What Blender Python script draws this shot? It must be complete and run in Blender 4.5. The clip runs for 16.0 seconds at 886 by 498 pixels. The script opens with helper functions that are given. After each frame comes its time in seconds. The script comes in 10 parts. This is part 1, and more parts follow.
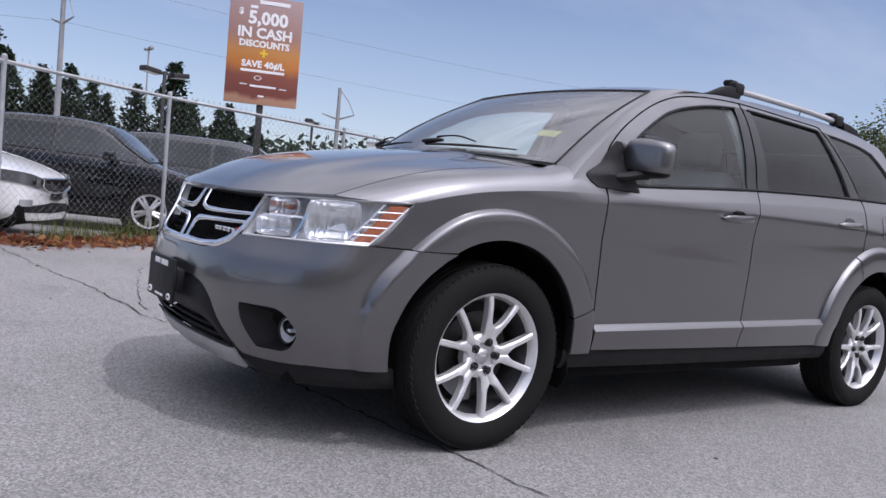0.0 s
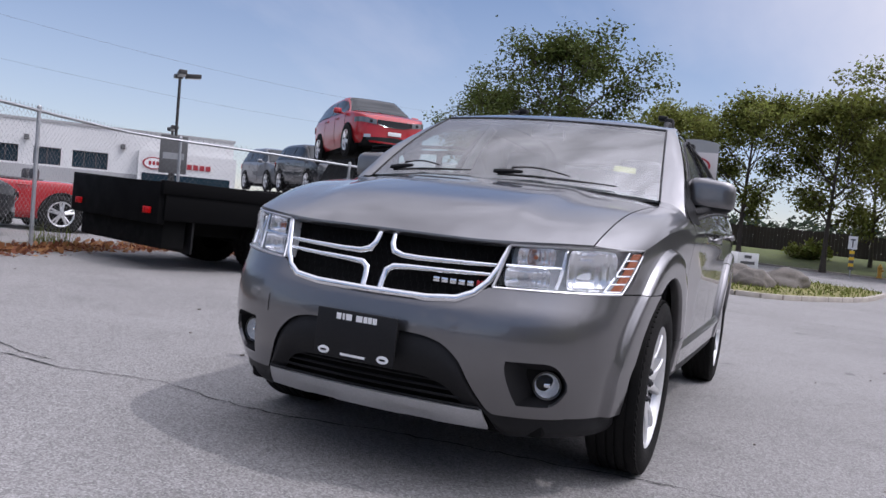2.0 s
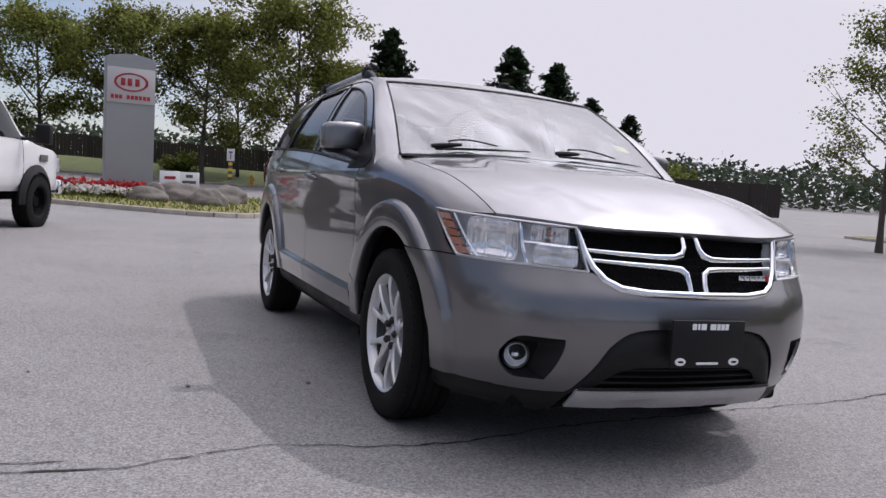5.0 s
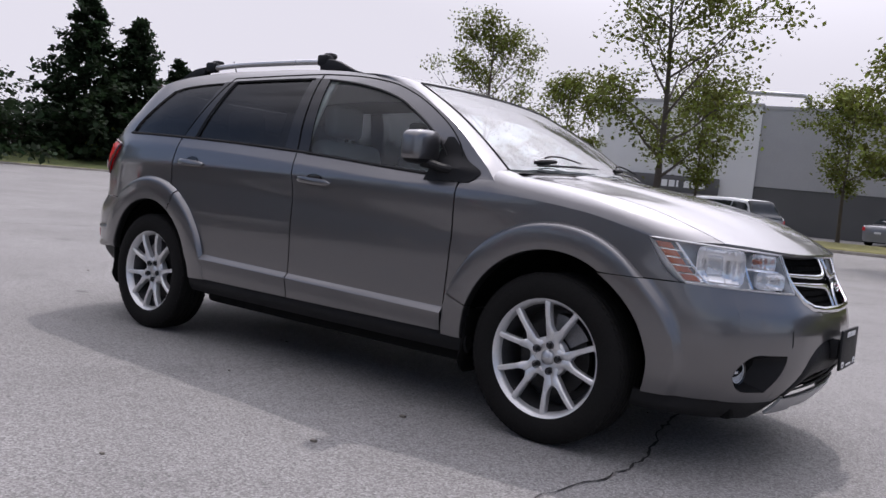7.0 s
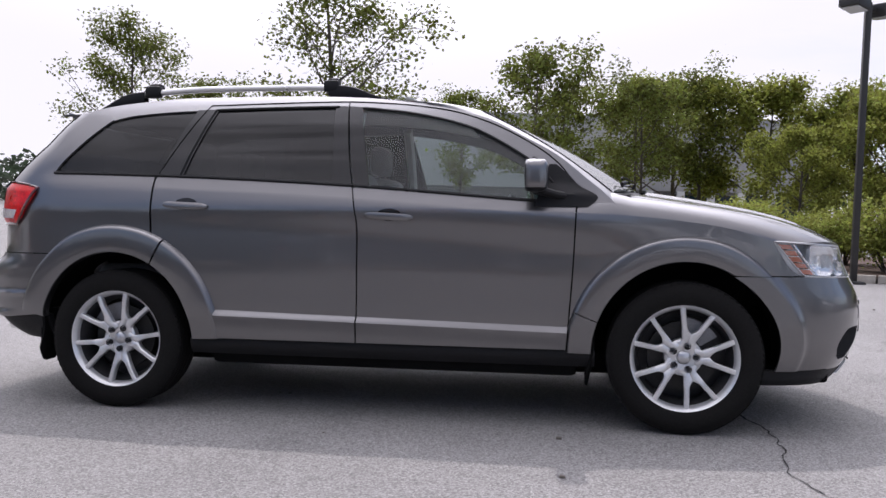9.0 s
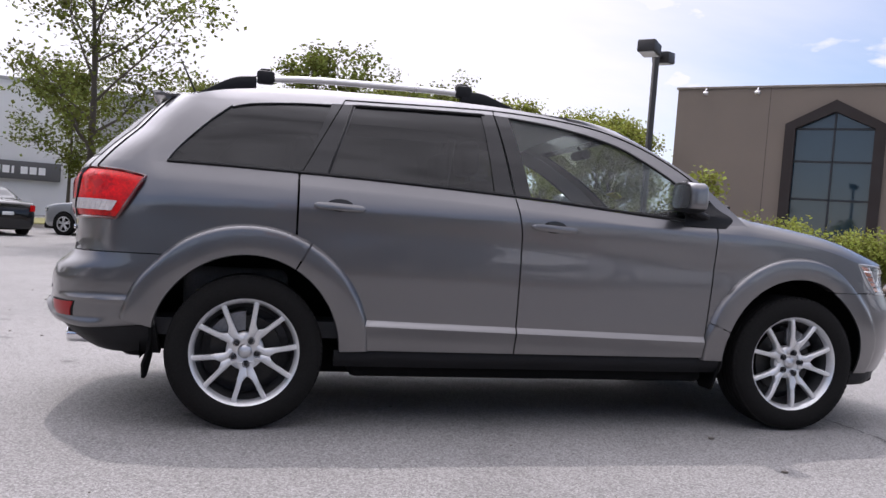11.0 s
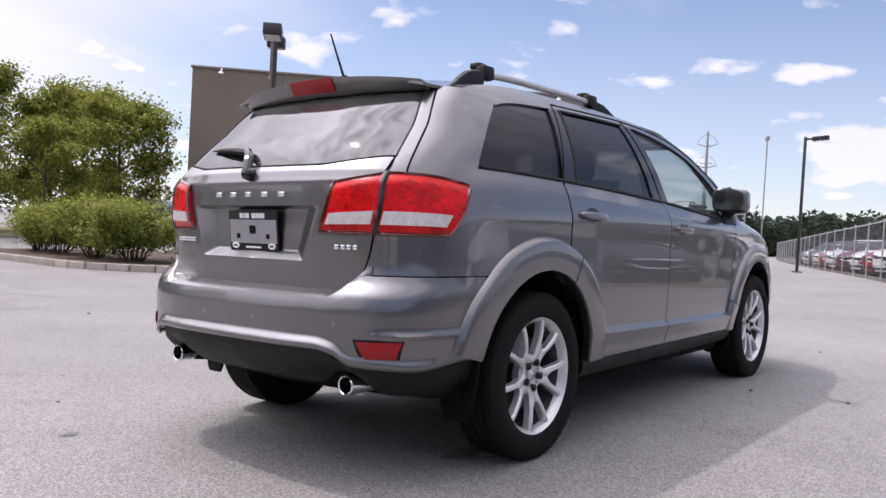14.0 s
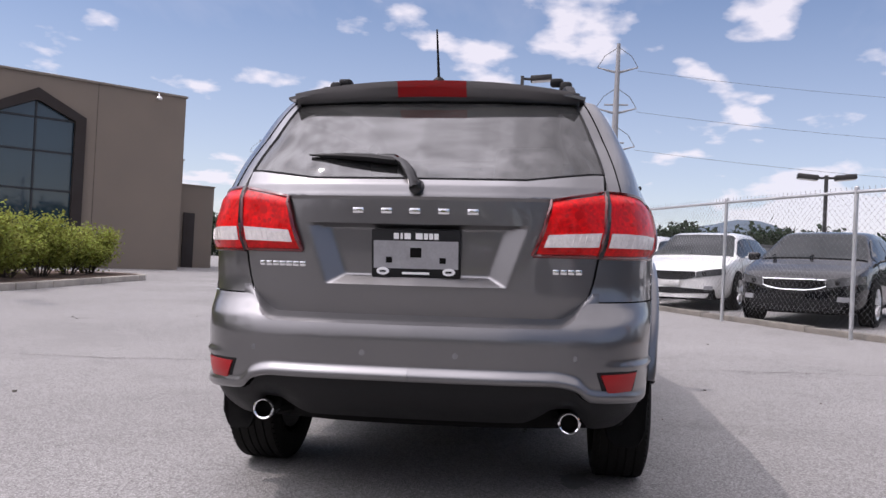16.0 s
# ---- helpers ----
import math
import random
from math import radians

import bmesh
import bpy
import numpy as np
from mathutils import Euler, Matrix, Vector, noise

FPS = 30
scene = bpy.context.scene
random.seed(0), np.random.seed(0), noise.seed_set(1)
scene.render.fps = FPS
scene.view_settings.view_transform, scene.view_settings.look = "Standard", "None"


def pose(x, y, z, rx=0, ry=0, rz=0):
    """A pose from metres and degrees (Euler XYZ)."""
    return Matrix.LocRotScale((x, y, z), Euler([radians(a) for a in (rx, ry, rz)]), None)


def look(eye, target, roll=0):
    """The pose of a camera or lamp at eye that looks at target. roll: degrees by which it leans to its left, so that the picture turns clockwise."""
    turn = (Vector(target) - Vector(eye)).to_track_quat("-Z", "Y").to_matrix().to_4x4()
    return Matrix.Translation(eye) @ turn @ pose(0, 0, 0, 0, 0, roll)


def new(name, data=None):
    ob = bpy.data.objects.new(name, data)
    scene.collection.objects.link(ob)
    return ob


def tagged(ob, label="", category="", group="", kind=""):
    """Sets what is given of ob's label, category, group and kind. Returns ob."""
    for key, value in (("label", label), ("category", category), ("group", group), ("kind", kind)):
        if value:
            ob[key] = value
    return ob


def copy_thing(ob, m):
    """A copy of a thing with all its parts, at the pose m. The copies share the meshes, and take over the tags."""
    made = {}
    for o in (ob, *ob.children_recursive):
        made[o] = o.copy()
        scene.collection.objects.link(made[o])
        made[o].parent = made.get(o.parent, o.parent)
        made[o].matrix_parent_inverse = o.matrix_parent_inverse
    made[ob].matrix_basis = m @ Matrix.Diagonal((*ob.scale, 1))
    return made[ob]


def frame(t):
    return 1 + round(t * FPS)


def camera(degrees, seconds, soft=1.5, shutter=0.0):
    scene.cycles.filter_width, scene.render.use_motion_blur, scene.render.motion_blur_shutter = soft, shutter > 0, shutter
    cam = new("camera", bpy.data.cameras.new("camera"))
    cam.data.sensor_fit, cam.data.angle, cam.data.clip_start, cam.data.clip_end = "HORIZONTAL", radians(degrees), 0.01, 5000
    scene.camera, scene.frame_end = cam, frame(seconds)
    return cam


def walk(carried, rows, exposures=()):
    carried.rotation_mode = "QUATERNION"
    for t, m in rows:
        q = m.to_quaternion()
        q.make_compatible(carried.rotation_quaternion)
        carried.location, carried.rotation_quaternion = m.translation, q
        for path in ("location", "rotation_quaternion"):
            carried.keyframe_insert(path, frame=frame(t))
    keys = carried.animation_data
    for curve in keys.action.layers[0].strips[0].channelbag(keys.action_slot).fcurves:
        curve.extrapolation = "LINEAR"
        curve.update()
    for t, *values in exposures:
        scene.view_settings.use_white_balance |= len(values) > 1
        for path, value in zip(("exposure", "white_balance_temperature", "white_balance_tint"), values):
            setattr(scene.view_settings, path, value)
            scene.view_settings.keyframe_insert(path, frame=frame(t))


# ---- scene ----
cam = camera(57.66, 16.0)
PATH = [
    (0, (3.415, 3.227, 0.939), (1.0553, 0.0040, 0.7191), 5.01),
    (0.5, (3.901, 2.900, 0.964), (1.1696, -0.0185, 0.8166), 6.10),
    (1, (4.276, 2.405, 0.966), (1.0987, -0.0171, 0.7768), 4.61),
    (1.5, (4.606, 1.904, 0.995), (1.1936, -0.1777, 0.8462), 4.19),
    (2, (4.837, 1.373, 0.994), (1.1780, -0.2362, 0.8350), 4.94),
    (2.5, (5.071, 0.831, 1.025), (1.1791, -0.0772, 0.8531), 2.17),
    (3, (5.155, 0.231, 1.024), (1.1706, -0.0187, 0.7804), 2.65),
    (3.5, (5.146, -0.392, 1.054), (1.1636, -0.0899, 0.8376), 4.18),
    (3.7, (5.117, -0.623, 1.098), (1.1608, -0.0968, 0.8230), 4.85),
    (5.8, (4.146, -2.769, 1.097), (0.7694, -0.6361, 0.8795), 4.31),
    (6, (3.975, -2.993, 1.166), (0.7229, -0.6717, 0.9842), 5.34),
    (6.5, (3.527, -3.404, 1.128), (0.5846, -0.7146, 0.8014), 6.39),
    (7, (3.071, -3.795, 1.139), (0.6742, -0.6141, 0.7681), 5.38),
    (7.5, (2.523, -4.100, 1.125), (0.4667, -0.6769, 0.9001), 6.01),
    (8, (1.986, -4.407, 1.117), (0.4481, -0.7304, 0.7715), 5.85),
    (8.2, (1.767, -4.491, 1.138), (0.4442, -0.7250, 0.8768), 4.43),
    (10.3, (-0.527, -4.893, 1.069), (-0.1910, -0.9170, 0.7924), 3.19),
    (10.5, (-0.751, -4.863, 1.063), (-0.2488, -0.9009, 0.8490), 3.10),
    (11, (-1.372, -4.692, 1.054), (-0.5299, -0.7845, 0.8975), 4.43),
    (11.5, (-1.984, -4.538, 1.052), (-0.5297, -0.8124, 0.9801), 5.36),
    (12, (-2.581, -4.240, 1.042), (-0.8047, -0.6569, 0.9369), 4.64),
    (12.5, (-3.126, -3.948, 1.012), (-0.8603, -0.6559, 0.8398), 5.42),
    (13, (-3.645, -3.544, 1.004), (-1.2508, -0.3393, 0.9572), 3.81),
    (13.5, (-4.103, -3.145, 0.977), (-1.2850, -0.3082, 0.8667), 3.95),
    (14, (-4.440, -2.672, 0.953), (-1.3070, -0.1868, 0.8671), 3.27),
    (14.5, (-4.734, -2.133, 0.947), (-1.3586, 0.0128, 0.9807), 4.76),
    (15, (-4.935, -1.600, 0.924), (-1.3404, 0.1500, 1.0475), 4.79),
    (15.5, (-5.046, -0.997, 0.891), (-1.2003, 0.1040, 0.9205), 5.65),
    (16, (-5.101, -0.418, 0.892), (-1.1321, 0.0746, 0.9524), 2.86),
]
walk(cam, [(t, look(eye, target, roll)) for t, eye, target, roll in PATH],
     ((0.0, -0.30, 6160, 18), (2.5, -0.30, 6210, 18), (3.5, -0.32, 6410, 18), (6.0, -0.46, 6410, 18), (8.0, -0.18, 6410, 18), (10.5, 0.08, 6440, 18), (13.5, 0.12, 6560, 20), (16.0, -0.10, 6600, 20)))

# ---------------------------------------------------------------- light
SUN_DIR = Vector((-0.17, 0.55, 1.0)).normalized()
SUN_EL = math.asin(SUN_DIR.z)
SUN_AZ = math.atan2(SUN_DIR.x, SUN_DIR.y)

world = bpy.data.worlds.new("sky")
scene.world = world
world.use_nodes = True


def build_sky():
    nt = world.node_tree
    nt.nodes.clear()
    out = nt.nodes.new("ShaderNodeOutputWorld")
    bg = nt.nodes.new("ShaderNodeBackground")
    sky = nt.nodes.new("ShaderNodeTexSky")
    sky.sky_type = "NISHITA"
    sky.sun_disc = False
    sky.sun_elevation = SUN_EL
    sky.sun_rotation = SUN_AZ
    sky.air_density, sky.dust_density, sky.ozone_density = 1.0, 0.15, 4.0
    co = nt.nodes.new("ShaderNodeTexCoord")
    # clouds lie in a flat layer: direction divided by its height
    sep = nt.nodes.new("ShaderNodeSeparateXYZ")
    nt.links.new(co.outputs["Generated"], sep.inputs[0])
    up = nt.nodes.new("ShaderNodeMath")
    up.operation = "MAXIMUM"
    up.inputs[1].default_value = 0.02
    nt.links.new(sep.outputs["Z"], up.inputs[0])
    lift = nt.nodes.new("ShaderNodeMath")
    lift.operation = "ADD"
    lift.inputs[1].default_value = 0.24
    nt.links.new(up.outputs[0], lift.inputs[0])
    flat = nt.nodes.new("ShaderNodeVectorMath")
    flat.operation = "DIVIDE"
    comb = nt.nodes.new("ShaderNodeCombineXYZ")
    for k in range(3):
        nt.links.new(lift.outputs[0], comb.inputs[k])
    nt.links.new(co.outputs["Generated"], flat.inputs[0])
    nt.links.new(comb.outputs[0], flat.inputs[1])

    def noise_mask(scale, detail, lo, hi, offset, rough=0.55, stretch=(1, 1, 1)):
        mp = nt.nodes.new("ShaderNodeMapping")
        mp.inputs["Location"].default_value = offset
        mp.inputs["Scale"].default_value = stretch
        nt.links.new(flat.outputs[0], mp.inputs["Vector"])
        n = nt.nodes.new("ShaderNodeTexNoise")
        n.inputs["Scale"].default_value = scale
        n.inputs["Detail"].default_value = detail
        n.inputs["Roughness"].default_value = rough
        nt.links.new(mp.outputs[0], n.inputs["Vector"])
        r = nt.nodes.new("ShaderNodeMapRange")
        r.inputs["From Min"].default_value = lo
        r.inputs["From Max"].default_value = hi
        nt.links.new(n.outputs["Fac"], r.inputs["Value"])
        return r.outputs[0]

    veil = noise_mask(0.9, 6, 0.40, 0.80, (3.1, 1.7, 0.0), 0.6, (0.6, 1.3, 1))
    puffs = noise_mask(4.6, 8, 0.56, 0.66, (0.4, 5.2, 0.0), 0.47)
    ripple = noise_mask(9.0, 5, 0.30, 0.72, (2.0, 7.7, 0.0), 0.55, (0.6, 1.3, 1))
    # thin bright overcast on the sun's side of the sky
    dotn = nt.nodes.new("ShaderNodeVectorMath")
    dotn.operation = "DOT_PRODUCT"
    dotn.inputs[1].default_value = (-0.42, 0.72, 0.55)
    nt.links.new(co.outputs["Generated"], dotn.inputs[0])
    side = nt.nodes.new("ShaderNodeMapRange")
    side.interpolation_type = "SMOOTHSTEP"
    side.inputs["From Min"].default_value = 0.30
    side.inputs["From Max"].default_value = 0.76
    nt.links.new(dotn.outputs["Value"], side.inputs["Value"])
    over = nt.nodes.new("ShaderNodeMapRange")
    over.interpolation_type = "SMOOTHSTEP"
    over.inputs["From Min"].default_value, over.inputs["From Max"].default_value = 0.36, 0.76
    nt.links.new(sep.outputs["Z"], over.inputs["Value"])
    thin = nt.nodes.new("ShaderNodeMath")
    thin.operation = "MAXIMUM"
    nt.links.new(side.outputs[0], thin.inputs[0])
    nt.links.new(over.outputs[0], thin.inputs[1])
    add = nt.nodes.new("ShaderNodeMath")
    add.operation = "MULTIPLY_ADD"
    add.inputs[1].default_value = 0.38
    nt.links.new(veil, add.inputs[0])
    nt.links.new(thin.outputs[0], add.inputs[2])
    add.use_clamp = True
    # a bank of cumulus low over the horizon, in a ragged pale haze
    shape = nt.nodes.new("ShaderNodeMapping")
    shape.inputs["Scale"].default_value = (3.2, 3.2, 8.0)
    nt.links.new(co.outputs["Generated"], shape.inputs["Vector"])
    heap = nt.nodes.new("ShaderNodeTexNoise")
    heap.inputs["Scale"].default_value, heap.inputs["Detail"].default_value = 1.6, 8
    heap.inputs["Roughness"].default_value = 0.52
    nt.links.new(shape.outputs[0], heap.inputs["Vector"])
    low = nt.nodes.new("ShaderNodeMath")
    low.operation = "MULTIPLY_ADD"
    low.inputs[1].default_value = -1.1
    nt.links.new(sep.outputs["Z"], low.inputs[0])
    nt.links.new(heap.outputs["Fac"], low.inputs[2])
    bank = nt.nodes.new("ShaderNodeMapRange")
    bank.inputs["From Min"].default_value, bank.inputs["From Max"].default_value = 0.385, 0.445
    bank.inputs["To Max"].default_value = 0.92
    nt.links.new(low.outputs[0], bank.inputs["Value"])
    haze = nt.nodes.new("ShaderNodeMapRange")
    haze.interpolation_type = "SMOOTHSTEP"
    for key, v in (("From Min", 0.0), ("From Max", 0.42), ("To Min", 0.34), ("To Max", 0.0)):
        haze.inputs[key].default_value = v
    nt.links.new(sep.outputs["Z"], haze.inputs["Value"])
    # the cumulus floats on the eastern side alone
    east = nt.nodes.new("ShaderNodeMapRange")
    east.interpolation_type = "SMOOTHSTEP"
    for key, v in (("From Min", -0.35), ("From Max", 0.45), ("To Min", 0.10), ("To Max", 0.86)):
        east.inputs[key].default_value = v
    nt.links.new(sep.outputs["X"], east.inputs["Value"])
    heaps = []
    for mask in (puffs, bank.outputs[0]):
        puff = nt.nodes.new("ShaderNodeMath")
        puff.operation = "MULTIPLY"
        nt.links.new(mask, puff.inputs[0])
        nt.links.new(east.outputs[0], puff.inputs[1])
        heaps.append(puff.outputs[0])
    both = add
    for mask in heaps + [haze.outputs[0]]:
        more = nt.nodes.new("ShaderNodeMath")
        more.operation = "MAXIMUM"
        nt.links.new(both.outputs[0], more.inputs[0])
        nt.links.new(mask, more.inputs[1])
        both = more
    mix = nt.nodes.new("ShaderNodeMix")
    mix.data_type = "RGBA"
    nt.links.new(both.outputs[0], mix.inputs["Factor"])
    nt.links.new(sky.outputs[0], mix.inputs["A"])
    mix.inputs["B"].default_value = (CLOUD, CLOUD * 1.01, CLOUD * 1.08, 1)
    # the thin cloud glows round the sun
    near = nt.nodes.new("ShaderNodeVectorMath")
    near.operation = "DOT_PRODUCT"
    near.inputs[1].default_value = SUN_DIR
    nt.links.new(co.outputs["Generated"], near.inputs[0])
    glow = nt.nodes.new("ShaderNodeMapRange")
    glow.interpolation_type = "SMOOTHSTEP"
    for key, v in (("From Min", 0.60), ("From Max", 1.0), ("To Min", 1.0), ("To Max", 3.0)):
        glow.inputs[key].default_value = v
    nt.links.new(near.outputs["Value"], glow.inputs["Value"])
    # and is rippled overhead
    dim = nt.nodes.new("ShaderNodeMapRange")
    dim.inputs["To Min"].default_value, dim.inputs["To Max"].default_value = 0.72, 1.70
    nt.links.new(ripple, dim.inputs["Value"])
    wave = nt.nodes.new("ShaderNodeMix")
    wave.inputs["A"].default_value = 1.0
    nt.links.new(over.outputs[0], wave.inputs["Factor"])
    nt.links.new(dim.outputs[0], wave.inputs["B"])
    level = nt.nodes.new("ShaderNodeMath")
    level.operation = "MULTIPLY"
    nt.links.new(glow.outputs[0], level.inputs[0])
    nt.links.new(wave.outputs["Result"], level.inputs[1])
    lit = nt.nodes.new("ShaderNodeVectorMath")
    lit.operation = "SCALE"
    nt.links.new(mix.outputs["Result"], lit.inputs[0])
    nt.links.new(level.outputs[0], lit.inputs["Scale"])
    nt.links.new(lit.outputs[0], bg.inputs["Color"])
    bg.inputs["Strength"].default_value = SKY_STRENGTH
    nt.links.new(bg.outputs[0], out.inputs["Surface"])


SKY_STRENGTH, CLOUD = 0.130, 7.5
build_sky()

sun = new("sun", bpy.data.lights.new("sun", "SUN"))
sun.data.energy = 1.8
sun.data.angle = radians(0.6)
sun.data.color = (1.0, 0.965, 0.92)
sun.matrix_world = look(SUN_DIR * 50, (0, 0, 0))

# ---------------------------------------------------------------- materials


def shader(name, color, rough=0.5, metal=0.0, **more):
    """A Principled material; returns it with its tree and shader node."""
    m = bpy.data.materials.new(name)
    m.use_nodes = True
    nt = m.node_tree
    b = nt.nodes["Principled BSDF"]
    b.inputs["Base Color"].default_value = (*color, 1)
    b.inputs["Roughness"].default_value = rough
    b.inputs["Metallic"].default_value = metal
    for k, v in more.items():
        b.inputs[k.replace("_", " ")].default_value = v
    return m, nt, b


def varied(name, color, rough=0.5, metal=0.0, scale=8.0, amount=0.25, fine=120.0, bump=0.0, bump_scale=60.0, rough_var=0.15, per_piece=0.0, **more):
    """A surface with stains at a large scale, grain at a fine one, and relief."""
    m, nt, b = shader(name, color, rough, metal, **more)
    co = nt.nodes.new("ShaderNodeTexCoord")
    big = nt.nodes.new("ShaderNodeTexNoise")
    big.inputs["Scale"].default_value, big.inputs["Detail"].default_value = scale, 5
    small = nt.nodes.new("ShaderNodeTexNoise")
    small.inputs["Scale"].default_value, small.inputs["Detail"].default_value = fine, 3
    for n in (big, small):
        nt.links.new(co.outputs["Object"], n.inputs["Vector"])
    mixv = nt.nodes.new("ShaderNodeMath")
    mixv.operation = "MULTIPLY_ADD"
    mixv.inputs[1].default_value = 0.45
    nt.links.new(small.outputs["Fac"], mixv.inputs[0])
    half = nt.nodes.new("ShaderNodeMath")
    half.operation = "MULTIPLY"
    half.inputs[1].default_value = 0.55
    nt.links.new(big.outputs["Fac"], half.inputs[0])
    nt.links.new(half.outputs[0], mixv.inputs[2])
    ramp = nt.nodes.new("ShaderNodeMapRange")
    ramp.inputs["From Min"].default_value, ramp.inputs["From Max"].default_value = 0.3, 0.7
    ramp.inputs["To Min"].default_value, ramp.inputs["To Max"].default_value = 1 - amount, 1 + amount
    nt.links.new(mixv.outputs[0], ramp.inputs["Value"])
    value = ramp.outputs[0]
    if per_piece:
        info = nt.nodes.new("ShaderNodeObjectInfo")
        pr = nt.nodes.new("ShaderNodeMapRange")
        pr.inputs["To Min"].default_value, pr.inputs["To Max"].default_value = 1 - per_piece, 1 + per_piece
        nt.links.new(info.outputs["Random"], pr.inputs["Value"])
        mul = nt.nodes.new("ShaderNodeMath")
        mul.operation = "MULTIPLY"
        nt.links.new(value, mul.inputs[0])
        nt.links.new(pr.outputs[0], mul.inputs[1])
        value = mul.outputs[0]
    hsv = nt.nodes.new("ShaderNodeHueSaturation")
    hsv.inputs["Color"].default_value = (*color, 1)
    nt.links.new(value, hsv.inputs["Value"])
    nt.links.new(hsv.outputs[0], b.inputs["Base Color"])
    rr = nt.nodes.new("ShaderNodeMapRange")
    rr.inputs["From Min"].default_value, rr.inputs["From Max"].default_value = 0.3, 0.7
    rr.inputs["To Min"].default_value, rr.inputs["To Max"].default_value = max(0.02, rough * (1 - rough_var)), min(1, rough * (1 + rough_var))
    nt.links.new(big.outputs["Fac"], rr.inputs["Value"])
    nt.links.new(rr.outputs[0], b.inputs["Roughness"])
    if bump:
        bn = nt.nodes.new("ShaderNodeTexNoise")
        bn.inputs["Scale"].default_value, bn.inputs["Detail"].default_value = bump_scale, 4
        nt.links.new(co.outputs["Object"], bn.inputs["Vector"])
        bp = nt.nodes.new("ShaderNodeBump")
        bp.inputs["Strength"].default_value, bp.inputs["Distance"].default_value = bump, 0.01
        nt.links.new(bn.outputs["Fac"], bp.inputs["Height"])
        nt.links.new(bp.outputs[0], b.inputs["Normal"])
    return m


def glass(name, tint, ior=1.5, gloss_rough=0.0, dust=0.0):
    """A thin pane: tinted see-through with the mirror of its surface on top."""
    m = bpy.data.materials.new(name)
    m.use_nodes = True
    nt = m.node_tree
    nt.nodes.clear()
    out = nt.nodes.new("ShaderNodeOutputMaterial")
    tr = nt.nodes.new("ShaderNodeBsdfTransparent")
    tr.inputs["Color"].default_value = (*tint, 1)
    gl = nt.nodes.new("ShaderNodeBsdfGlossy")
    gl.inputs["Roughness"].default_value = gloss_rough
    lw = nt.nodes.new("ShaderNodeLayerWeight")
    lw.inputs["Blend"].default_value = 0.5
    pw = nt.nodes.new("ShaderNodeMath")
    pw.operation = "POWER"
    pw.inputs[1].default_value = 5.0
    nt.links.new(lw.outputs["Facing"], pw.inputs[0])
    r0 = ((ior - 1) / (ior + 1)) ** 2
    fr = nt.nodes.new("ShaderNodeMapRange")
    fr.inputs["To Min"].default_value, fr.inputs["To Max"].default_value = r0, 1.0
    nt.links.new(pw.outputs[0], fr.inputs["Value"])
    mx = nt.nodes.new("ShaderNodeMixShader")
    nt.links.new(fr.outputs[0], mx.inputs[0])
    nt.links.new(tr.outputs[0], mx.inputs[1])
    nt.links.new(gl.outputs[0], mx.inputs[2])
    last = mx
    if dust:
        df = nt.nodes.new("ShaderNodeBsdfDiffuse")
        df.inputs["Color"].default_value = (0.55, 0.55, 0.54, 1)
        co = nt.nodes.new("ShaderNodeTexCoord")
        n = nt.nodes.new("ShaderNodeTexNoise")
        n.inputs["Scale"].default_value, n.inputs["Detail"].default_value = 7, 6
        nt.links.new(co.outputs["Object"], n.inputs["Vector"])
        r = nt.nodes.new("ShaderNodeMapRange")
        r.inputs["From Min"].default_value, r.inputs["From Max"].default_value = 0.25, 0.75
        r.inputs["To Min"].default_value, r.inputs["To Max"].default_value = dust * 0.6, dust * 1.4
        nt.links.new(n.outputs["Fac"], r.inputs["Value"])
        last = nt.nodes.new("ShaderNodeMixShader")
        nt.links.new(r.outputs[0], last.inputs[0])
        nt.links.new(mx.outputs[0], last.inputs[1])
        nt.links.new(df.outputs[0], last.inputs[2])
    nt.links.new(last.outputs[0], out.inputs["Surface"])
    return m


def car_paint(name, color, flake=0.0, metal=0.0, rough=0.35):
    """Base coat with fine flakes and road dust under a clear coat."""
    m, nt, b = shader(name, color, rough, metal, Coat_Weight=1.0, Coat_Roughness=0.03, Specular_IOR_Level=0.08)
    co = nt.nodes.new("ShaderNodeTexCoord")
    n = nt.nodes.new("ShaderNodeTexNoise")
    n.inputs["Scale"].default_value, n.inputs["Detail"].default_value = 900, 1
    d = nt.nodes.new("ShaderNodeTexNoise")
    d.inputs["Scale"].default_value, d.inputs["Detail"].default_value = 5, 6
    nt.links.new(co.outputs["Object"], n.inputs["Vector"])
    nt.links.new(co.outputs["Object"], d.inputs["Vector"])
    r = nt.nodes.new("ShaderNodeMapRange")
    r.inputs["From Min"].default_value, r.inputs["From Max"].default_value = 0.3, 0.7
    r.inputs["To Min"].default_value, r.inputs["To Max"].default_value = 1 - flake, 1 + flake
    nt.links.new(n.outputs["Fac"], r.inputs["Value"])
    h = nt.nodes.new("ShaderNodeHueSaturation")
    h.inputs["Color"].default_value = (*color, 1)
    nt.links.new(r.outputs[0], h.inputs["Value"])
    nt.links.new(h.outputs[0], b.inputs["Base Color"])
    cr = nt.nodes.new("ShaderNodeMapRange")
    cr.inputs["From Min"].default_value, cr.inputs["From Max"].default_value = 0.35, 0.75
    cr.inputs["To Min"].default_value, cr.inputs["To Max"].default_value = 0.015, 0.045
    nt.links.new(d.outputs["Fac"], cr.inputs["Value"])
    nt.links.new(cr.outputs[0], b.inputs["Coat Roughness"])
    return m


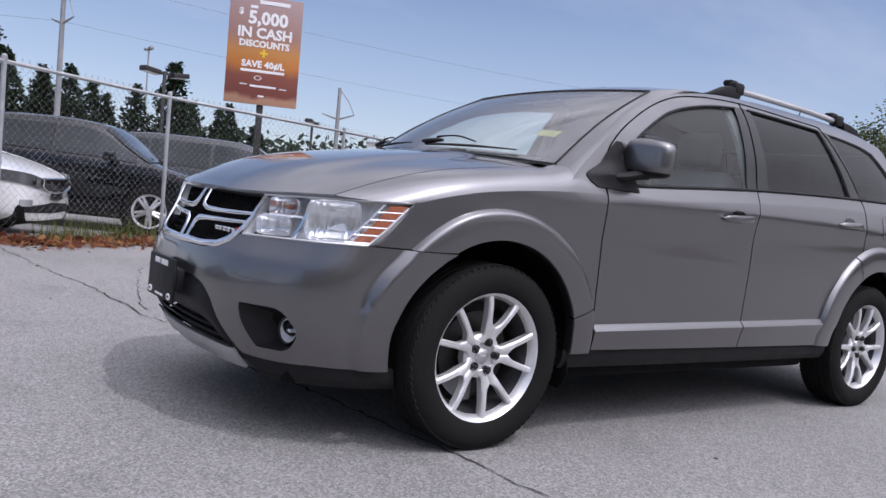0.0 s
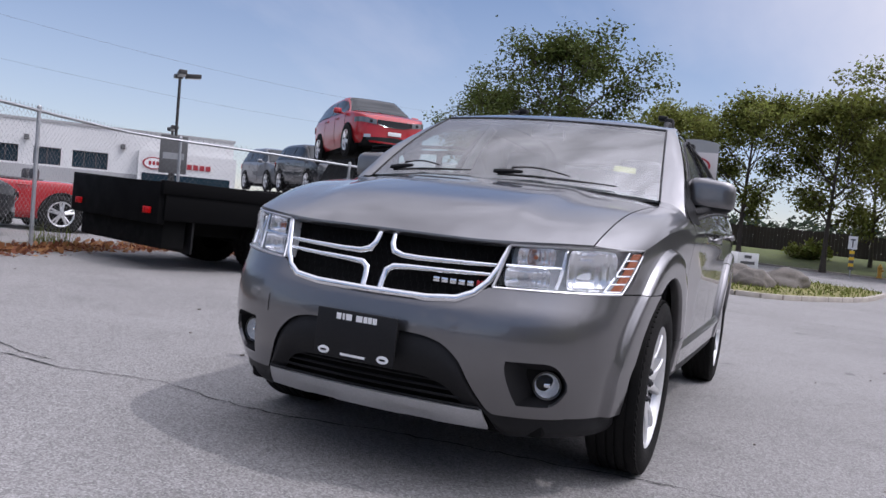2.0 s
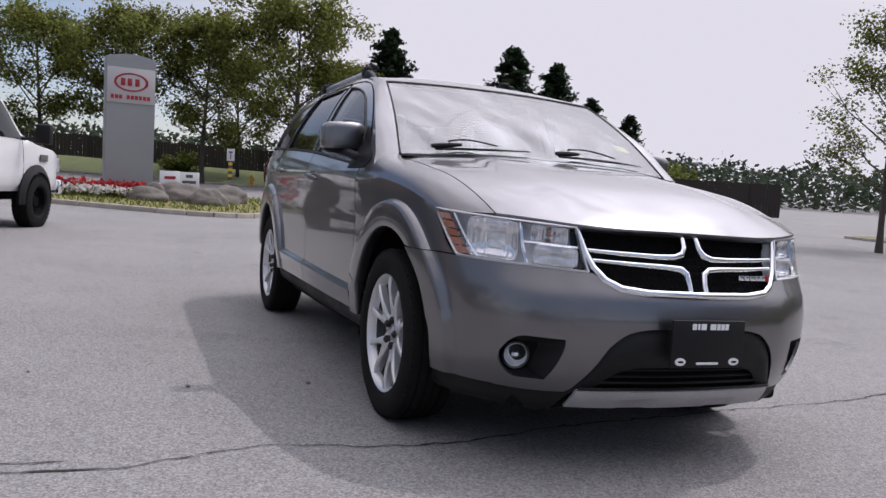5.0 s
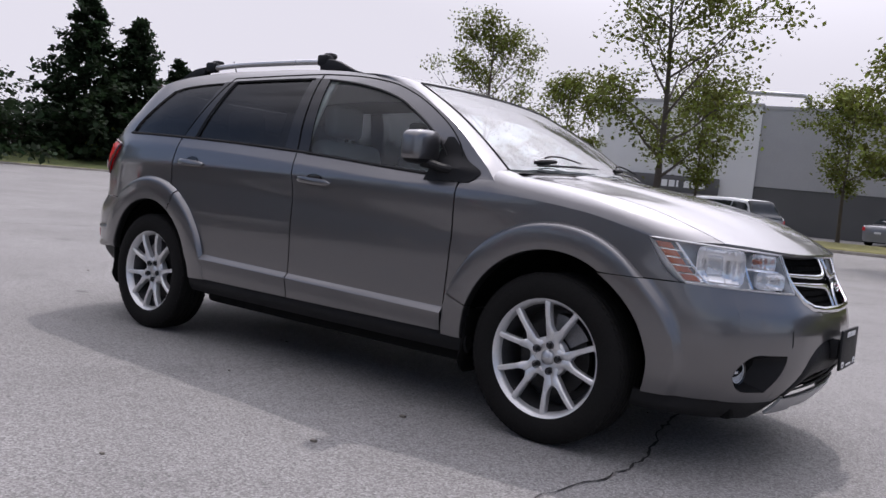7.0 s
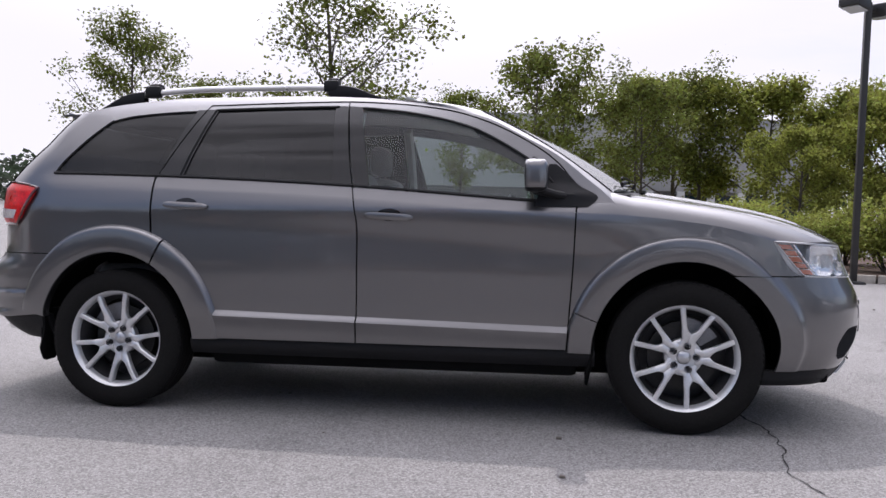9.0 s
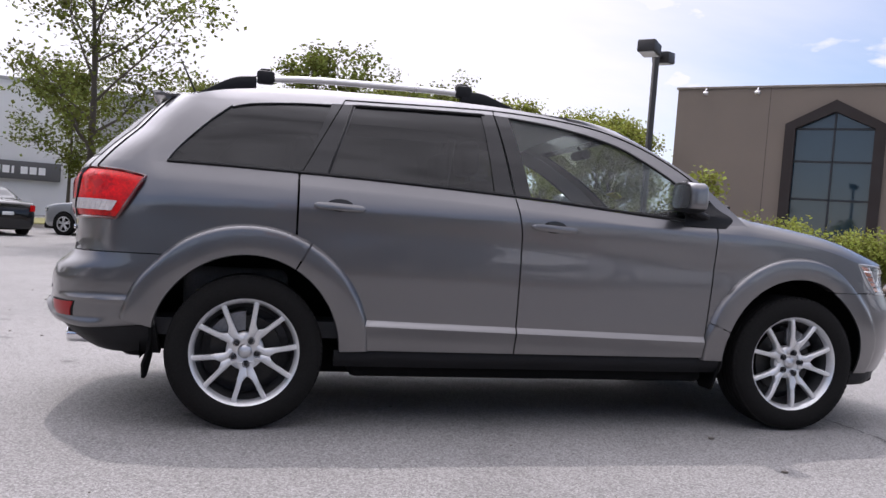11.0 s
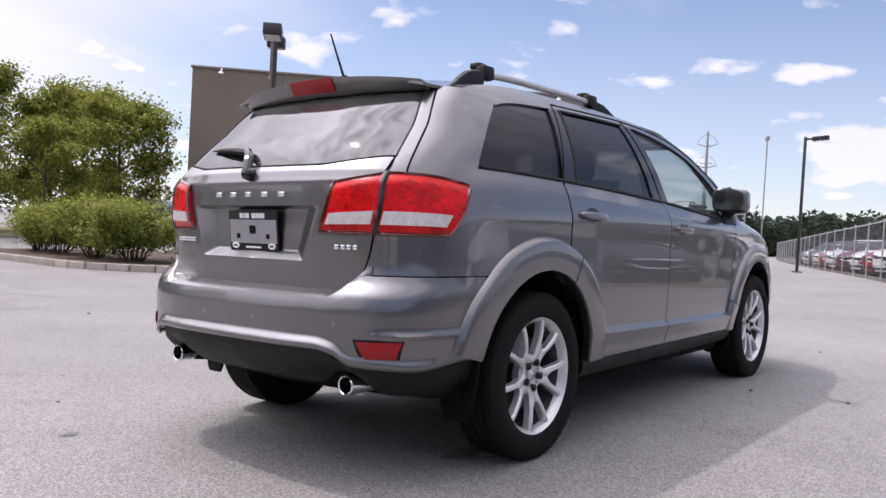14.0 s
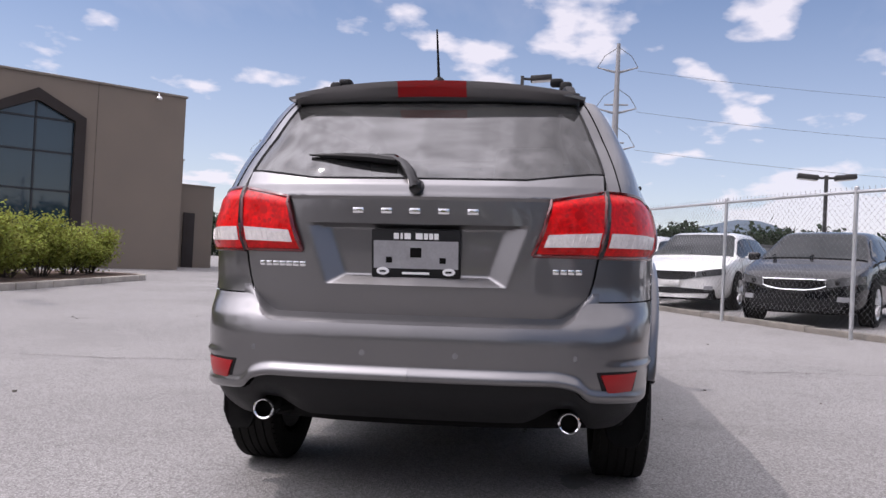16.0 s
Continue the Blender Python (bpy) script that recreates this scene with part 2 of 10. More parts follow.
PAINT = car_paint("grey_metallic_paint", (0.176, 0.174, 0.178), 0.08, 0.95, 0.33)
BLACK_PLASTIC = varied("black_plastic", (0.010, 0.010, 0.011), 0.55, scale=6, amount=0.3, bump=0.12, bump_scale=700, Specular_IOR_Level=0.25)
GLOSS_BLACK = shader("gloss_black", (0.012, 0.012, 0.013), 0.12)[0]
UNDER_BLACK = varied("underbody_black", (0.004, 0.004, 0.004), 0.85, amount=0.4, Specular_IOR_Level=0.15)
CHROME = shader("chrome", (0.86, 0.87, 0.89), 0.06, 1.0)[0]
SATIN = varied("satin_silver", (0.62, 0.62, 0.63), 0.32, 0.9, scale=5, amount=0.1)
SKID = varied("silver_skid_plate", (0.45, 0.45, 0.45), 0.42, 0.5, scale=7, amount=0.15)
NUT_DARK = shader("wheel_nut_dark", (0.05, 0.05, 0.053), 0.4, 0.7)[0]
BARREL = varied("wheel_barrel", (0.05, 0.05, 0.052), 0.5, 0.5, scale=9, amount=0.3)
ALLOY = varied("painted_alloy", (0.70, 0.70, 0.70), 0.32, 0.55, scale=7, amount=0.12, Coat_Weight=0.5)
ALLOY_DARK = varied("alloy_barrel", (0.22, 0.22, 0.23), 0.45, 0.7, scale=7, amount=0.25)
STEEL = varied("brake_steel", (0.035, 0.034, 0.033), 0.5, 0.6, scale=30, amount=0.3)
RUBBER = varied("tyre_rubber", (0.012, 0.0115, 0.011), 0.80, scale=5, amount=0.35, bump=0.25, bump_scale=260, Specular_IOR_Level=0.12)
GLASS_CLEAR = glass("windscreen_glass", (0.64, 0.71, 0.72), 3.0, 0.0, 0.10)
GLASS_SIDE = glass("front_side_glass", (0.88, 0.96, 0.94), 1.5, 0.0, 0.05)
GLASS_TINT = glass("privacy_glass", (0.07, 0.072, 0.075), 1.58, 0.0, 0.015)
GLASS_REAR = glass("rear_glass", (0.05, 0.05, 0.055), 2.1, 0.035, 0.05)
LENS = glass("clear_lens", (0.93, 0.94, 0.95), 1.4)
RED_LENS = varied("red_lens", (0.60, 0.0025, 0.003), 0.30, scale=18, amount=0.55, fine=90, Coat_Weight=0.25, Specular_IOR_Level=0.2)
RED_DEEP = shader("red_optic", (0.44, 0.003, 0.004), 0.3, Coat_Weight=0.3, Specular_IOR_Level=0.2)[0]
RED_REFLECTOR = shader("red_reflector", (0.30, 0.004, 0.006), 0.3, Coat_Weight=0.3, Specular_IOR_Level=0.3)[0]
PLATE_GREY = varied("blank_plate_grey", (0.27, 0.27, 0.28), 0.5, scale=20, amount=0.15)
RED_DARK = shader("red_lens_dark", (0.10, 0.004, 0.006), 0.15, Coat_Weight=1.0)[0]
CLEAR_STRIPE = varied("reverse_lamp_lens", (0.62, 0.58, 0.57), 0.18, scale=40, amount=0.2, Coat_Weight=1.0)
AMBER = shader("amber_reflector", (0.42, 0.14, 0.075), 0.2, Coat_Weight=1.0)[0]
REFLECTOR = varied("lamp_reflector", (0.90, 0.90, 0.91), 0.13, 0.80, scale=30, amount=0.12)
LAMP_GREY = varied("lamp_housing", (0.86, 0.87, 0.88), 0.3, 0.1, scale=20, amount=0.15)
WHITE_INK = shader("white_print", (0.78, 0.78, 0.78), 0.5)[0]
RED_INK = shader("red_print", (0.40, 0.02, 0.03), 0.4)[0]
YELLOW = shader("yellow_sticker", (0.66, 0.62, 0.16), 0.6)[0]
SEAT = varied("grey_seat_fabric", (0.19, 0.19, 0.195), 0.9, scale=12, amount=0.25, bump=0.3, bump_scale=400)
TRIM_DARK = varied("cabin_trim_dark", (0.055, 0.055, 0.058), 0.65, amount=0.2, bump=0.1, bump_scale=300)
TRIM_LIGHT = varied("cabin_lining", (0.52, 0.52, 0.50), 0.85, amount=0.1)

# ---------------------------------------------------------------- building helpers


def curve(*pts):
    """A smooth function through the given (x, y) pairs that does not overshoot."""
    xs, ys = np.array([p[0] for p in pts], float), np.array([p[1] for p in pts], float)
    hs, dl = np.diff(xs), np.diff(ys) / np.diff(xs)
    ms = np.zeros(len(xs))
    ms[0], ms[-1] = dl[0], dl[-1]
    for k in range(1, len(xs) - 1):
        if dl[k - 1] * dl[k] > 0:
            w1, w2 = 2 * hs[k] + hs[k - 1], hs[k] + 2 * hs[k - 1]
            ms[k] = (w1 + w2) / (w1 / dl[k - 1] + w2 / dl[k])

    def value(x):
        if x <= xs[0]:
            return float(ys[0])
        if x >= xs[-1]:
            return float(ys[-1])
        k = int(np.searchsorted(xs, x)) - 1
        t = (x - xs[k]) / hs[k]
        return float((2 * t**3 - 3 * t**2 + 1) * ys[k] + (t**3 - 2 * t**2 + t) * hs[k] * ms[k] + (-2 * t**3 + 3 * t**2) * ys[k + 1] + (t**3 - t**2) * hs[k] * ms[k + 1])

    return value


def lerp(a, b, t):
    return a + (b - a) * t


def smooth(a, b, x):
    t = min(1.0, max(0.0, (x - a) / (b - a)))
    return t * t * (3 - 2 * t)


def finish(bm, name, material, angle=32):
    bmesh.ops.remove_doubles(bm, verts=bm.verts, dist=1e-5)
    me = bpy.data.meshes.new(name)
    bm.to_mesh(me)
    bm.free()
    for mat in material if isinstance(material, (list, tuple)) else (material,):
        me.materials.append(mat)
    me.polygons.foreach_set("use_smooth", [True] * len(me.polygons))
    me.set_sharp_from_angle(angle=radians(angle))
    return me


def part(name, bm, material, parent, label="", angle=32):
    """Links a bmesh as one mesh under a thing or a part; or as a thing of its own with no parent."""
    ob = new(name, finish(bm, name, material, angle))
    if parent is not None:
        ob.parent = parent
    if label:
        ob["label"] = label
    return ob


def thing(name, label, category, m=None, group="", kind=""):
    ob = new(name)
    ob.empty_display_size = 0.2
    if m is not None:
        ob.matrix_world = m
    return tagged(ob, label, category, group, kind)


def grid(bm, fn, nu, nv, flip=False):
    """A sheet of quads from fn(u, v)."""
    vs = [[bm.verts.new(fn(i / nu, j / nv)) for j in range(nv + 1)] for i in range(nu + 1)]
    for i in range(nu):
        for j in range(nv):
            q = (vs[i][j], vs[i + 1][j], vs[i + 1][j + 1], vs[i][j + 1])
            try:
                bm.faces.new(q[::-1] if flip else q)
            except ValueError:
                pass
    return bm


def thick(bm, inward=0.012):
    """Gives a sheet an inner side, moved in along the normals, and closes its edges."""
    bmesh.ops.remove_doubles(bm, verts=bm.verts, dist=1e-5)
    bm.normal_update()
    faces, rim = bm.faces[:], [e for e in bm.edges if e.is_boundary]
    twin = {v: bm.verts.new(v.co - v.normal * inward) for v in bm.verts[:]}
    for f in faces:
        bm.faces.new([twin[v] for v in reversed(f.verts)])
    for e in rim:
        f = e.link_faces[0]
        a, b = e.verts
        k = list(f.verts)
        if k[(k.index(a) + 1) % len(k)] != b:
            a, b = b, a
        bm.faces.new((b, a, twin[a], twin[b]))
    return bm


def box(bm, lo, hi, m=None, bevel=0.0, segs=2):
    ret = bmesh.ops.create_cube(bm, size=1)
    vs = ret["verts"]
    s = [max(1e-4, hi[k] - lo[k]) for k in range(3)]
    c = [(hi[k] + lo[k]) / 2 for k in range(3)]
    mat = Matrix.Translation(c) @ Matrix.Diagonal((*s, 1))
    bmesh.ops.transform(bm, matrix=mat, verts=vs)
    if bevel:
        es = list({e for v in vs for e in v.link_edges})
        r = bmesh.ops.bevel(bm, geom=es, offset=bevel, segments=segs, affect="EDGES", profile=0.5)
        vs = list({v for f in r["faces"] for v in f.verts} | {v for v in vs if v.is_valid})
    if m is not None:
        bmesh.ops.transform(bm, matrix=m, verts=[v for v in vs if v.is_valid])
    return bm


def tube(bm, pts, radius, sides=8, cap=True, flat=1.0, up=(0, 0, 1)):
    """A bar along points. radius: a number or one for each point; flat squeezes it along up."""
    pts = [Vector(p) for p in pts]
    n = len(pts)
    rings = []
    for k, p in enumerate(pts):
        d = (pts[min(k + 1, n - 1)] - pts[max(k - 1, 0)]).normalized()
        a = d.cross(Vector(up))
        if a.length < 1e-3:
            a = d.cross(Vector((1, 0.3, 0)))
        a.normalize()
        b = a.cross(d).normalized()
        r = radius[k] if isinstance(radius, (list, tuple)) else radius
        rings.append([bm.verts.new(p + a * r * math.cos(2 * math.pi * q / sides) + b * r * flat * math.sin(2 * math.pi * q / sides)) for q in range(sides)])
    for k in range(n - 1):
        for q in range(sides):
            bm.faces.new((rings[k][q], rings[k][(q + 1) % sides], rings[k + 1][(q + 1) % sides], rings[k + 1][q]))
    if cap:
        bm.faces.new(rings[0][::-1])
        bm.faces.new(rings[-1])
    return bm


def lathe(bm, profile, segs=48, m=None, close=False):
    """Turns (radius, height) pairs about the z axis."""
    rings = []
    for k in range(segs):
        a = 2 * math.pi * k / segs
        rings.append([bm.verts.new((r * math.cos(a), r * math.sin(a), z)) for r, z in profile])
    n = len(profile)
    for k in range(segs):
        for j in range(n if close else n - 1):
            a, b = rings[k], rings[(k + 1) % segs]
            q = (a[j], b[j], b[(j + 1) % n], a[(j + 1) % n])
            if len({v.co.to_tuple(6) for v in q}) >= 3:
                try:
                    bm.faces.new(q)
                except ValueError:
                    pass
    if m is not None:
        bmesh.ops.transform(bm, matrix=m, verts=[v for ring in rings for v in ring])
    return bm


def outward(bm):
    bmesh.ops.recalc_face_normals(bm, faces=bm.faces[:])
    return bm


def prism(bm, outline, depth, m=None, bevel=0.0):
    """A flat outline of (x, y) pairs made solid from z = 0 to depth."""
    vs = [bm.verts.new((x, y, 0)) for x, y in outline]
    f = bm.faces.new(vs)
    r = bmesh.ops.extrude_face_region(bm, geom=[f])
    top = [g for g in r["geom"] if isinstance(g, bmesh.types.BMVert)]
    bmesh.ops.translate(bm, verts=top, vec=(0, 0, depth))
    bmesh.ops.recalc_face_normals(bm, faces=bm.faces[:])
    if bevel:
        es = [e for e in bm.edges if all(v in top for v in e.verts)]
        bmesh.ops.bevel(bm, geom=es, offset=bevel, segments=2, affect="EDGES")
    if m is not None:
        bmesh.ops.transform(bm, matrix=m, verts=bm.verts)
    return bm


def letters(text, size, extrude, material, parent, name, m, label="", bold=0.0, align="LEFT"):
    """Raised writing in the built-in font, as a mesh."""
    cu = bpy.data.curves.new(name, "FONT")
    cu.body, cu.size, cu.extrude, cu.offset = text, size, extrude, bold
    cu.align_x, cu.align_y = align, "CENTER"
    cu.resolution_u = 2
    tmp = bpy.data.objects.new(name, cu)
    scene.collection.objects.link(tmp)
    bpy.context.view_layer.update()
    me = bpy.data.meshes.new_from_object(tmp.evaluated_get(bpy.context.evaluated_depsgraph_get()))
    bpy.data.objects.remove(tmp)
    me.materials.clear()
    me.materials.append(material)
    ob = new(name, me)
    if parent is not None:
        ob.parent = parent
    ob.matrix_local = m
    if label:
        ob["label"] = label
    return ob


# ---------------------------------------------------------------- the lie of the land


def ground_z(x, y):
    """The lot tilts gently and flattens out further off."""
    return 0.0191 * 15 * math.tanh(x / 15) - 0.0243 * 15 * math.tanh(y / 15)


def on_ground(x, y, turn=0.0, lift=0.0):
    return pose(x, y, ground_z(x, y) + lift, 0, 0, turn)

# ---------------------------------------------------------------- the grey crossover
# Its own frame: x to its front, y to its left, z up from the ground between the wheels.
CAR_TILT = Matrix(((0.99982, 0.00023, -0.01909), (0.00023, 0.9997, 0.0243), (0.01909, -0.0243, 0.99952))).to_4x4()
AXLE, HUB_Y, HUB_Z = 1.445, 0.778, 0.362

PLAN = ((2.40, 0.0), (2.392, 0.2), (2.36, 0.4), (2.285, 0.58), (2.17, 0.72), (2.03, 0.80), (1.85, 0.843), (1.6, 0.868), (1.3, 0.882), (0.9, 0.892),
        (0.3, 0.90), (-0.4, 0.903), (-1.1, 0.900), (-1.5, 0.893), (-1.85, 0.872), (-2.06, 0.842), (-2.21, 0.785), (-2.315, 0.68), (-2.375, 0.52), (-2.41, 0.3), (-2.42, 0.0))
_run = [0.0]
for _a, _b in zip(PLAN, PLAN[1:]):
    _run.append(_run[-1] + math.dist(_a, _b))
plan_x, plan_y = curve(*[(s, p[0]) for s, p in zip(_run, PLAN)]), curve(*[(s, p[1]) for s, p in zip(_run, PLAN)])
S_END = _run[-1]
_ss = np.linspace(0, S_END, 1200)
_xs, _ys = np.array([plan_x(s) for s in _ss]), np.array([plan_y(s) for s in _ss])


def s_at_x(x):
    return float(np.interp(-x, -_xs, _ss))


def s_at_front(y):
    k = int(np.argmax(_ys))
    return float(np.interp(y, _ys[:k], _ss[:k]))


def s_at_rear(y):
    k = int(np.argmax(_ys))
    return float(np.interp(-y, -_ys[k:], _ss[k:]))


width_z = curve((0.20, 0.90), (0.30, 0.935), (0.385, 0.962), (0.47, 0.976), (0.505, 0.986), (0.62, 0.992), (0.80, 1.0), (0.98, 0.999), (1.045, 0.996), (1.07, 0.988), (1.12, 0.968), (1.19, 0.942),
                (1.30, 0.905), (1.42, 0.845), (1.52, 0.782), (1.60, 0.715), (1.66, 0.640), (1.70, 0.55))
front_z = curve((0.22, -0.13), (0.34, -0.05), (0.46, -0.005), (0.56, 0.0), (0.64, -0.012), (0.72, -0.05), (0.80, -0.085), (0.90, -0.115), (1.0, -0.19), (1.2, -0.3))
rear_z = curve((0.26, 0.20), (0.36, 0.10), (0.46, 0.03), (0.54, 0.0), (0.66, 0.0), (0.72, 0.015), (0.79, 0.080), (0.83, 0.098), (0.95, 0.097), (1.10, 0.097), (1.152, 0.098), (1.175, 0.106), (1.24, 0.130), (1.40, 0.175))
rear_top_z = curve((1.20, 0.0), (1.24, 0.02), (1.40, 0.15), (1.52, 0.26), (1.60, 0.35), (1.68, 0.40))


def skin(s, z, sy=1, out=0.0):
    """A point of the body's outer skin at s along its plan and at the height z."""
    x, y = plan_x(s), plan_y(s)
    k = width_z(z)
    wf, wr = smooth(1.55, 2.35, x), smooth(-1.7, -2.36, x)
    k = lerp(k, lerp(1.0, k, 0.55), wf)
    k = lerp(k, lerp(0.985, k, 0.80), wr)
    y2 = y * k
    x2 = x + front_z(z) * wf + rear_z(z) * wr
    if -2.05 < x < 1.5 and z > 0.85:
        below = belt(x) - z
        proud = 0.016 * (min(1.0, max(0.0, (below + 0.02) / 0.082)) if below < 0.062 else smooth(0.27, 0.062, below))
        y2 += proud * smooth(1.5, 0.95, x) * smooth(-2.05, -1.80, x)
    if x < -1.15:
        x2 += rear_top_z(z) * min(1.0, (-1.15 - x) / 1.27) ** 1.25
    if out:
        a, b = max(s - 0.01, 0.0), min(s + 0.01, S_END)
        tx, ty = plan_x(b) - plan_x(a), plan_y(b) - plan_y(a)
        n = math.hypot(tx, ty) or 1.0
        x2 += ty / n * out
        y2 -= tx / n * out
    return Vector((x2, sy * y2, z))


def side(x, z, sy=1, out=0.0):
    return skin(s_at_x(x), z, sy, out)


belt = curve((-2.2, 1.236), (-1.82, 1.232), (-1.19, 1.216), (-0.28, 1.174), (0.70, 1.100), (1.0, 1.078))
roof_edge = curve((-2.05, 1.575), (-1.85, 1.600), (-1.60, 1.628), (-1.06, 1.660), (-0.62, 1.662), (-0.2, 1.645), (0.14, 1.605), (0.45, 1.530), (0.81, 1.362), (1.03, 1.180), (1.14, 1.060))
glass_top = curve((-1.86, 1.24), (-1.80, 1.38), (-1.73, 1.47), (-1.64, 1.525), (-1.50, 1.553), (-1.05, 1.578), (-0.30, 1.590), (0.0, 1.565), (0.22, 1.525), (0.43, 1.462), (0.52, 1.416), (0.66, 1.332), (0.76, 1.258), (0.84, 1.165), (0.9, 1.09))


_edge = [side(x, roof_edge(x)) for x in np.linspace(-2.25, 0.6, 240)]
_edge_x, _edge_y, _edge_z = [p.x for p in _edge], [p.y for p in _edge], [p.z for p in _edge]


def rail_edge(x):
    """Upper edge of the side frame: it leaves the roof line and runs lower along the windscreen."""
    return roof_edge(x) - 0.020 * smooth(0.45, 0.70, x) * smooth(1.13, 0.95, x)


def roof_y(x):
    return float(np.interp(x, _edge_x, _edge_y))


def roof_z(x):
    return float(np.interp(x, _edge_x, _edge_z)) if x < 0.5 else roof_edge(x)


def hood_z(x, y):
    ay = abs(y)
    z = hood_mid(x)
    z -= 0.042 * (ay / 0.72) ** 2.4
    z += 0.013 * (1 - smooth(0.36, 0.50, ay)) * smooth(2.30, 1.95, x)
    return z


hood_mid = curve((0.9, 1.20), (1.20, 1.170), (1.45, 1.135), (1.80, 1.073), (2.0, 1.015), (2.12, 0.965), (2.22, 0.915), (2.29, 0.870))
hood_rear = curve((0.0, 1.335), (0.3, 1.318), (0.55, 1.262), (0.70, 1.213), (0.757, 1.192))
gate_half = curve((0.735, 0.525), (0.755, 0.545), (0.832, 0.604), (0.96, 0.634), (1.186, 0.686), (1.26, 0.700))
shut_z = curve((-1.02, 1.607), (-0.30, 1.620), (0.0, 1.604), (0.125, 1.590), (0.30, 1.560), (0.47, 1.506), (0.70, 1.390), (0.85, 1.278), (0.91, 1.195), (0.935, 1.10))
hood_lip = curve((0.0, 0.890), (0.30, 0.889), (0.45, 0.894), (0.60, 0.905), (0.72, 0.913))
HOOD_Y = 0.757


def hood_pt(u, w):
    """The hood from the windscreen (u = 0) to its front lip (1), across from w = -1 to 1."""
    yp = abs(w) * 0.702
    lip = skin(s_at_front(yp), hood_lip(yp), 1)
    y = lerp(abs(w) * HOOD_Y, lip.y, u)
    x = lerp(hood_rear(abs(w) * HOOD_Y), lip.x + 0.006, u)
    z = hood_z(x, y) + (lip.z + 0.006 - hood_z(lip.x + 0.006, lip.y)) * smooth(0.45, 1.0, u)
    return Vector((x, y if w >= 0 else -y, z))


def screen(u, v):
    """The windscreen from its base (u = 0) to the roof (1), across by v."""
    w = 2 * v - 1
    base = Vector((1.268 - 0.165 * abs(w) ** 2.2, w * 0.748, 1.172 - 0.024 * w * w))
    top = Vector((0.50 - 0.045 * w * w, w * 0.635, 1.574 - 0.014 * w * w))
    p = base.lerp(top, u)
    p.z += 0.022 * math.sin(math.pi * u)
    p.x += 0.014 * math.sin(math.pi * u)
    return p


# lines of the front end, by the distance from the middle
bumper_top = curve((0.0, 0.668), (0.20, 0.668), (0.30, 0.676), (0.37, 0.702), (0.415, 0.735), (0.55, 0.738), (0.70, 0.745), (0.80, 0.755))
bumper_low = curve((0.0, 0.555), (0.20, 0.553), (0.28, 0.540), (0.36, 0.485), (0.43, 0.368), (0.485, 0.306), (0.60, 0.302), (0.72, 0.306), (0.80, 0.310))


def arch(x, cx, r=0.47):
    d = r * r - (x - cx) ** 2
    return HUB_Z + math.sqrt(d) if d > 0 else 0.0


FLARE_PROFILE = ((-0.022, 0.0), (-0.004, 0.0), (0.020, 0.006), (0.026, 0.03), (0.030, 0.30), (0.029, 0.74), (0.026, 0.88), (0.013, 0.955), (0.0010, 1.0))


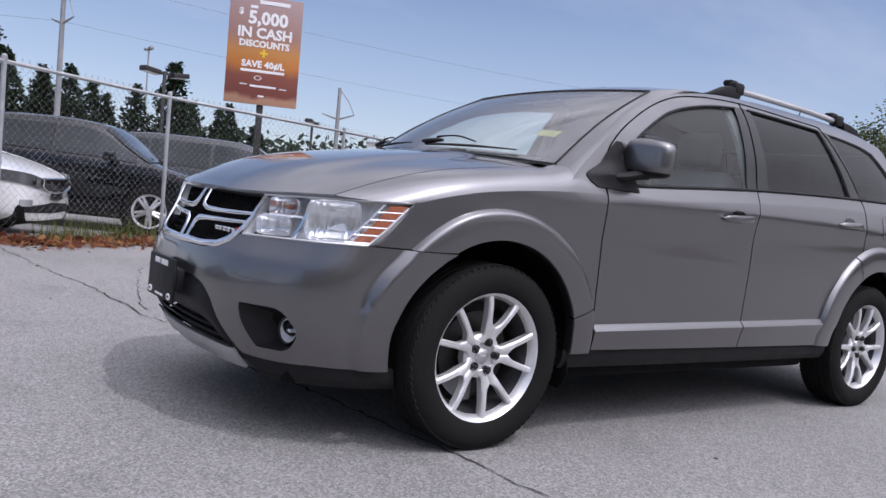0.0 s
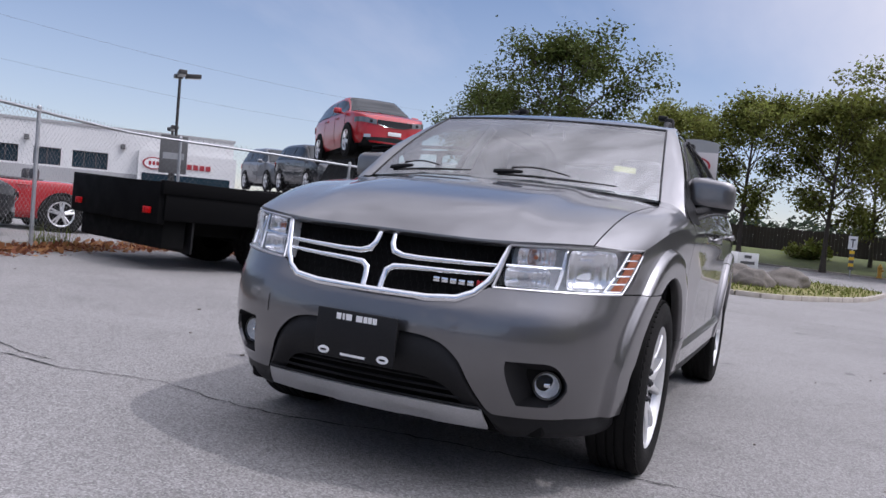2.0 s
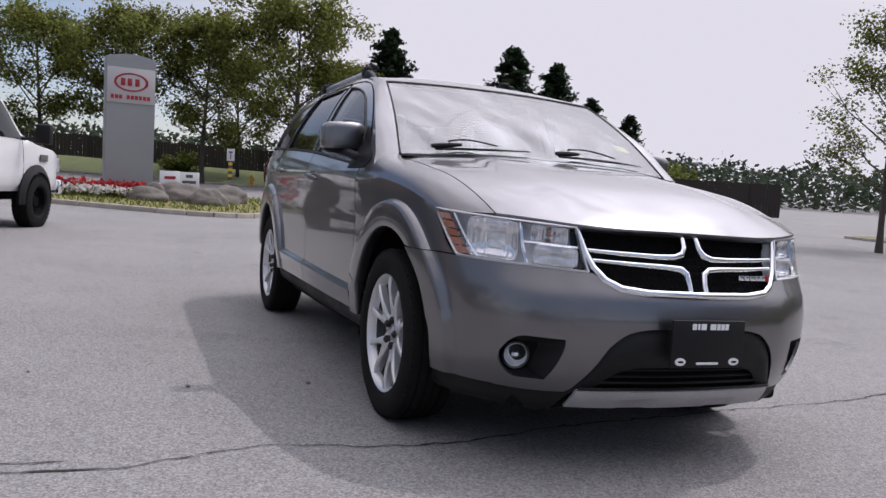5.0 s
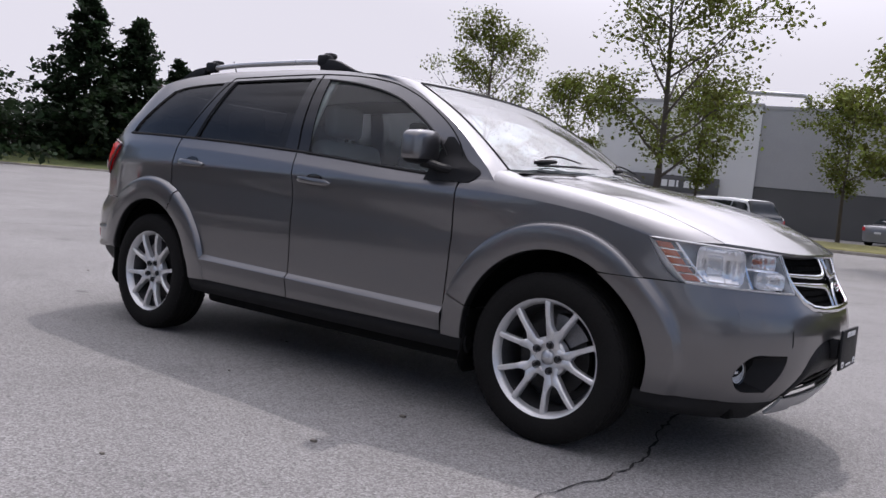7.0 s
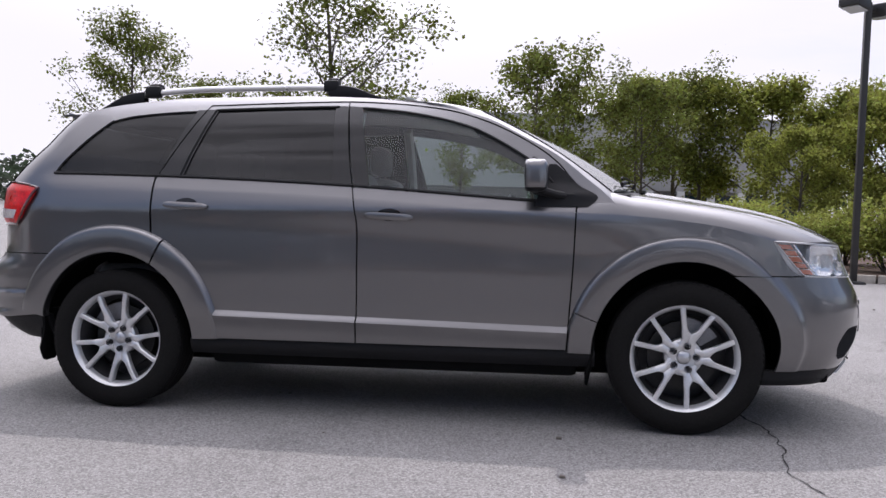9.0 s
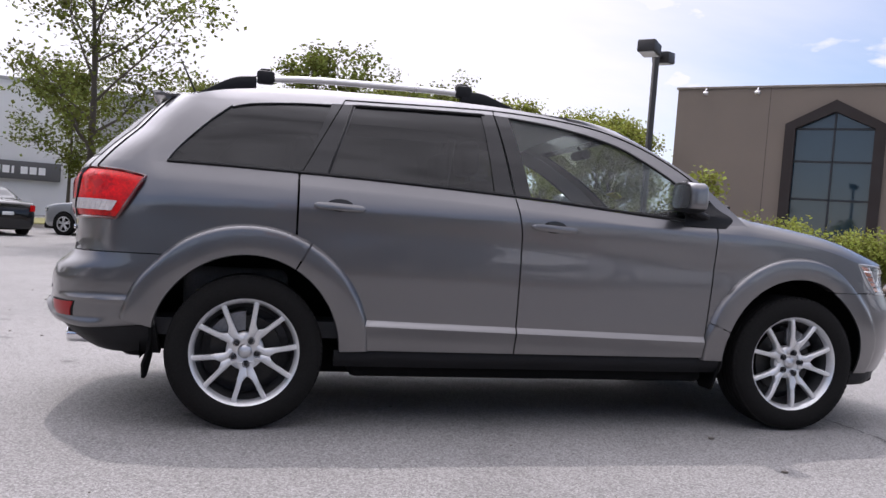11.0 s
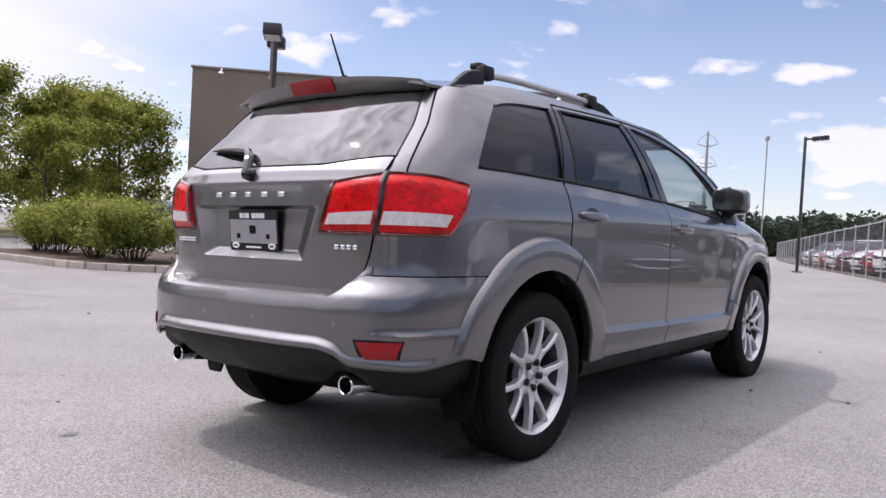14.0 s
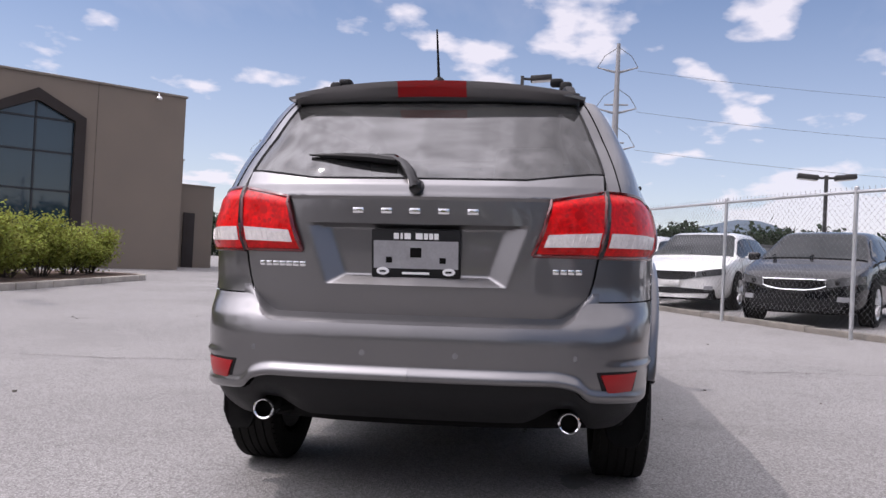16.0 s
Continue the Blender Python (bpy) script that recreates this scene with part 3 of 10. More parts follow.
def build_crossover():
    car = thing("crossover", "grey metallic seven-seat crossover with chrome grille parked on asphalt", "car", CAR_TILT)
    sides = ((1, "left"), (-1, "right"))

    def panel(name, patches, material=PAINT, label="", inward=0.012, parent=car):
        """patches: (fn, nu, nv, flip) sheets joined into one panel."""
        bm = bmesh.new()
        for fn, nu, nv, flip in patches:
            grid(bm, fn, nu, nv, flip)
        outward(bm)
        if inward:
            thick(bm, inward)
        return part(name, bm, material, parent, label)

    def roof(u, v):
        w = 2 * v - 1
        lead = 0.50 - 0.045 * w * w
        x = lerp(-1.93, lead, u)
        y = w * lerp(roof_y(min(x, 0.24)), 0.635, smooth(0.1, lead, x))
        crown = 0.042 + 0.018 * smooth(-1.0, -1.7, x)
        rise = lambda q: roof_z(q) + crown * (1 - abs(w) ** 2.2) + 0.004 * smooth(0.80, 0.70, abs(w))
        return (x, y, rise(x) + (1.575 - 0.014 * w * w - rise(lead)) * smooth(-0.15, lead, x) ** 1.5)

    def u_roof(x):
        return (x + 1.93) / (0.455 + 1.93)

    # ---- dark inner shell behind the gaps
    for sy, _ in sides:
        def inner(u, v, sy=sy):
            s = lerp(0.05, S_END - 0.05, u)
            x = plan_x(s)
            zb = max(0.32, arch(x, AXLE, 0.52), arch(x, -AXLE, 0.52))
            zt = max(zb + 0.02, min(belt(x) - 0.03, hood_mid(x) - 0.16 if x > 0.9 else 9, 0.70 if x > 2.0 else 9))
            p = skin(s, lerp(zb, zt, v), sy)
            p.y -= sy * min(0.05, abs(p.y))
            p.x -= 0.06 * smooth(1.7, 2.3, p.x) - 0.16 * smooth(-1.9, -2.25, p.x)
            return p
        panel("inner_shell", [(inner, 120, 6, sy < 0)], UNDER_BLACK, inward=0)
        for cx in (AXLE, -AXLE):
            bm = bmesh.new()
            def liner(u, v, sy=sy, cx=cx):
                a = lerp(-0.10, math.pi + 0.10, u)
                return (cx + 0.475 * math.cos(a), sy * lerp(0.50, 0.812, v), HUB_Z + 0.475 * math.sin(a))
            grid(bm, liner, 32, 2)
            vs = [bm.verts.new((cx + 0.475 * math.cos(a), sy * 0.50, HUB_Z + 0.475 * math.sin(a))) for a in np.linspace(-0.10, math.pi + 0.10, 33)]
            bm.faces.new(vs)
            part("wheel_liner", bm, UNDER_BLACK, car)
    bm = bmesh.new()
    box(bm, (-1.42, -0.50, 0.205), (2.15, 0.50, 0.62), bevel=0.04)
    box(bm, (1.90, -0.62, 0.225), (2.16, 0.62, 0.30), bevel=0.02)
    box(bm, (-2.18, -0.50, 0.44), (-1.40, 0.50, 0.62), bevel=0.02)
    tube(bm, [(-1.45, -0.62, 0.30), (-1.45, 0.62, 0.30)], 0.045, 10)
    box(bm, (-0.95, -0.79, 0.240), (0.95, 0.79, 0.42), bevel=0.03)
    part("underbody", bm, UNDER_BLACK, car)

    # ---- doors, fenders and quarter panels
    gap_b = curve((0.36, -0.145), (0.60, -0.138), (0.95, -0.135), (1.06, -0.150), (1.25, -0.190), (1.60, -0.250))
    gap_a = curve((0.36, 0.893), (0.467, 0.900), (0.80, 0.922), (1.10, 0.934))
    G = 0.0035

    def rear_left(z):
        d = 0.50**2 - (z - HUB_Z) ** 2
        return max(-1.232, -AXLE + math.sqrt(d)) if d > 0 else -1.232

    def step_z(x):
        return lerp(0.507, 0.470, (x + 0.89) / 1.79)

    def crease(x, z):
        """The pressed step low on the doors."""
        zc = step_z(x)
        return 0.026 * min(1.0, max(0.0, (zc + 0.024 - z) / 0.026)) - 0.007 * smooth(zc - 0.006, zc - 0.08, z)

    def door_z(x, v):
        """Rows of the door skin, which run along its step and its shoulder."""
        zc, top = step_z(x), belt(x) - 0.006
        for v0, v1, a, b in ((0.0, 0.12, 0.385, zc - 0.003), (0.12, 0.20, zc - 0.003, zc + 0.025), (0.20, 0.84, zc + 0.025, top - 0.056), (0.84, 1.0, top - 0.056, top)):
            if v <= v1:
                return lerp(a, b, (v - v0) / (v1 - v0))
        return top

    for sy, _ in sides:
        def fd(u, v, sy=sy):
            z = lerp(0.385, 1.0, v)
            x = lerp(gap_b(z) + G, gap_a(z) - G, u)
            z = door_z(x, v)
            x = lerp(gap_b(z) + G, gap_a(z) - G, u)
            return side(x, z, sy, crease(x, z))
        door = panel("front_door", [(fd, 24, 75, sy > 0)])

        def rd(u, v, sy=sy):
            z = lerp(0.385, 1.19, v)
            x = lerp(rear_left(z) + G, gap_b(z) - G, u)
            z = door_z(x, v)
            x = lerp(rear_left(z) + G, gap_b(z) - G, u)
            return side(x, z, sy, crease(x, z) * smooth(-1.0, -0.86, x))
        rdoor = panel("rear_door", [(rd, 28, 75, sy > 0)])

        # door handles with their cups
        for d, x0, x1, z0, z1 in ((door, -0.094, 0.150, 1.022, 1.010), (rdoor, -1.161, -0.917, 1.068, 1.058)):
            def strap(u, v, sy=sy, x0=x0, x1=x1, z0=z0, z1=z1):
                """A flat pull, rounded at its ends, that bows off the door."""
                t, a = u, 2 * math.pi * v
                bow = max(0.0, math.sin(math.pi * t)) ** 0.45
                half = 0.0175 * max(0.05, 1 - abs(2 * t - 1) ** 6) ** 0.5
                q = (abs(math.cos(a)) ** 3 + abs(math.sin(a)) ** 3) ** (1 / 3)
                return side(lerp(x0, x1, t), lerp(z0, z1, t) + half * math.sin(a) / q, sy, 0.002 + 0.030 * bow + 0.008 * math.cos(a) / q)
            bm = grid(bmesh.new(), strap, 24, 12)
            h = part("door_handle", outward(bm), PAINT, d)
            bm = bmesh.new()
            xm, zm = (x0 + x1) / 2, (z0 + z1) / 2
            def cup(u, v, sy=sy, xm=xm, zm=zm):
                a, r = 2 * math.pi * u, v
                return side(xm + 0.062 * r * math.cos(a), zm + 0.009 + 0.030 * r * math.sin(a), sy, 0.003)
            grid(bm, cup, 20, 3, sy > 0)
            part("handle_cup", bm, GLOSS_BLACK, d)

        # fender, with its round shoulder up to the hood
        def front_line(z):
            return lerp(2.035, 1.885, (z - 0.75) / 0.168)

        shoulder = curve((0.92, 1.045), (1.2, 1.03), (1.5, 0.998), (1.75, 0.952), (1.888, 0.918))

        def fen_up(u, v, sy=sy):
            x = lerp(gap_a(0.9) + G, 1.93, u)
            z = lerp(max(0.757, arch(x, AXLE)), shoulder(x), v)
            x = lerp(gap_a(z) + G, min(2.03, front_line(z)), u)
            zb = max(0.757, arch(x, AXLE))
            return side(x, lerp(zb, max(zb, min(shoulder(x), 0.918 if x > 1.888 else 9, 0.75 + 0.168 * (2.035 - x) / 0.15)), v), sy)

        def fen_top(u, v, sy=sy):
            x = lerp(gap_a(1.05) + G, 1.886, u)
            a = side(x, shoulder(x), sy)
            if u < 0.18:
                b = Vector((0.95, 0.862, 1.100)).lerp(Vector((1.10, 0.757, 1.146)), u / 0.18)
            elif u < 0.27:
                b = Vector((1.10, 0.757, 1.146)).lerp(hood_pt(0.0, 1.0) + Vector((0, 0.005, -0.001)), (u - 0.18) / 0.09)
            else:
                b = hood_pt((u - 0.27) / 0.73, 1.0) + Vector((0, 0.005, -0.001))
            b.y *= sy
            c = Vector((lerp(a.x, b.x, 0.5), sy * (abs(a.y) - 0.022), b.z - 0.008))
            return a * (1 - v) ** 2 + c * 2 * v * (1 - v) + b * v * v

        def fen_low(u, v, sy=sy):
            z = lerp(0.385, 0.757, v)
            d = 0.47**2 - (z - HUB_Z) ** 2
            return side(lerp(gap_a(z) + G, AXLE - math.sqrt(d), u), z, sy)
        panel("front_fender", [(fen_up, 40, 12, sy > 0), (fen_top, 60, 10, sy > 0), (fen_low, 4, 14, sy > 0)])

        # quarter panel and the pillars above it
        def quarter(u, v, sy=sy):
            s = lerp(s_at_rear(gate_half(lerp(0.805, 1.23, v)) + 0.007), s_at_x(-1.232 - 2 * G), u)
            x = plan_x(s)
            zb = max(0.805, arch(x, -AXLE, 0.47))
            return skin(s, lerp(zb, belt(x) - 0.006, v), sy)
        # window outlines of the upper side
        def q_tip(z):
            return lerp(-1.865, -1.64, ((z - 1.225) / 0.315) ** 1.5 if z > 1.225 else 0.0)

        def d_pillar(u, v, sy=sy):
            zz = lerp(1.226, 1.56, v)
            s0 = lerp(s_at_rear(0.745), s_at_rear(0.725), v)
            return skin(lerp(s0, s_at_x(q_tip(zz)), u), zz, sy)

        def rail(u, v, sy=sy):
            x = lerp(-1.64, 1.12, u)
            zt, zb = rail_edge(x), min(glass_top(x), rail_edge(x) - 0.012)
            return side(x, lerp(zb, zt, v), sy)

        def rail_back(u, v, sy=sy):
            s = lerp(s_at_rear(0.725), s_at_x(-1.64), u)
            x = plan_x(s)
            return skin(s, lerp(1.56 if x < -1.70 else lerp(1.56, glass_top(-1.64), smooth(-1.70, -1.64, x)), max(roof_edge(x), 1.575), v), sy)
        panel("quarter_panel", [(quarter, 40, 14, sy > 0), (d_pillar, 16, 14, sy > 0), (rail, 60, 5, sy > 0), (rail_back, 20, 4, sy > 0)])
        # windscreen pillar, rounded from the door frame over to the glass
        bm = bmesh.new()
        def pillar(u, v, sy=sy):
            x = lerp(1.12, 0.16, u)
            a = side(x, rail_edge(x), sy)
            if u < 0.72:
                b = screen(u / 0.72, 1.0)
            else:
                b = Vector(roof((u_roof(lerp(0.455, 0.16, (u - 0.72) / 0.28))), 1.0))
            b.y = sy * abs(b.y)
            c = a.lerp(b, 0.5) + Vector((0.006, sy * 0.010, 0.004))
            return a * (1 - v) ** 2 + c * 2 * v * (1 - v) + b * v * v
        grid(bm, pillar, 50, 8, sy > 0)
        part("windscreen_pillar", bm, PAINT, car)

        # ---- side glass, set back a little
        def pane_f(u, v, sy=sy):
            x = lerp(-0.155, 0.80, u)
            return side(x, lerp(belt(x), max(glass_top(x), belt(x) + 0.004), v), sy, -0.010)
        part("front_side_window", grid(bmesh.new(), pane_f, 26, 10, sy > 0), GLASS_SIDE, door, "lightly tinted glass")

        def pane_r(u, v, sy=sy):
            z = lerp(1.2, 1.58, v)
            x = lerp(lerp(-1.10, -0.98, v), lerp(-0.275, -0.315, v), u)
            return side(x, lerp(belt(x), glass_top(x), v), sy, -0.008)
        part("rear_side_window", grid(bmesh.new(), pane_r, 20, 10, sy > 0), GLASS_TINT, rdoor, "dark privacy glass")

        def pane_q(u, v, sy=sy):
            x1 = lerp(-1.215, -1.075, v)
            x = lerp(q_tip(lerp(1.226, 1.545, v)) - 0.06, x1, u)
            zt = glass_top(max(x, -1.80)) + 0.012
            return side(x, lerp(belt(x), zt, v), sy, -0.0135)
        part("quarter_window", grid(bmesh.new(), pane_q, 20, 10, sy > 0), GLASS_TINT, car, "dark privacy glass")

        # black pillar covers between the windows
        for x0b, x1b, x0t, x1t, own in ((-0.275, -0.172, -0.318, -0.252, rdoor), (-0.166, -0.085, -0.244, -0.172, door), (-1.222, -1.085, -1.085, -0.965, rdoor)):
            def cover(u, v, sy=sy, a=(x0b, x1b, x0t, x1t)):
                x = lerp(lerp(a[0], a[2], v), lerp(a[1], a[3], v), u)
                return side(x, lerp(belt(x), glass_top(x) + 0.004, v), sy, 0.001)
            bm = grid(bmesh.new(), cover, 4, 8, sy > 0)
            part("pillar_cover", thick(bm, 0.008), GLOSS_BLACK, own)
        # body-coloured upper frame of the doors is part of the rail; black rubber along the glass
        bm = bmesh.new()
        tube(bm, [side(x, belt(x) + 0.002, sy, 0.003) for x in np.linspace(-1.86, 0.86, 40)], 0.008, 6)
        part("belt_moulding", bm, BLACK_PLASTIC, car)
        bm = bmesh.new()
        tube(bm, [side(x, glass_top(x) - 0.002, sy, 0.001) for x in np.linspace(-0.17, 0.82, 30)], 0.007, 6)
        part("window_seal", bm, BLACK_PLASTIC, door)
        bm = bmesh.new()
        tube(bm, [side(lerp(-1.10, -0.98, t), lerp(belt(-1.1), glass_top(-0.98), t), sy, 0.0) for t in np.linspace(0, 1, 8)] + [side(x, glass_top(x), sy, 0.001) for x in np.linspace(-0.95, -0.30, 16)], 0.007, 6)
        part("window_seal", bm, BLACK_PLASTIC, rdoor)
        # shut line over the doors
        bm = bmesh.new()
        tube(bm, [side(x, shut_z(x), sy, 0.001) for x in np.linspace(-1.02, 0.93, 70)], 0.0034, 5)
        tube(bm, [side(gap_b(z) , z, sy, 0.0015) for z in np.linspace(1.17, 1.615, 12)], 0.003, 5)
        tube(bm, [side(lerp(-1.232, -1.02, t), lerp(1.20, 1.605, t), sy, 0.0012) for t in np.linspace(0, 1, 12)], 0.003, 5)
        part("door_gap", bm, UNDER_BLACK, car)
        # small black corner that carries the mirror
        sail_front = curve((0.0, 0.985), (0.22, 1.035), (0.50, 0.945), (0.75, 0.895), (1.0, 0.835))
        def corner(u, v, sy=sy):
            x = lerp(lerp(0.735, 0.80, v), sail_front(v), u)
            low = max(0.0, 1 - abs(v - 0.28) / 0.30)
            return side(x, lerp(1.070, 1.278, v), sy, 0.004 + 0.026 * low * math.sin(math.pi * min(1, 0.15 + 0.85 * u)))
        bm = grid(bmesh.new(), corner, 12, 14, sy > 0)
        part("mirror_corner", thick(bm, 0.006), BLACK_PLASTIC, door)

        # ---- wheel arch flares
        for cx, cuts in ((AXLE, ((56, 158), (158.6, 179))), (-AXLE, ((2, 61), (62, 166)))):
            for a0, a1 in cuts:
                def flare(u, v, sy=sy, cx=cx, a0=a0, a1=a1):
                    prof = FLARE_PROFILE
                    k = v * (len(prof) - 1)
                    i = min(int(k), len(prof) - 2)
                    if a0 == 56:
                        start = math.asin(0.395 / lerp(0.448, 0.572, lerp(prof[i][1], prof[i + 1][1], k - i)))
                        a = lerp(start, radians(a1), u)
                    else:
                        a = radians(lerp(a0, a1, u))
                    ca, sa = math.cos(a), math.sin(a)
                    ri = 0.432 + 0.022 * max(0.0, sa) ** 2
                    ro = (0.575 if cx > 0 else 0.600) - 0.02 * (1 - max(0.0, sa))
                    o = lerp(prof[i][0], prof[i + 1][0], k - i)
                    r = lerp(ri, ro, lerp(prof[i][1], prof[i + 1][1], k - i))
                    x, z = cx + r * ca, HUB_Z + r * sa
                    p = side(x, z, sy)
                    p.y += sy * o
                    return p
                bm = grid(bmesh.new(), flare, max(6, int((a1 - a0) / 4)), 16, sy < 0)
                part("arch_flare", bm, PAINT, car, angle=50)

        # ---- sill, mud flaps
        def sill(u, v, sy=sy):
            x = lerp(-1.03, 1.03, u)
            z = lerp(0.300, 0.382, v)
            return side(x, z, sy, -0.004 + 0.012 * math.sin(math.pi * v))
        bm = grid(bmesh.new(), sill, 24, 8, sy > 0)
        part("sill_cover", thick(bm, 0.05), BLACK_PLASTIC, car)
        for xa, inner, foot in ((0.985, 0.66, 0.205), (-1.905, 0.70, 0.225)):
            bm = bmesh.new()
            def flap(u, v, sy=sy, xa=xa, inner=inner, foot=foot):
                w = lerp(inner, 0.868 - 0.02 * (1 - v), u)
                drop = 0.07 * max(0.0, abs(2 * u - 1) - 0.45) ** 2 / 0.30
                return (xa + 0.03 * math.sin(2.2 * v), sy * w, lerp(foot + drop, 0.50, v))
            grid(bm, flap, 12, 6)
            thick(bm, 0.014)
            part("mud_flap", outward(bm), UNDER_BLACK, car)

        # ---- mirror: painted shell over a black skirt and arm
        def shell(u, v, lo, hi, grow=1.0, sy=sy):
            """A rounded box, from the height share lo to hi; its back is cut flat."""
            a, t = 2 * math.pi * u, lerp(lo, hi, v)
            c, q = math.cos(a), math.sin(a)
            f = (abs(c) ** 3.2 + abs(q) ** 3.2) ** (1 / 3.2)
            k = max(0.0, 1 - abs(t) ** 4.0) ** (1 / 4.0) * grow
            x = max(-0.045, 0.060 * k * c / f - 0.014 * (q * sy / f + 0.3) * (c > 0))
            return (0.740 + x, sy * (0.930 + 0.114 * k * q / f), 1.214 + 0.080 * t + 0.010 * (1 - q / f) * 0.5)
        bm = bmesh.new()
        grid(bm, lambda u, v: shell(u, v, -0.72, 1.0), 40, 20)
        mir = part("mirror", outward(bm), PAINT, car)
        bm = bmesh.new()
        grid(bm, lambda u, v: shell(u, v, -1.0, -0.70, 0.985), 40, 6)
        tube(bm, [(0.86, sy * 0.862, 1.122), (0.83, sy * 0.890, 1.128), (0.79, sy * 0.905, 1.140), (0.742, sy * 0.925, 1.150)], [0.040, 0.034, 0.034, 0.040], 12, flat=0.62)
        part("mirror_foot", outward(bm), BLACK_PLASTIC, mir)
        bm = bmesh.new()
        def mg(u, v, sy=sy):
            a, r = 2 * math.pi * u, v
            c, q = math.cos(a), math.sin(a)
            f = (abs(c) ** 4 + abs(q) ** 4) ** 0.25
            return (0.6925, sy * (0.930 + 0.094 * r * c / f), 1.220 + 0.060 * r * q / f)
        grid(bm, mg, 28, 2)
        part("mirror_glass", bm, CHROME, mir)

        # ---- roof rail with black feet
        bm = bmesh.new()
        ry = lambda x: roof_y(x) - 0.075
        rz = lambda x: roof_z(x) + 0.028
        tube(bm, [(x, sy * ry(x), rz(x) + 0.030 * smooth(-1.70, -1.45, x) * smooth(-0.08, -0.35, x)) for x in np.linspace(-1.50, -0.36, 30)], 0.019, 10, flat=0.9)
        rl = part("roof_rail", bm, SATIN, car, "satin silver rail")
        for xs in ((-1.76, -1.46), (-0.06, -0.40)):
            bm = bmesh.new()
            def wedge(u, v, xs=xs, sy=sy):
                x = lerp(xs[0], xs[1], u)
                a = 2 * math.pi * v
                f = (abs(math.cos(a)) ** 4 + abs(math.sin(a)) ** 4) ** 0.25
                tall = 0.006 + 0.030 * smooth(0.0, 0.75, u)
                return (x, sy * ry(x) + 0.024 * math.cos(a) / f * min(1.0, 0.35 + u), rz(x) - 0.026 + tall * (1 + math.sin(a) / f))
            grid(bm, wedge, 12, 16)
            outward(bm)
            part("rail_end", bm, BLACK_PLASTIC, rl)
        for xf in (-1.415, -0.385):
            bm = bmesh.new()
            box(bm, (xf - 0.045, sy * ry(xf) - 0.028, rz(xf) + 0.005), (xf + 0.045, sy * ry(xf) + 0.028, rz(xf) + 0.072), bevel=0.016)
            box(bm, (xf - 0.032, sy * (ry(xf) - 0.04) - 0.03, rz(xf) + 0.055), (xf + 0.032, sy * (ry(xf) - 0.04) + 0.03, rz(xf) + 0.088), bevel=0.012)
            part("crossbar_foot", bm, BLACK_PLASTIC, rl)

    # ---- roof, windscreen, hood
    bm = grid(bmesh.new(), roof, 60, 40, False)
    part("roof", thick(outward(bm), 0.012), PAINT, car)

    ws = part("windscreen", outward(grid(bmesh.new(), screen, 20, 28)), GLASS_CLEAR, car, "raked windscreen reflecting the sky")
    bm = bmesh.new()
    for vv in (0.0, 1.0):
        tube(bm, [screen(t, vv) + Vector((0.001, 0, 0.0)) for t in np.linspace(0, 1, 16)], 0.005, 6)
    tube(bm, [screen(1.0, t) for t in np.linspace(0, 1, 24)], 0.007, 6)
    part("windscreen_seal", bm, BLACK_PLASTIC, ws)
    # dark band across the top of the glass and the sticker
    bm = bmesh.new()
    grid(bm, lambda u, v: screen(lerp(0.93, 0.995, u), lerp(0.02, 0.98, v)) - Vector((0.004, 0, 0.006)), 3, 24)
    grid(bm, lambda u, v: screen(lerp(0.0, 0.05, u), lerp(0.01, 0.99, v)) - Vector((0.004, 0, 0.006)), 2, 24)
    part("shade_band", bm, GLOSS_BLACK, ws)
    bm = bmesh.new()
    grid(bm, lambda u, v: screen(lerp(0.255, 0.325, u), lerp(0.848, 0.918, v)) - Vector((0.003, 0, 0.004)), 1, 2)
    part("sticker", bm, YELLOW, ws, "yellow paper sticker inside the glass")
    bm = bmesh.new()
    tube(bm, [(0.50, -0.09, 1.495), (0.50, 0.09, 1.495)], 0.030, 10)
    tube(bm, [(0.50, 0, 1.520), (0.48, 0, 1.548)], 0.010, 6)
    part("rear_view_mirror", bm, TRIM_DARK, ws)

    bm = grid(bmesh.new(), lambda u, v: hood_pt(u, 2 * v - 1), 44, 48)
    grid(bm, lambda u, v: hood_pt(1.0, 2 * v - 1) + Vector((0.003 * math.sin(3.1 * u) - 0.02 * u * u, 0, -0.022 * u)), 3, 48)
    part("hood", thick(outward(bm), 0.008), PAINT, car)
    # cowl and wipers
    bm = bmesh.new()
    def cowl(u, v):
        w = 2 * v - 1
        y = w * 0.745
        xr = hood_rear(abs(y))
        back = screen(0.0, 0.5 + w * 0.5)
        return (lerp(xr + 0.03, back.x - 0.02, u), y, lerp(hood_z(xr, y) - 0.016, back.z - 0.004, u))
    grid(bm, cowl, 3, 24)
    cw = part("cowl_panel", outward(bm), BLACK_PLASTIC, car)
    for k in range(40):
        bm = bmesh.new()
        p = cowl(0.42, 0.20 + 0.60 * k / 39)
        box(bm, (p[0] - 0.012, p[1] - 0.004, p[2]), (p[0] + 0.012, p[1] + 0.004, p[2] + 0.006))
        part("cowl_slat", bm, UNDER_BLACK, cw)
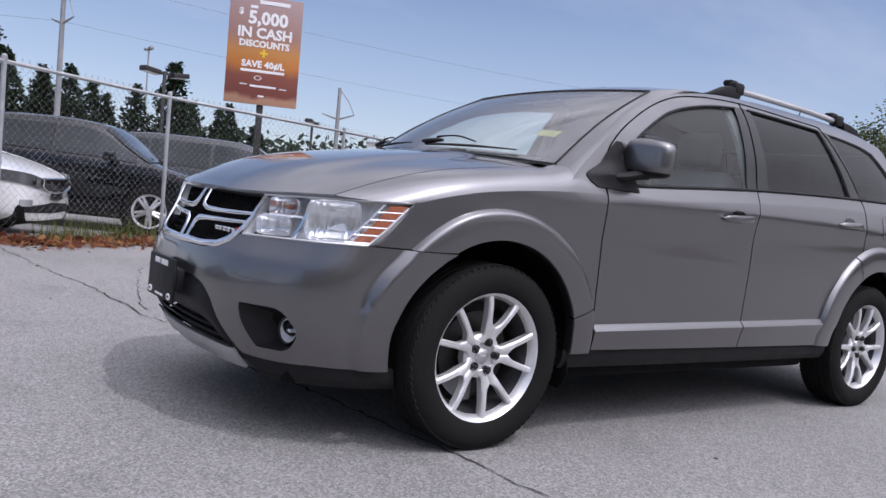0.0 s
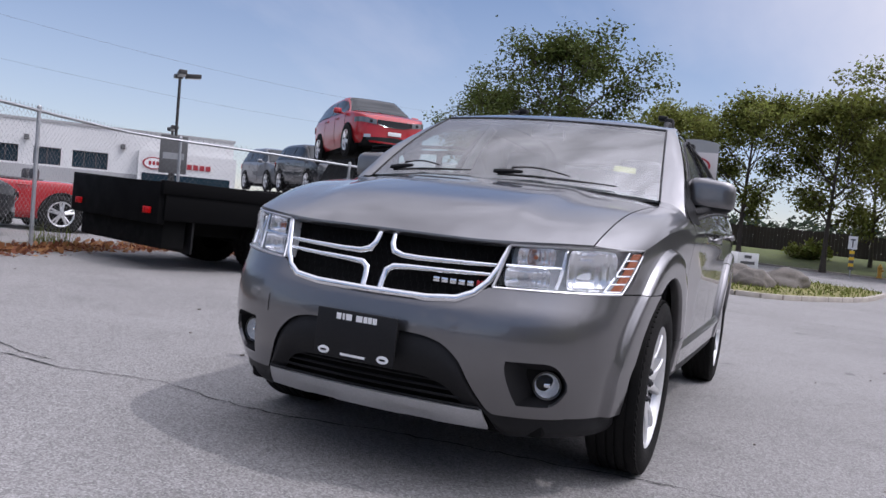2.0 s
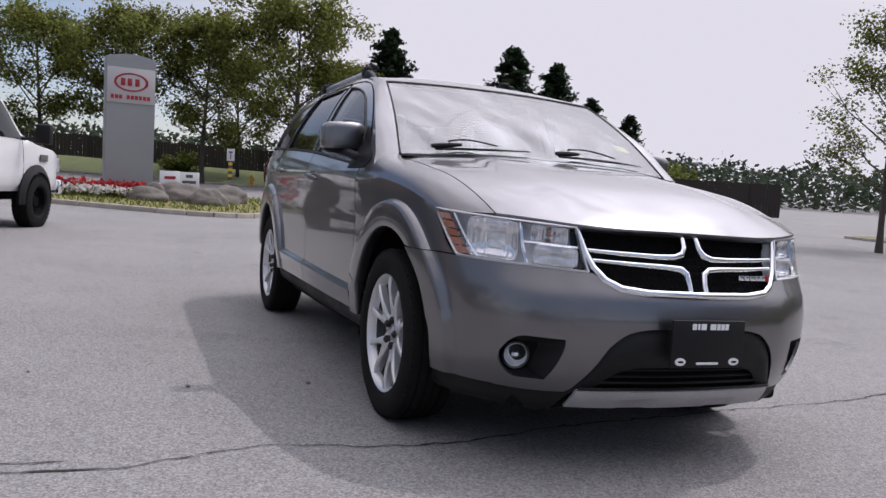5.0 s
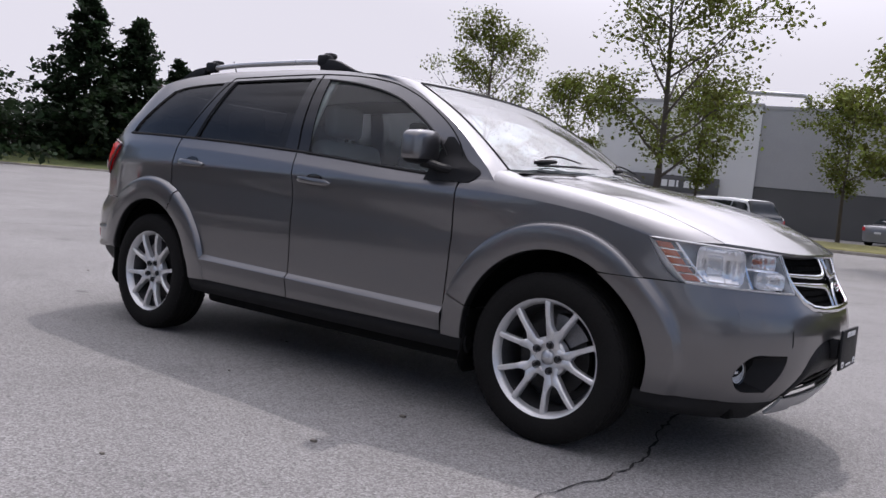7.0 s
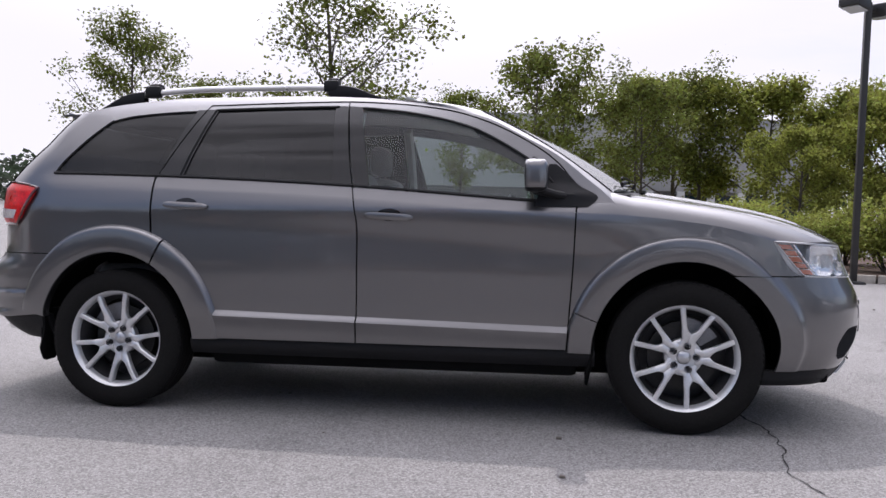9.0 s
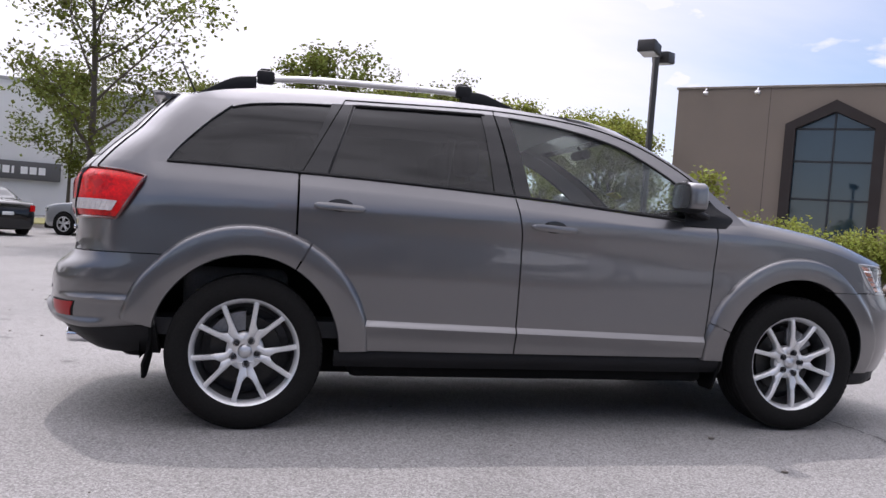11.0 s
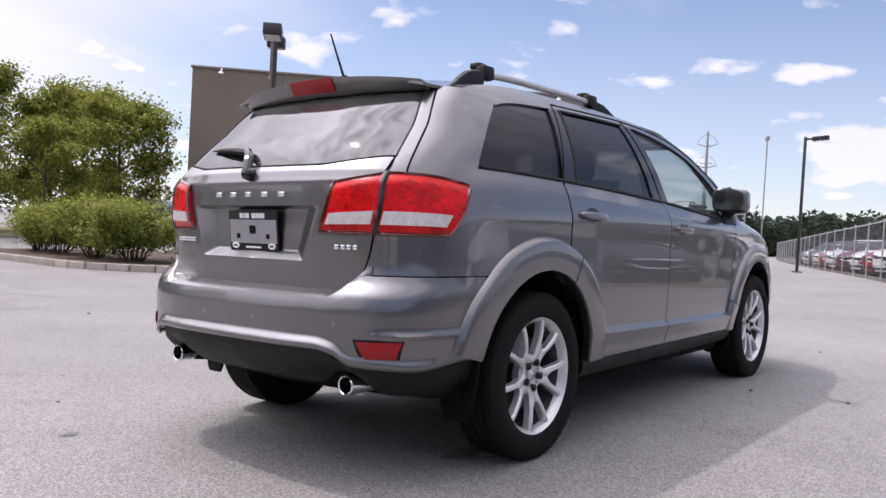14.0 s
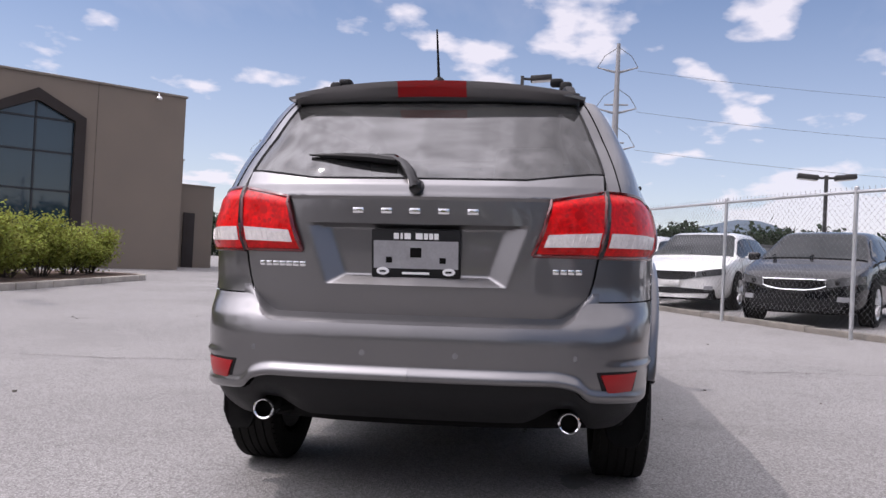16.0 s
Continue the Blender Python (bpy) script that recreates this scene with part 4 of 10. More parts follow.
    # each wiper: a thick spindle end, a thin bowed arm and the blade below it
    for y0, y1 in ((0.01, 0.56), (-0.60, -0.14)):
        def on_screen(y, up, lift=0.012):
            return screen(up, 0.5 + y / 1.496) + Vector((lift, 0, lift * 1.3))
        bm = bmesh.new()
        tube(bm, [on_screen(lerp(y0 - 0.02, y0 + 0.12, t), 0.03 + 0.02 * t, 0.018) for t in np.linspace(0, 1, 4)], [0.009, 0.012, 0.011, 0.007], 8)
        tube(bm, [on_screen(lerp(y0 + 0.06, lerp(y0, y1, 0.62), t), 0.045 + 0.055 * math.sin(math.pi * (0.15 + 0.85 * t)) * (1 - 0.3 * t), 0.022) for t in np.linspace(0, 1, 9)], [0.006] + [0.0038] * 8, 8)
        wip = part("wiper_arm", bm, BLACK_PLASTIC, car)
        bm = bmesh.new()
        tube(bm, [on_screen(lerp(y0 + 0.0, y1, t), lerp(0.025, 0.045, t), 0.010) for t in np.linspace(0, 1, 9)], [0.0065] * 6 + [0.005, 0.004, 0.003], 6)
        part("wiper_blade", bm, GLOSS_BLACK, wip)

    # ---- front bumper

    def s_y(y):
        return s_at_front(y)

    def top_of(s):
        return bumper_top(plan_y(s)) if plan_x(s) > 2.03 else 0.755

    def low_of(s):
        y = plan_y(s)
        return bumper_low(y) if plan_x(s) > 2.03 else 0.310
    f0, f1 = s_y(0.512), s_y(0.705)
    fog_hi = lambda t: lerp(0.502, 0.506, t) - 0.070 * (max(0, t - 0.55) / 0.45) ** 2.4
    fog_lo = lambda t: lerp(0.480, 0.348, min(1.0, t / 0.20) ** 0.8) + 0.062 * (max(0, t - 0.62) / 0.38) ** 2.4
    for sy, _ in sides:
        pats = []
        pats.append((lambda u, v, sy=sy: (lambda s: skin(s, lerp(low_of(s), top_of(s), v), sy))(lerp(0, f0, u)), 30, 14, sy > 0))
        pats.append((lambda u, v, sy=sy: (lambda s: skin(s, lerp(low_of(s), fog_lo(u), v), sy))(lerp(f0, f1, u)), 14, 4, sy > 0))
        pats.append((lambda u, v, sy=sy: (lambda s: skin(s, lerp(fog_hi(u), top_of(s), v), sy))(lerp(f0, f1, u)), 14, 10, sy > 0))
        def cheek(u, v, sy=sy):
            """From the fog lamp back to the wheel opening, swelling into its lip."""
            z = lerp(0.308, 0.752, v)
            s = lerp(f1, s_at_x(AXLE + math.sqrt(0.446**2 - (z - HUB_Z) ** 2)), u)
            r = math.hypot(plan_x(s) - AXLE, z - HUB_Z)
            p = skin(s, z, sy)
            p.y += sy * 0.027 * smooth(0.580, 0.550, r)
            return p
        pats.append((cheek, 28, 16, sy > 0))
        if sy > 0:
            both = pats
        else:
            both += pats
    fb = panel("front_bumper", both)
    for sy, _ in sides:
        # fog lamp pocket and lamp
        bm = bmesh.new()
        def pocket(u, v, sy=sy):
            a = 2 * math.pi * u
            t = 0.5 - 0.5 * math.cos(a)
            s = lerp(f0, f1, t)
            z = fog_hi(t) if math.sin(a) >= 0 else fog_lo(t)
            if t < 0.004 or t > 0.996:
                z = (fog_hi(t) + fog_lo(t)) / 2
            p = skin(s, z, sy)
            c = Vector((2.150, sy * 0.612, 0.428))
            return p.lerp(c, 0.55 * v) + Vector((-0.06 * v, 0, 0))
        grid(bm, pocket, 40, 3)
        ring = [bm.verts.new(pocket(k / 40, 1.0)) for k in range(40)]
        bm.faces.new(ring)
        part("fog_lamp_pocket", outward(bm), BLACK_PLASTIC, fb)
        bm = bmesh.new()
        at = Matrix.Translation((2.142, sy * 0.612, 0.420)) @ Euler((0, radians(90), sy * radians(14))).to_matrix().to_4x4() @ Matrix.Diagonal((0.92, 0.92, 0.95, 1))
        lathe(bm, [(0.0, -0.01), (0.028, -0.002), (0.040, 0.016), (0.046, 0.03)], 28, at)
        lamp = part("fog_lamp", bm, LAMP_GREY, fb, "round fog lamp")
        bm = bmesh.new()
        lathe(bm, [(0.0, 0.040), (0.025, 0.037), (0.045, 0.028)], 28, at)
        part("lens", bm, LENS, lamp)
        bm = bmesh.new()
        lathe(bm, [(0.045, 0.0), (0.058, 0.0), (0.060, 0.02), (0.054, 0.034), (0.046, 0.03)], 28, at)
        part("bezel", bm, GLOSS_BLACK, lamp)
        bm = bmesh.new()
        box(bm, (-0.008, -0.012, 0.0), (0.008, 0.012, 0.03), at, bevel=0.003)
        part("bulb_shield", bm, CHROME, lamp)
    # tow-hook cover
    bm = bmesh.new()
    grid(bm, lambda u, v: skin(s_at_front(lerp(0.435, 0.495, u)), lerp(0.535, 0.60, v), -1, 0.003), 4, 4, True)
    part("tow_hook_cover", thick(bm, 0.004), PAINT, fb)
    # black lower part and the mouth
    black_low = lambda y: 0.222 + 0.010 * smooth(0.5, 0.85, y)
    mouth_hi = curve((0.0, 0.412), (0.22, 0.410), (0.30, 0.392), (0.355, 0.352), (0.385, 0.320), (0.44, 0.318))
    for sy, _ in sides:
        pats = [
            (lambda u, v, sy=sy: (lambda s, y: skin(s, lerp(mouth_hi(y), low_of(s) - 0.003, v), sy, -0.012 + 0.016 * math.sin(math.pi * v)))(s_y(lerp(0, 0.44, u)), lerp(0, 0.44, u)), 24, 8, sy > 0),
            (lambda u, v, sy=sy: (lambda s: skin(s, lerp(lerp(0.318, black_low(plan_y(s)), smooth(0, 0.12, u)), low_of(s) - 0.003, v), sy, -0.008 + 0.010 * math.sin(math.pi * (1 - v) ** 1.5)))(lerp(s_y(0.44), s_at_x(1.84), u)), 24, 10, sy > 0),
        ]
        both = both + pats if sy < 0 else pats
    panel("lower_bumper_trim", both, BLACK_PLASTIC, "textured black plastic", 0.02)
    bm = bmesh.new()
    grid(bm, lambda u, v: (2.20, lerp(-0.50, 0.50, u), lerp(0.27, 0.56, v)), 6, 4)
    part("mouth_backing", bm, UNDER_BLACK, fb)
    bm = bmesh.new()
    for k in range(5):
        z = 0.325 + 0.024 * k
        w = 0.43 - 0.012 * k
        tube(bm, [(2.335 - 0.30 * (y / 1.0) ** 2 * 0.6, y, z) for y in np.linspace(-w, w, 13)], 0.005, 5)
    part("mouth_slats", bm, BLACK_PLASTIC, fb)
    bm = bmesh.new()
    def skid(u, v):
        y = lerp(-0.435, 0.435, u) * (1 + 0.03 * (1 - v))
        s = s_at_front(abs(y))
        p = skin(s, lerp(0.245, 0.316, v), 1, 0.006 + 0.004 * math.sin(3.1 * v) - 0.010 * (1 if (abs(abs(y) - 0.20) < 0.055 and v < 0.45) else 0))
        p.y = y
        return p
    grid(bm, skid, 48, 8)
    part("skid_plate", thick(outward(bm), 0.012), SKID, fb, "silver skid plate")

    # ---- grille
    bm = bmesh.new()
    def back(u, v):
        y = lerp(-0.45, 0.45, u)
        z = lerp(0.66, 0.90, v)
        p = skin(s_at_front(abs(y)), z, 1)
        return (p.x - 0.055, y, z)
    grid(bm, back, 20, 6)
    gr = part("grille", outward(bm), UNDER_BLACK, car, "black honeycomb grille with chrome crossbars")
    bm = bmesh.new()
    def mesh_pt(y, z):
        return (skin(s_at_front(abs(y)), z, 1).x - 0.038, y, z)
    for r in range(9):
        z = 0.685 + 0.025 * r
        for q in range(34):
            y = -0.43 + 0.0255 * q + (0.01275 if r % 2 else 0)
            if abs(y) > lerp(0.34, 0.43, (z - 0.68) / 0.2):
                continue
            hexa = [mesh_pt(y + 0.0125 * math.sin(k * math.pi / 3), z + 0.0145 * math.cos(k * math.pi / 3)) for k in range(6)]
            for k in (0, 1, 2):
                tube(bm, [hexa[k], hexa[k + 1]], 0.0022, 3, cap=False)
    part("honeycomb", bm, UNDER_BLACK, gr)

    def bar(pts, r, name="chrome_bar", flat=0.6):
        bm2 = bmesh.new()
        world_pts = []
        for y, z, o in pts:
            p = skin(s_at_front(abs(y)), z, 1)
            world_pts.append((p.x - 0.010 + o, y, z))
        tube(bm2, world_pts, r, 10, up=(1, 0, 0), flat=flat)
        return part(name, bm2, CHROME, gr, "polished chrome bar", angle=60)

    for sy, _ in sides:
        bar([(sy * 0.428, 0.812, 0.0), (sy * 0.30, 0.807, 0.004), (sy * 0.16, 0.803, 0.008), (sy * 0.085, 0.804, 0.012), (sy * 0.048, 0.815, 0.012), (sy * 0.033, 0.840, 0.008), (sy * 0.029, 0.890, -0.004)], [0.007, 0.009, 0.011, 0.012, 0.014, 0.012, 0.010])
        bar([(sy * 0.410, 0.778, 0.0), (sy * 0.25, 0.772, 0.005), (sy * 0.12, 0.768, 0.009), (sy * 0.062, 0.764, 0.012), (sy * 0.040, 0.748, 0.012), (sy * 0.035, 0.715, 0.010), (sy * 0.034, 0.676, 0.006)], [0.007, 0.009, 0.011, 0.013, 0.014, 0.012, 0.012])
        bar([(sy * 0.447, 0.886, 0.0), (sy * 0.436, 0.845, 0.004), (sy * 0.424, 0.800, 0.006), (sy * 0.405, 0.755, 0.007), (sy * 0.37, 0.712, 0.009), (sy * 0.32, 0.687, 0.012), (sy * 0.22, 0.677, 0.014), (sy * 0.10, 0.676, 0.016), (0, 0.675, 0.016)], [0.009, 0.010, 0.011, 0.012, 0.014, 0.015, 0.015, 0.015, 0.015], flat=0.7)
    # maker's badge drawn as plain bars
    bm = bmesh.new()
    for k in range(5):
        y = 0.215 + 0.030 * k
        p = skin(s_at_front(y), 0.742, 1)
        box(bm, (p.x - 0.016, y, 0.732), (p.x - 0.008, y + 0.024, 0.750), bevel=0.002)
    bdg = part("badge", bm, CHROME, gr, "small chrome bars of a badge")
    bm = bmesh.new()
    for k in range(2):
        y = 0.368 + 0.013 * k
        p = skin(s_at_front(y), 0.742, 1)
        box(bm, (p.x - 0.014, y, 0.730), (p.x - 0.006, y + 0.008, 0.754), bevel=0.001)
    part("badge_stripe", bm, RED_INK, bdg)

    # ---- headlamps
    for sy, _ in sides:
        def lamp_pt(u, v, sy=sy, o=0.0):
            zi, zo = (0.738, 0.888), (0.755, 0.918)
            s0 = s_at_front(lerp(0.425, 0.452, v))
            s1 = s_at_x(lerp(2.033, 1.890, v))
            s = lerp(s0, s1, u)
            return skin(s, lerp(lerp(zi[0], zo[0], u), lerp(zi[1], zo[1], u), v), sy, o)

        def inset(p, d, sy=sy):
            return p + Vector((-d, -sy * d * 0.35, 0))
        bm = bmesh.new()
        grid(bm, lambda u, v: inset(lamp_pt(u, v), 0.075), 16, 6, sy > 0)
        for edge in (0, 1):
            grid(bm, lambda u, v, e=edge: inset(lamp_pt(u, e), 0.075 * v), 16, 2, (sy > 0) == (edge == 0))
            grid(bm, lambda u, v, e=edge: inset(lamp_pt(e, u), 0.075 * v), 8, 2, (sy > 0) == (edge == 1))
        hl = part("headlamp", bm, LAMP_GREY, car, "clear headlamp with chrome reflectors and amber bars")
        part("lens", grid(bmesh.new(), lambda u, v: lamp_pt(u, v, o=0.002), 18, 8, sy > 0), LENS, hl).visible_shadow = False
        # reflector bowls
        for name, uc, vc, rw, rh in (("main_reflector", 0.578, 0.50, 0.100, 0.072), ("inner_reflector", 0.185, 0.27, 0.078, 0.034), ("turn_reflector", 0.175, 0.74, 0.066, 0.033)):
            bm = bmesh.new()
            c = lamp_pt(uc, vc)
            du = (lamp_pt(uc + 0.05, vc) - lamp_pt(uc - 0.05, vc)).normalized()
            dv = Vector((0, 0, 1))
            dn = du.cross(dv).normalized()
            if dn.x < 0:
                dn = -dn
            def bowl(u, v, c=c, du=du, dv=dv, dn=dn, rw=rw, rh=rh):
                # a squarish dish with upright flutes beside its middle
                a, b = 2 * u - 1, 2 * v - 1
                deep = 0.046 * (1 - a ** 4) * (1 - b ** 4) ** 0.5 + 0.010 * (abs(b) < 0.45) * (abs(a) < 0.30)
                flute = 0.0032 * math.cos(9 * math.pi * a) * smooth(0.28, 0.36, abs(a)) * (1 - b ** 4)
                round_off = 1 - 0.10 * (a * b) ** 4
                return c - dn * (0.014 + deep + flute) + du * rw * a * round_off + dv * rh * b * round_off
            grid(bm, bowl, 44, 14)
            rf = part(name, outward(bm), REFLECTOR, hl, angle=25)
            bm = bmesh.new()
            tube(bm, [c - dn * 0.060, c - dn * 0.028], [0.012, 0.008], 8)
            part("bulb", bm, LENS if name != "turn_reflector" else AMBER, rf)
        # chrome dividers
        for way, r in (([lamp_pt(lerp(0.42, 0.315, v), v) for v in np.linspace(0.04, 0.96, 6)], 0.007), ([lamp_pt(u, 0.52) for u in np.linspace(0.02, 0.366, 6)], 0.005), ([lamp_pt(0.79, v) for v in np.linspace(0.04, 0.96, 6)], 0.006)):
            bm = bmesh.new()
            tube(bm, [inset(q, 0.014) for q in way], r, 6)
            part("divider", bm, CHROME, hl)
        for k in range(5):
            bm = bmesh.new()
            v0, v1 = 0.07 + 0.18 * k, 0.205 + 0.18 * k
            grid(bm, lambda u, v, a=v0, b=v1: inset(lamp_pt(lerp(0.845, 0.965, u), lerp(a, b, v)), 0.010), 4, 2, sy > 0)
            part("amber_bar", thick(bm, 0.004), AMBER, hl)
            bm = bmesh.new()
            tube(bm, [inset(lamp_pt(u, v0 - 0.028), 0.008) for u in np.linspace(0.80, 0.98, 4)], 0.004, 5)
            part("chrome_strip", bm, CHROME, hl)
        bm = bmesh.new()
        rim = [lamp_pt(u, 0) for u in np.linspace(0, 1, 16)] + [lamp_pt(1, v) for v in np.linspace(0.1, 1, 8)] + [lamp_pt(u, 1) for u in np.linspace(0.95, 0, 16)] + [lamp_pt(0, v) for v in np.linspace(0.9, 0, 8)]
        tube(bm, rim, 0.0045, 5)
        part("lamp_seal", bm, SATIN, hl)

    # ---- front plate frame
    def plate(name, x, zc, lean, facing, parent, white_box):
        m = Matrix.Translation((x, 0, zc)) @ Euler((radians(90), 0, radians(90 if facing > 0 else -90))).to_matrix().to_4x4() @ pose(0, 0, 0, lean)
        bm = bmesh.new()
        box(bm, (-0.158, -0.085, -0.006), (0.158, 0.085, 0.006), m, bevel=0.005)
        pl = part(name, bm, BLACK_PLASTIC, parent, "black dealer plate frame with white print")
        for a, b, lo, hi in ((-0.078, -0.060, 0.052, 0.073), (-0.054, -0.046, 0.052, 0.073), (-0.040, -0.018, 0.052, 0.073), (0.0, 0.024, 0.052, 0.073), (0.029, 0.043, 0.052, 0.073),
                             (0.047, 0.061, 0.052, 0.073), (0.065, 0.080, 0.052, 0.073), (-0.048, 0.048, -0.072, -0.064)):
            bm = bmesh.new()
            box(bm, (a, lo, 0.005), (b, hi, 0.0085), m)
            part("print_bar", bm, WHITE_INK, pl)
        for q in (-1, 1):
            bm = bmesh.new()
            lathe(bm, [(0.0, 0.0085), (0.022, 0.0085), (0.023, 0.005)], 20, m @ Matrix.Translation((q * 0.117, -0.062, 0)) @ Matrix.Diagonal((1, 0.6, 1, 1)))
            part("round_mark", bm, WHITE_INK, pl)
            bm = bmesh.new()
            box(bm, (q * 0.117 - 0.011, -0.0655, 0.0085), (q * 0.117 + 0.011, -0.0585, 0.0095), m)
            part("mark_bar", bm, GLOSS_BLACK, pl)
        if white_box:
            bm = bmesh.new()
            box(bm, (-0.150, -0.052, 0.005), (0.150, 0.046, 0.0065), m)
            part("blank_plate", bm, PLATE_GREY, pl)
            for q, lo, hi, h in ((0, -0.012, 0.022, 0.020), (-0.095, -0.032, -0.012, 0.011), (0.095, -0.032, -0.012, 0.011)):
                bm = bmesh.new()
                box(bm, (q - h, lo, 0.006), (q + h, hi, 0.0075), m)
                part("mount_hole", bm, UNDER_BLACK, pl)
        return pl
    plate("front_plate", 2.437, 0.512, 0, 1, car, False)
    bm = bmesh.new()
    box(bm, (2.36, -0.14, 0.47), (2.428, 0.14, 0.56), bevel=0.01)
    part("plate_bracket", bm, BLACK_PLASTIC, car)

    # ---- rear bumper
    s_rw = s_at_x(-1.855)
    rear_top = curve((0.0, 0.716), (0.50, 0.716), (0.55, 0.740), (0.61, 0.800), (0.9, 0.800))
    rear_low = curve((0.0, 0.530), (0.48, 0.528), (0.56, 0.512), (0.62, 0.470), (0.70, 0.462), (0.785, 0.452))
    def rlow(s):
        return rear_low(plan_y(s)) if plan_x(s) < -2.2 else lerp(0.452, 0.475, smooth(-2.2, -1.86, plan_x(s)))
    def rtop(s):
        return rear_top(plan_y(s)) if plan_x(s) < -2.05 else 0.800
    val_low = curve((0.0, 0.372), (0.40, 0.372), (0.47, 0.402), (0.52, 0.432), (0.57, 0.432), (0.62, 0.400), (0.68, 0.345), (0.8, 0.335))
    pats, lows = [], []
    for sy, _ in sides:
        def face(u, v, sy=sy):
            s = lerp(s_rw, S_END, u)
            lo, hi = rlow(s), rtop(s)
            z = lerp(lo, hi, v)
            back = smooth(-2.02, -2.18, plan_x(s))
            out = 0.020 * smooth(lo + 0.050, lo + 0.016, z) * back + 0.009 * math.exp(-((z - 0.585) / 0.012) ** 2) * smooth(-2.33, -2.24, plan_x(s)) - 0.006 * smooth(lo + 0.006, lo, z)
            return skin(s, z, sy, out)
        pats.append((face, 70, 44, sy > 0))
        def shelf(u, v, sy=sy):
            s = lerp(s_at_rear(0.64), S_END, u)
            a = skin(s, rtop(s), sy)
            return a + Vector((lerp(0, 0.14 * smooth(0.64, 0.50, plan_y(s)), v), 0, 0.034 * v**0.6))
        pats.append((shelf, 30, 8, sy > 0))
        lows.append((lambda u, v, sy=sy: (lambda s: skin(s, lerp(val_low(plan_y(s) if plan_x(s) < -2.2 else 0.8), rlow(s) - 0.003, v), sy, -0.010 - 0.05 * (1 - v) ** 2))(lerp(s_rw, S_END, u)), 50, 8, sy > 0))
    rb = panel("rear_bumper", pats)
    panel("rear_valance", lows, BLACK_PLASTIC, "textured black plastic", 0.03)
    for sy, _ in sides:
        bm = bmesh.new()
        s0 = lambda v: s_at_rear(lerp(0.678, 0.650, v))
        s1 = lambda v: s_at_rear(lerp(0.762, 0.778, v))
        grid(bm, lambda u, v, sy=sy: skin(lerp(s0(v), s1(v), u), lerp(0.500, 0.564, v), sy, 0.006), 12, 4, sy > 0)
        part("rear_reflector", thick(bm, 0.012), RED_REFLECTOR, rb, "red reflector")
        bm = bmesh.new()
        s2 = lambda v: s_at_rear(lerp(0.664, 0.636, v))
        s3 = lambda v: s_at_rear(lerp(0.770, 0.784, v))
        grid(bm, lambda u, v, sy=sy: skin(lerp(s2(v), s3(v), u), lerp(0.491, 0.573, v), sy, 0.002), 12, 4, sy > 0)
        part("reflector_recess", thick(bm, 0.004), BLACK_PLASTIC, rb)
        # exhaust tips
        bm = bmesh.new()
        m = Matrix.Translation((-2.262, sy * 0.545, 0.386)) @ Euler((0, radians(-90), 0)).to_matrix().to_4x4()
        lathe(bm, [(0.030, 0.012), (0.031, 0.022), (0.035, 0.025), (0.039, 0.020), (0.039, -0.16), (0.030, -0.16)], 28, m, close=True)
        ex = part("exhaust_tip", outward(bm), CHROME, car, "chrome exhaust tip")
        bm = bmesh.new()
        lathe(bm, [(0.0, -0.05), (0.0305, -0.05), (0.0305, 0.012)], 24, m)
        part("bore", bm, UNDER_BLACK, ex)
    bm = bmesh.new()
    box(bm, (-2.10, -0.34, 0.352), (-1.80, 0.34, 0.45), bevel=0.04)
    tube(bm, [(-2.22, 0.545, 0.384), (-2.0, 0.50, 0.36), (-1.8, 0.35, 0.34)], 0.035, 10)
    tube(bm, [(-2.22, -0.545, 0.384), (-2.0, -0.50, 0.36), (-1.8, -0.35, 0.34)], 0.035, 10)
    part("silencer", bm, UNDER_BLACK, car)
    for y in (0.16, 0.56, -0.16, -0.56):
        bm = bmesh.new()
        p = skin(s_at_rear(abs(y)), 0.62, 1 if y > 0 else -1)
        lathe(bm, [(0.0, 0.0012), (0.0095, 0.0010), (0.011, -0.002)], 16, Matrix.Translation(p) @ Euler((0, radians(-90), 0)).to_matrix().to_4x4())
        part("parking_sensor", bm, ALLOY_DARK, rb)

    # ---- tailgate
    GY = gate_half
    def glass_low(y):
        return 1.222 + 0.032 * min(1.0, max(0.0, (abs(y) - 0.40) / 0.26))
    def recess(y, z):
        """Depth of the number plate recess."""
        zt, zb = 1.058, 0.846
        wy = lerp(0.32, 0.395, (z - zb) / (zt - zb))
        ramp = lambda d, w: min(1.0, max(0.0, d / w))
        return 0.040 * min(ramp(wy - abs(y), 0.078), ramp(z - zb, 0.036), ramp(zt - z, 0.012))
    def gate(u, v):
        z = lerp(0.741, 1.232, v)
        y = lerp(-1, 1, u) * GY(z)
        z = lerp(0.741, glass_low(y) - 0.004, v)
        s = s_at_rear(abs(y))
        p = skin(s, max(z, 0.835), 1 if y >= 0 else -1)
        low = smooth(0.835, 0.72, z)
        r = recess(y, z)
        crown = 0.006 * smooth(1.148, 1.157, z)
        return (p.x + r - crown + 0.008 * low, p.y, z)
    bm = grid(bmesh.new(), gate, 140, 100, False)
    tg = part("tailgate", thick(outward(bm), 0.010), PAINT, car, "", 40)
    def rglass(u, v, o=0.0):
        z = lerp(1.236, 1.545, v)
        y = lerp(-1, 1, u) * lerp(0.698, 0.690, v)
        zb = glass_low(y)
        p = skin(s_at_rear(abs(y)), lerp(zb, 1.545, v), 1 if y >= 0 else -1)
        belly = 0.024 * math.sin(math.pi * v) * (1 - abs(2 * u - 1) ** 3)
        p.x -= o + belly * 0.68
        p.z += belly * 0.72
        return p
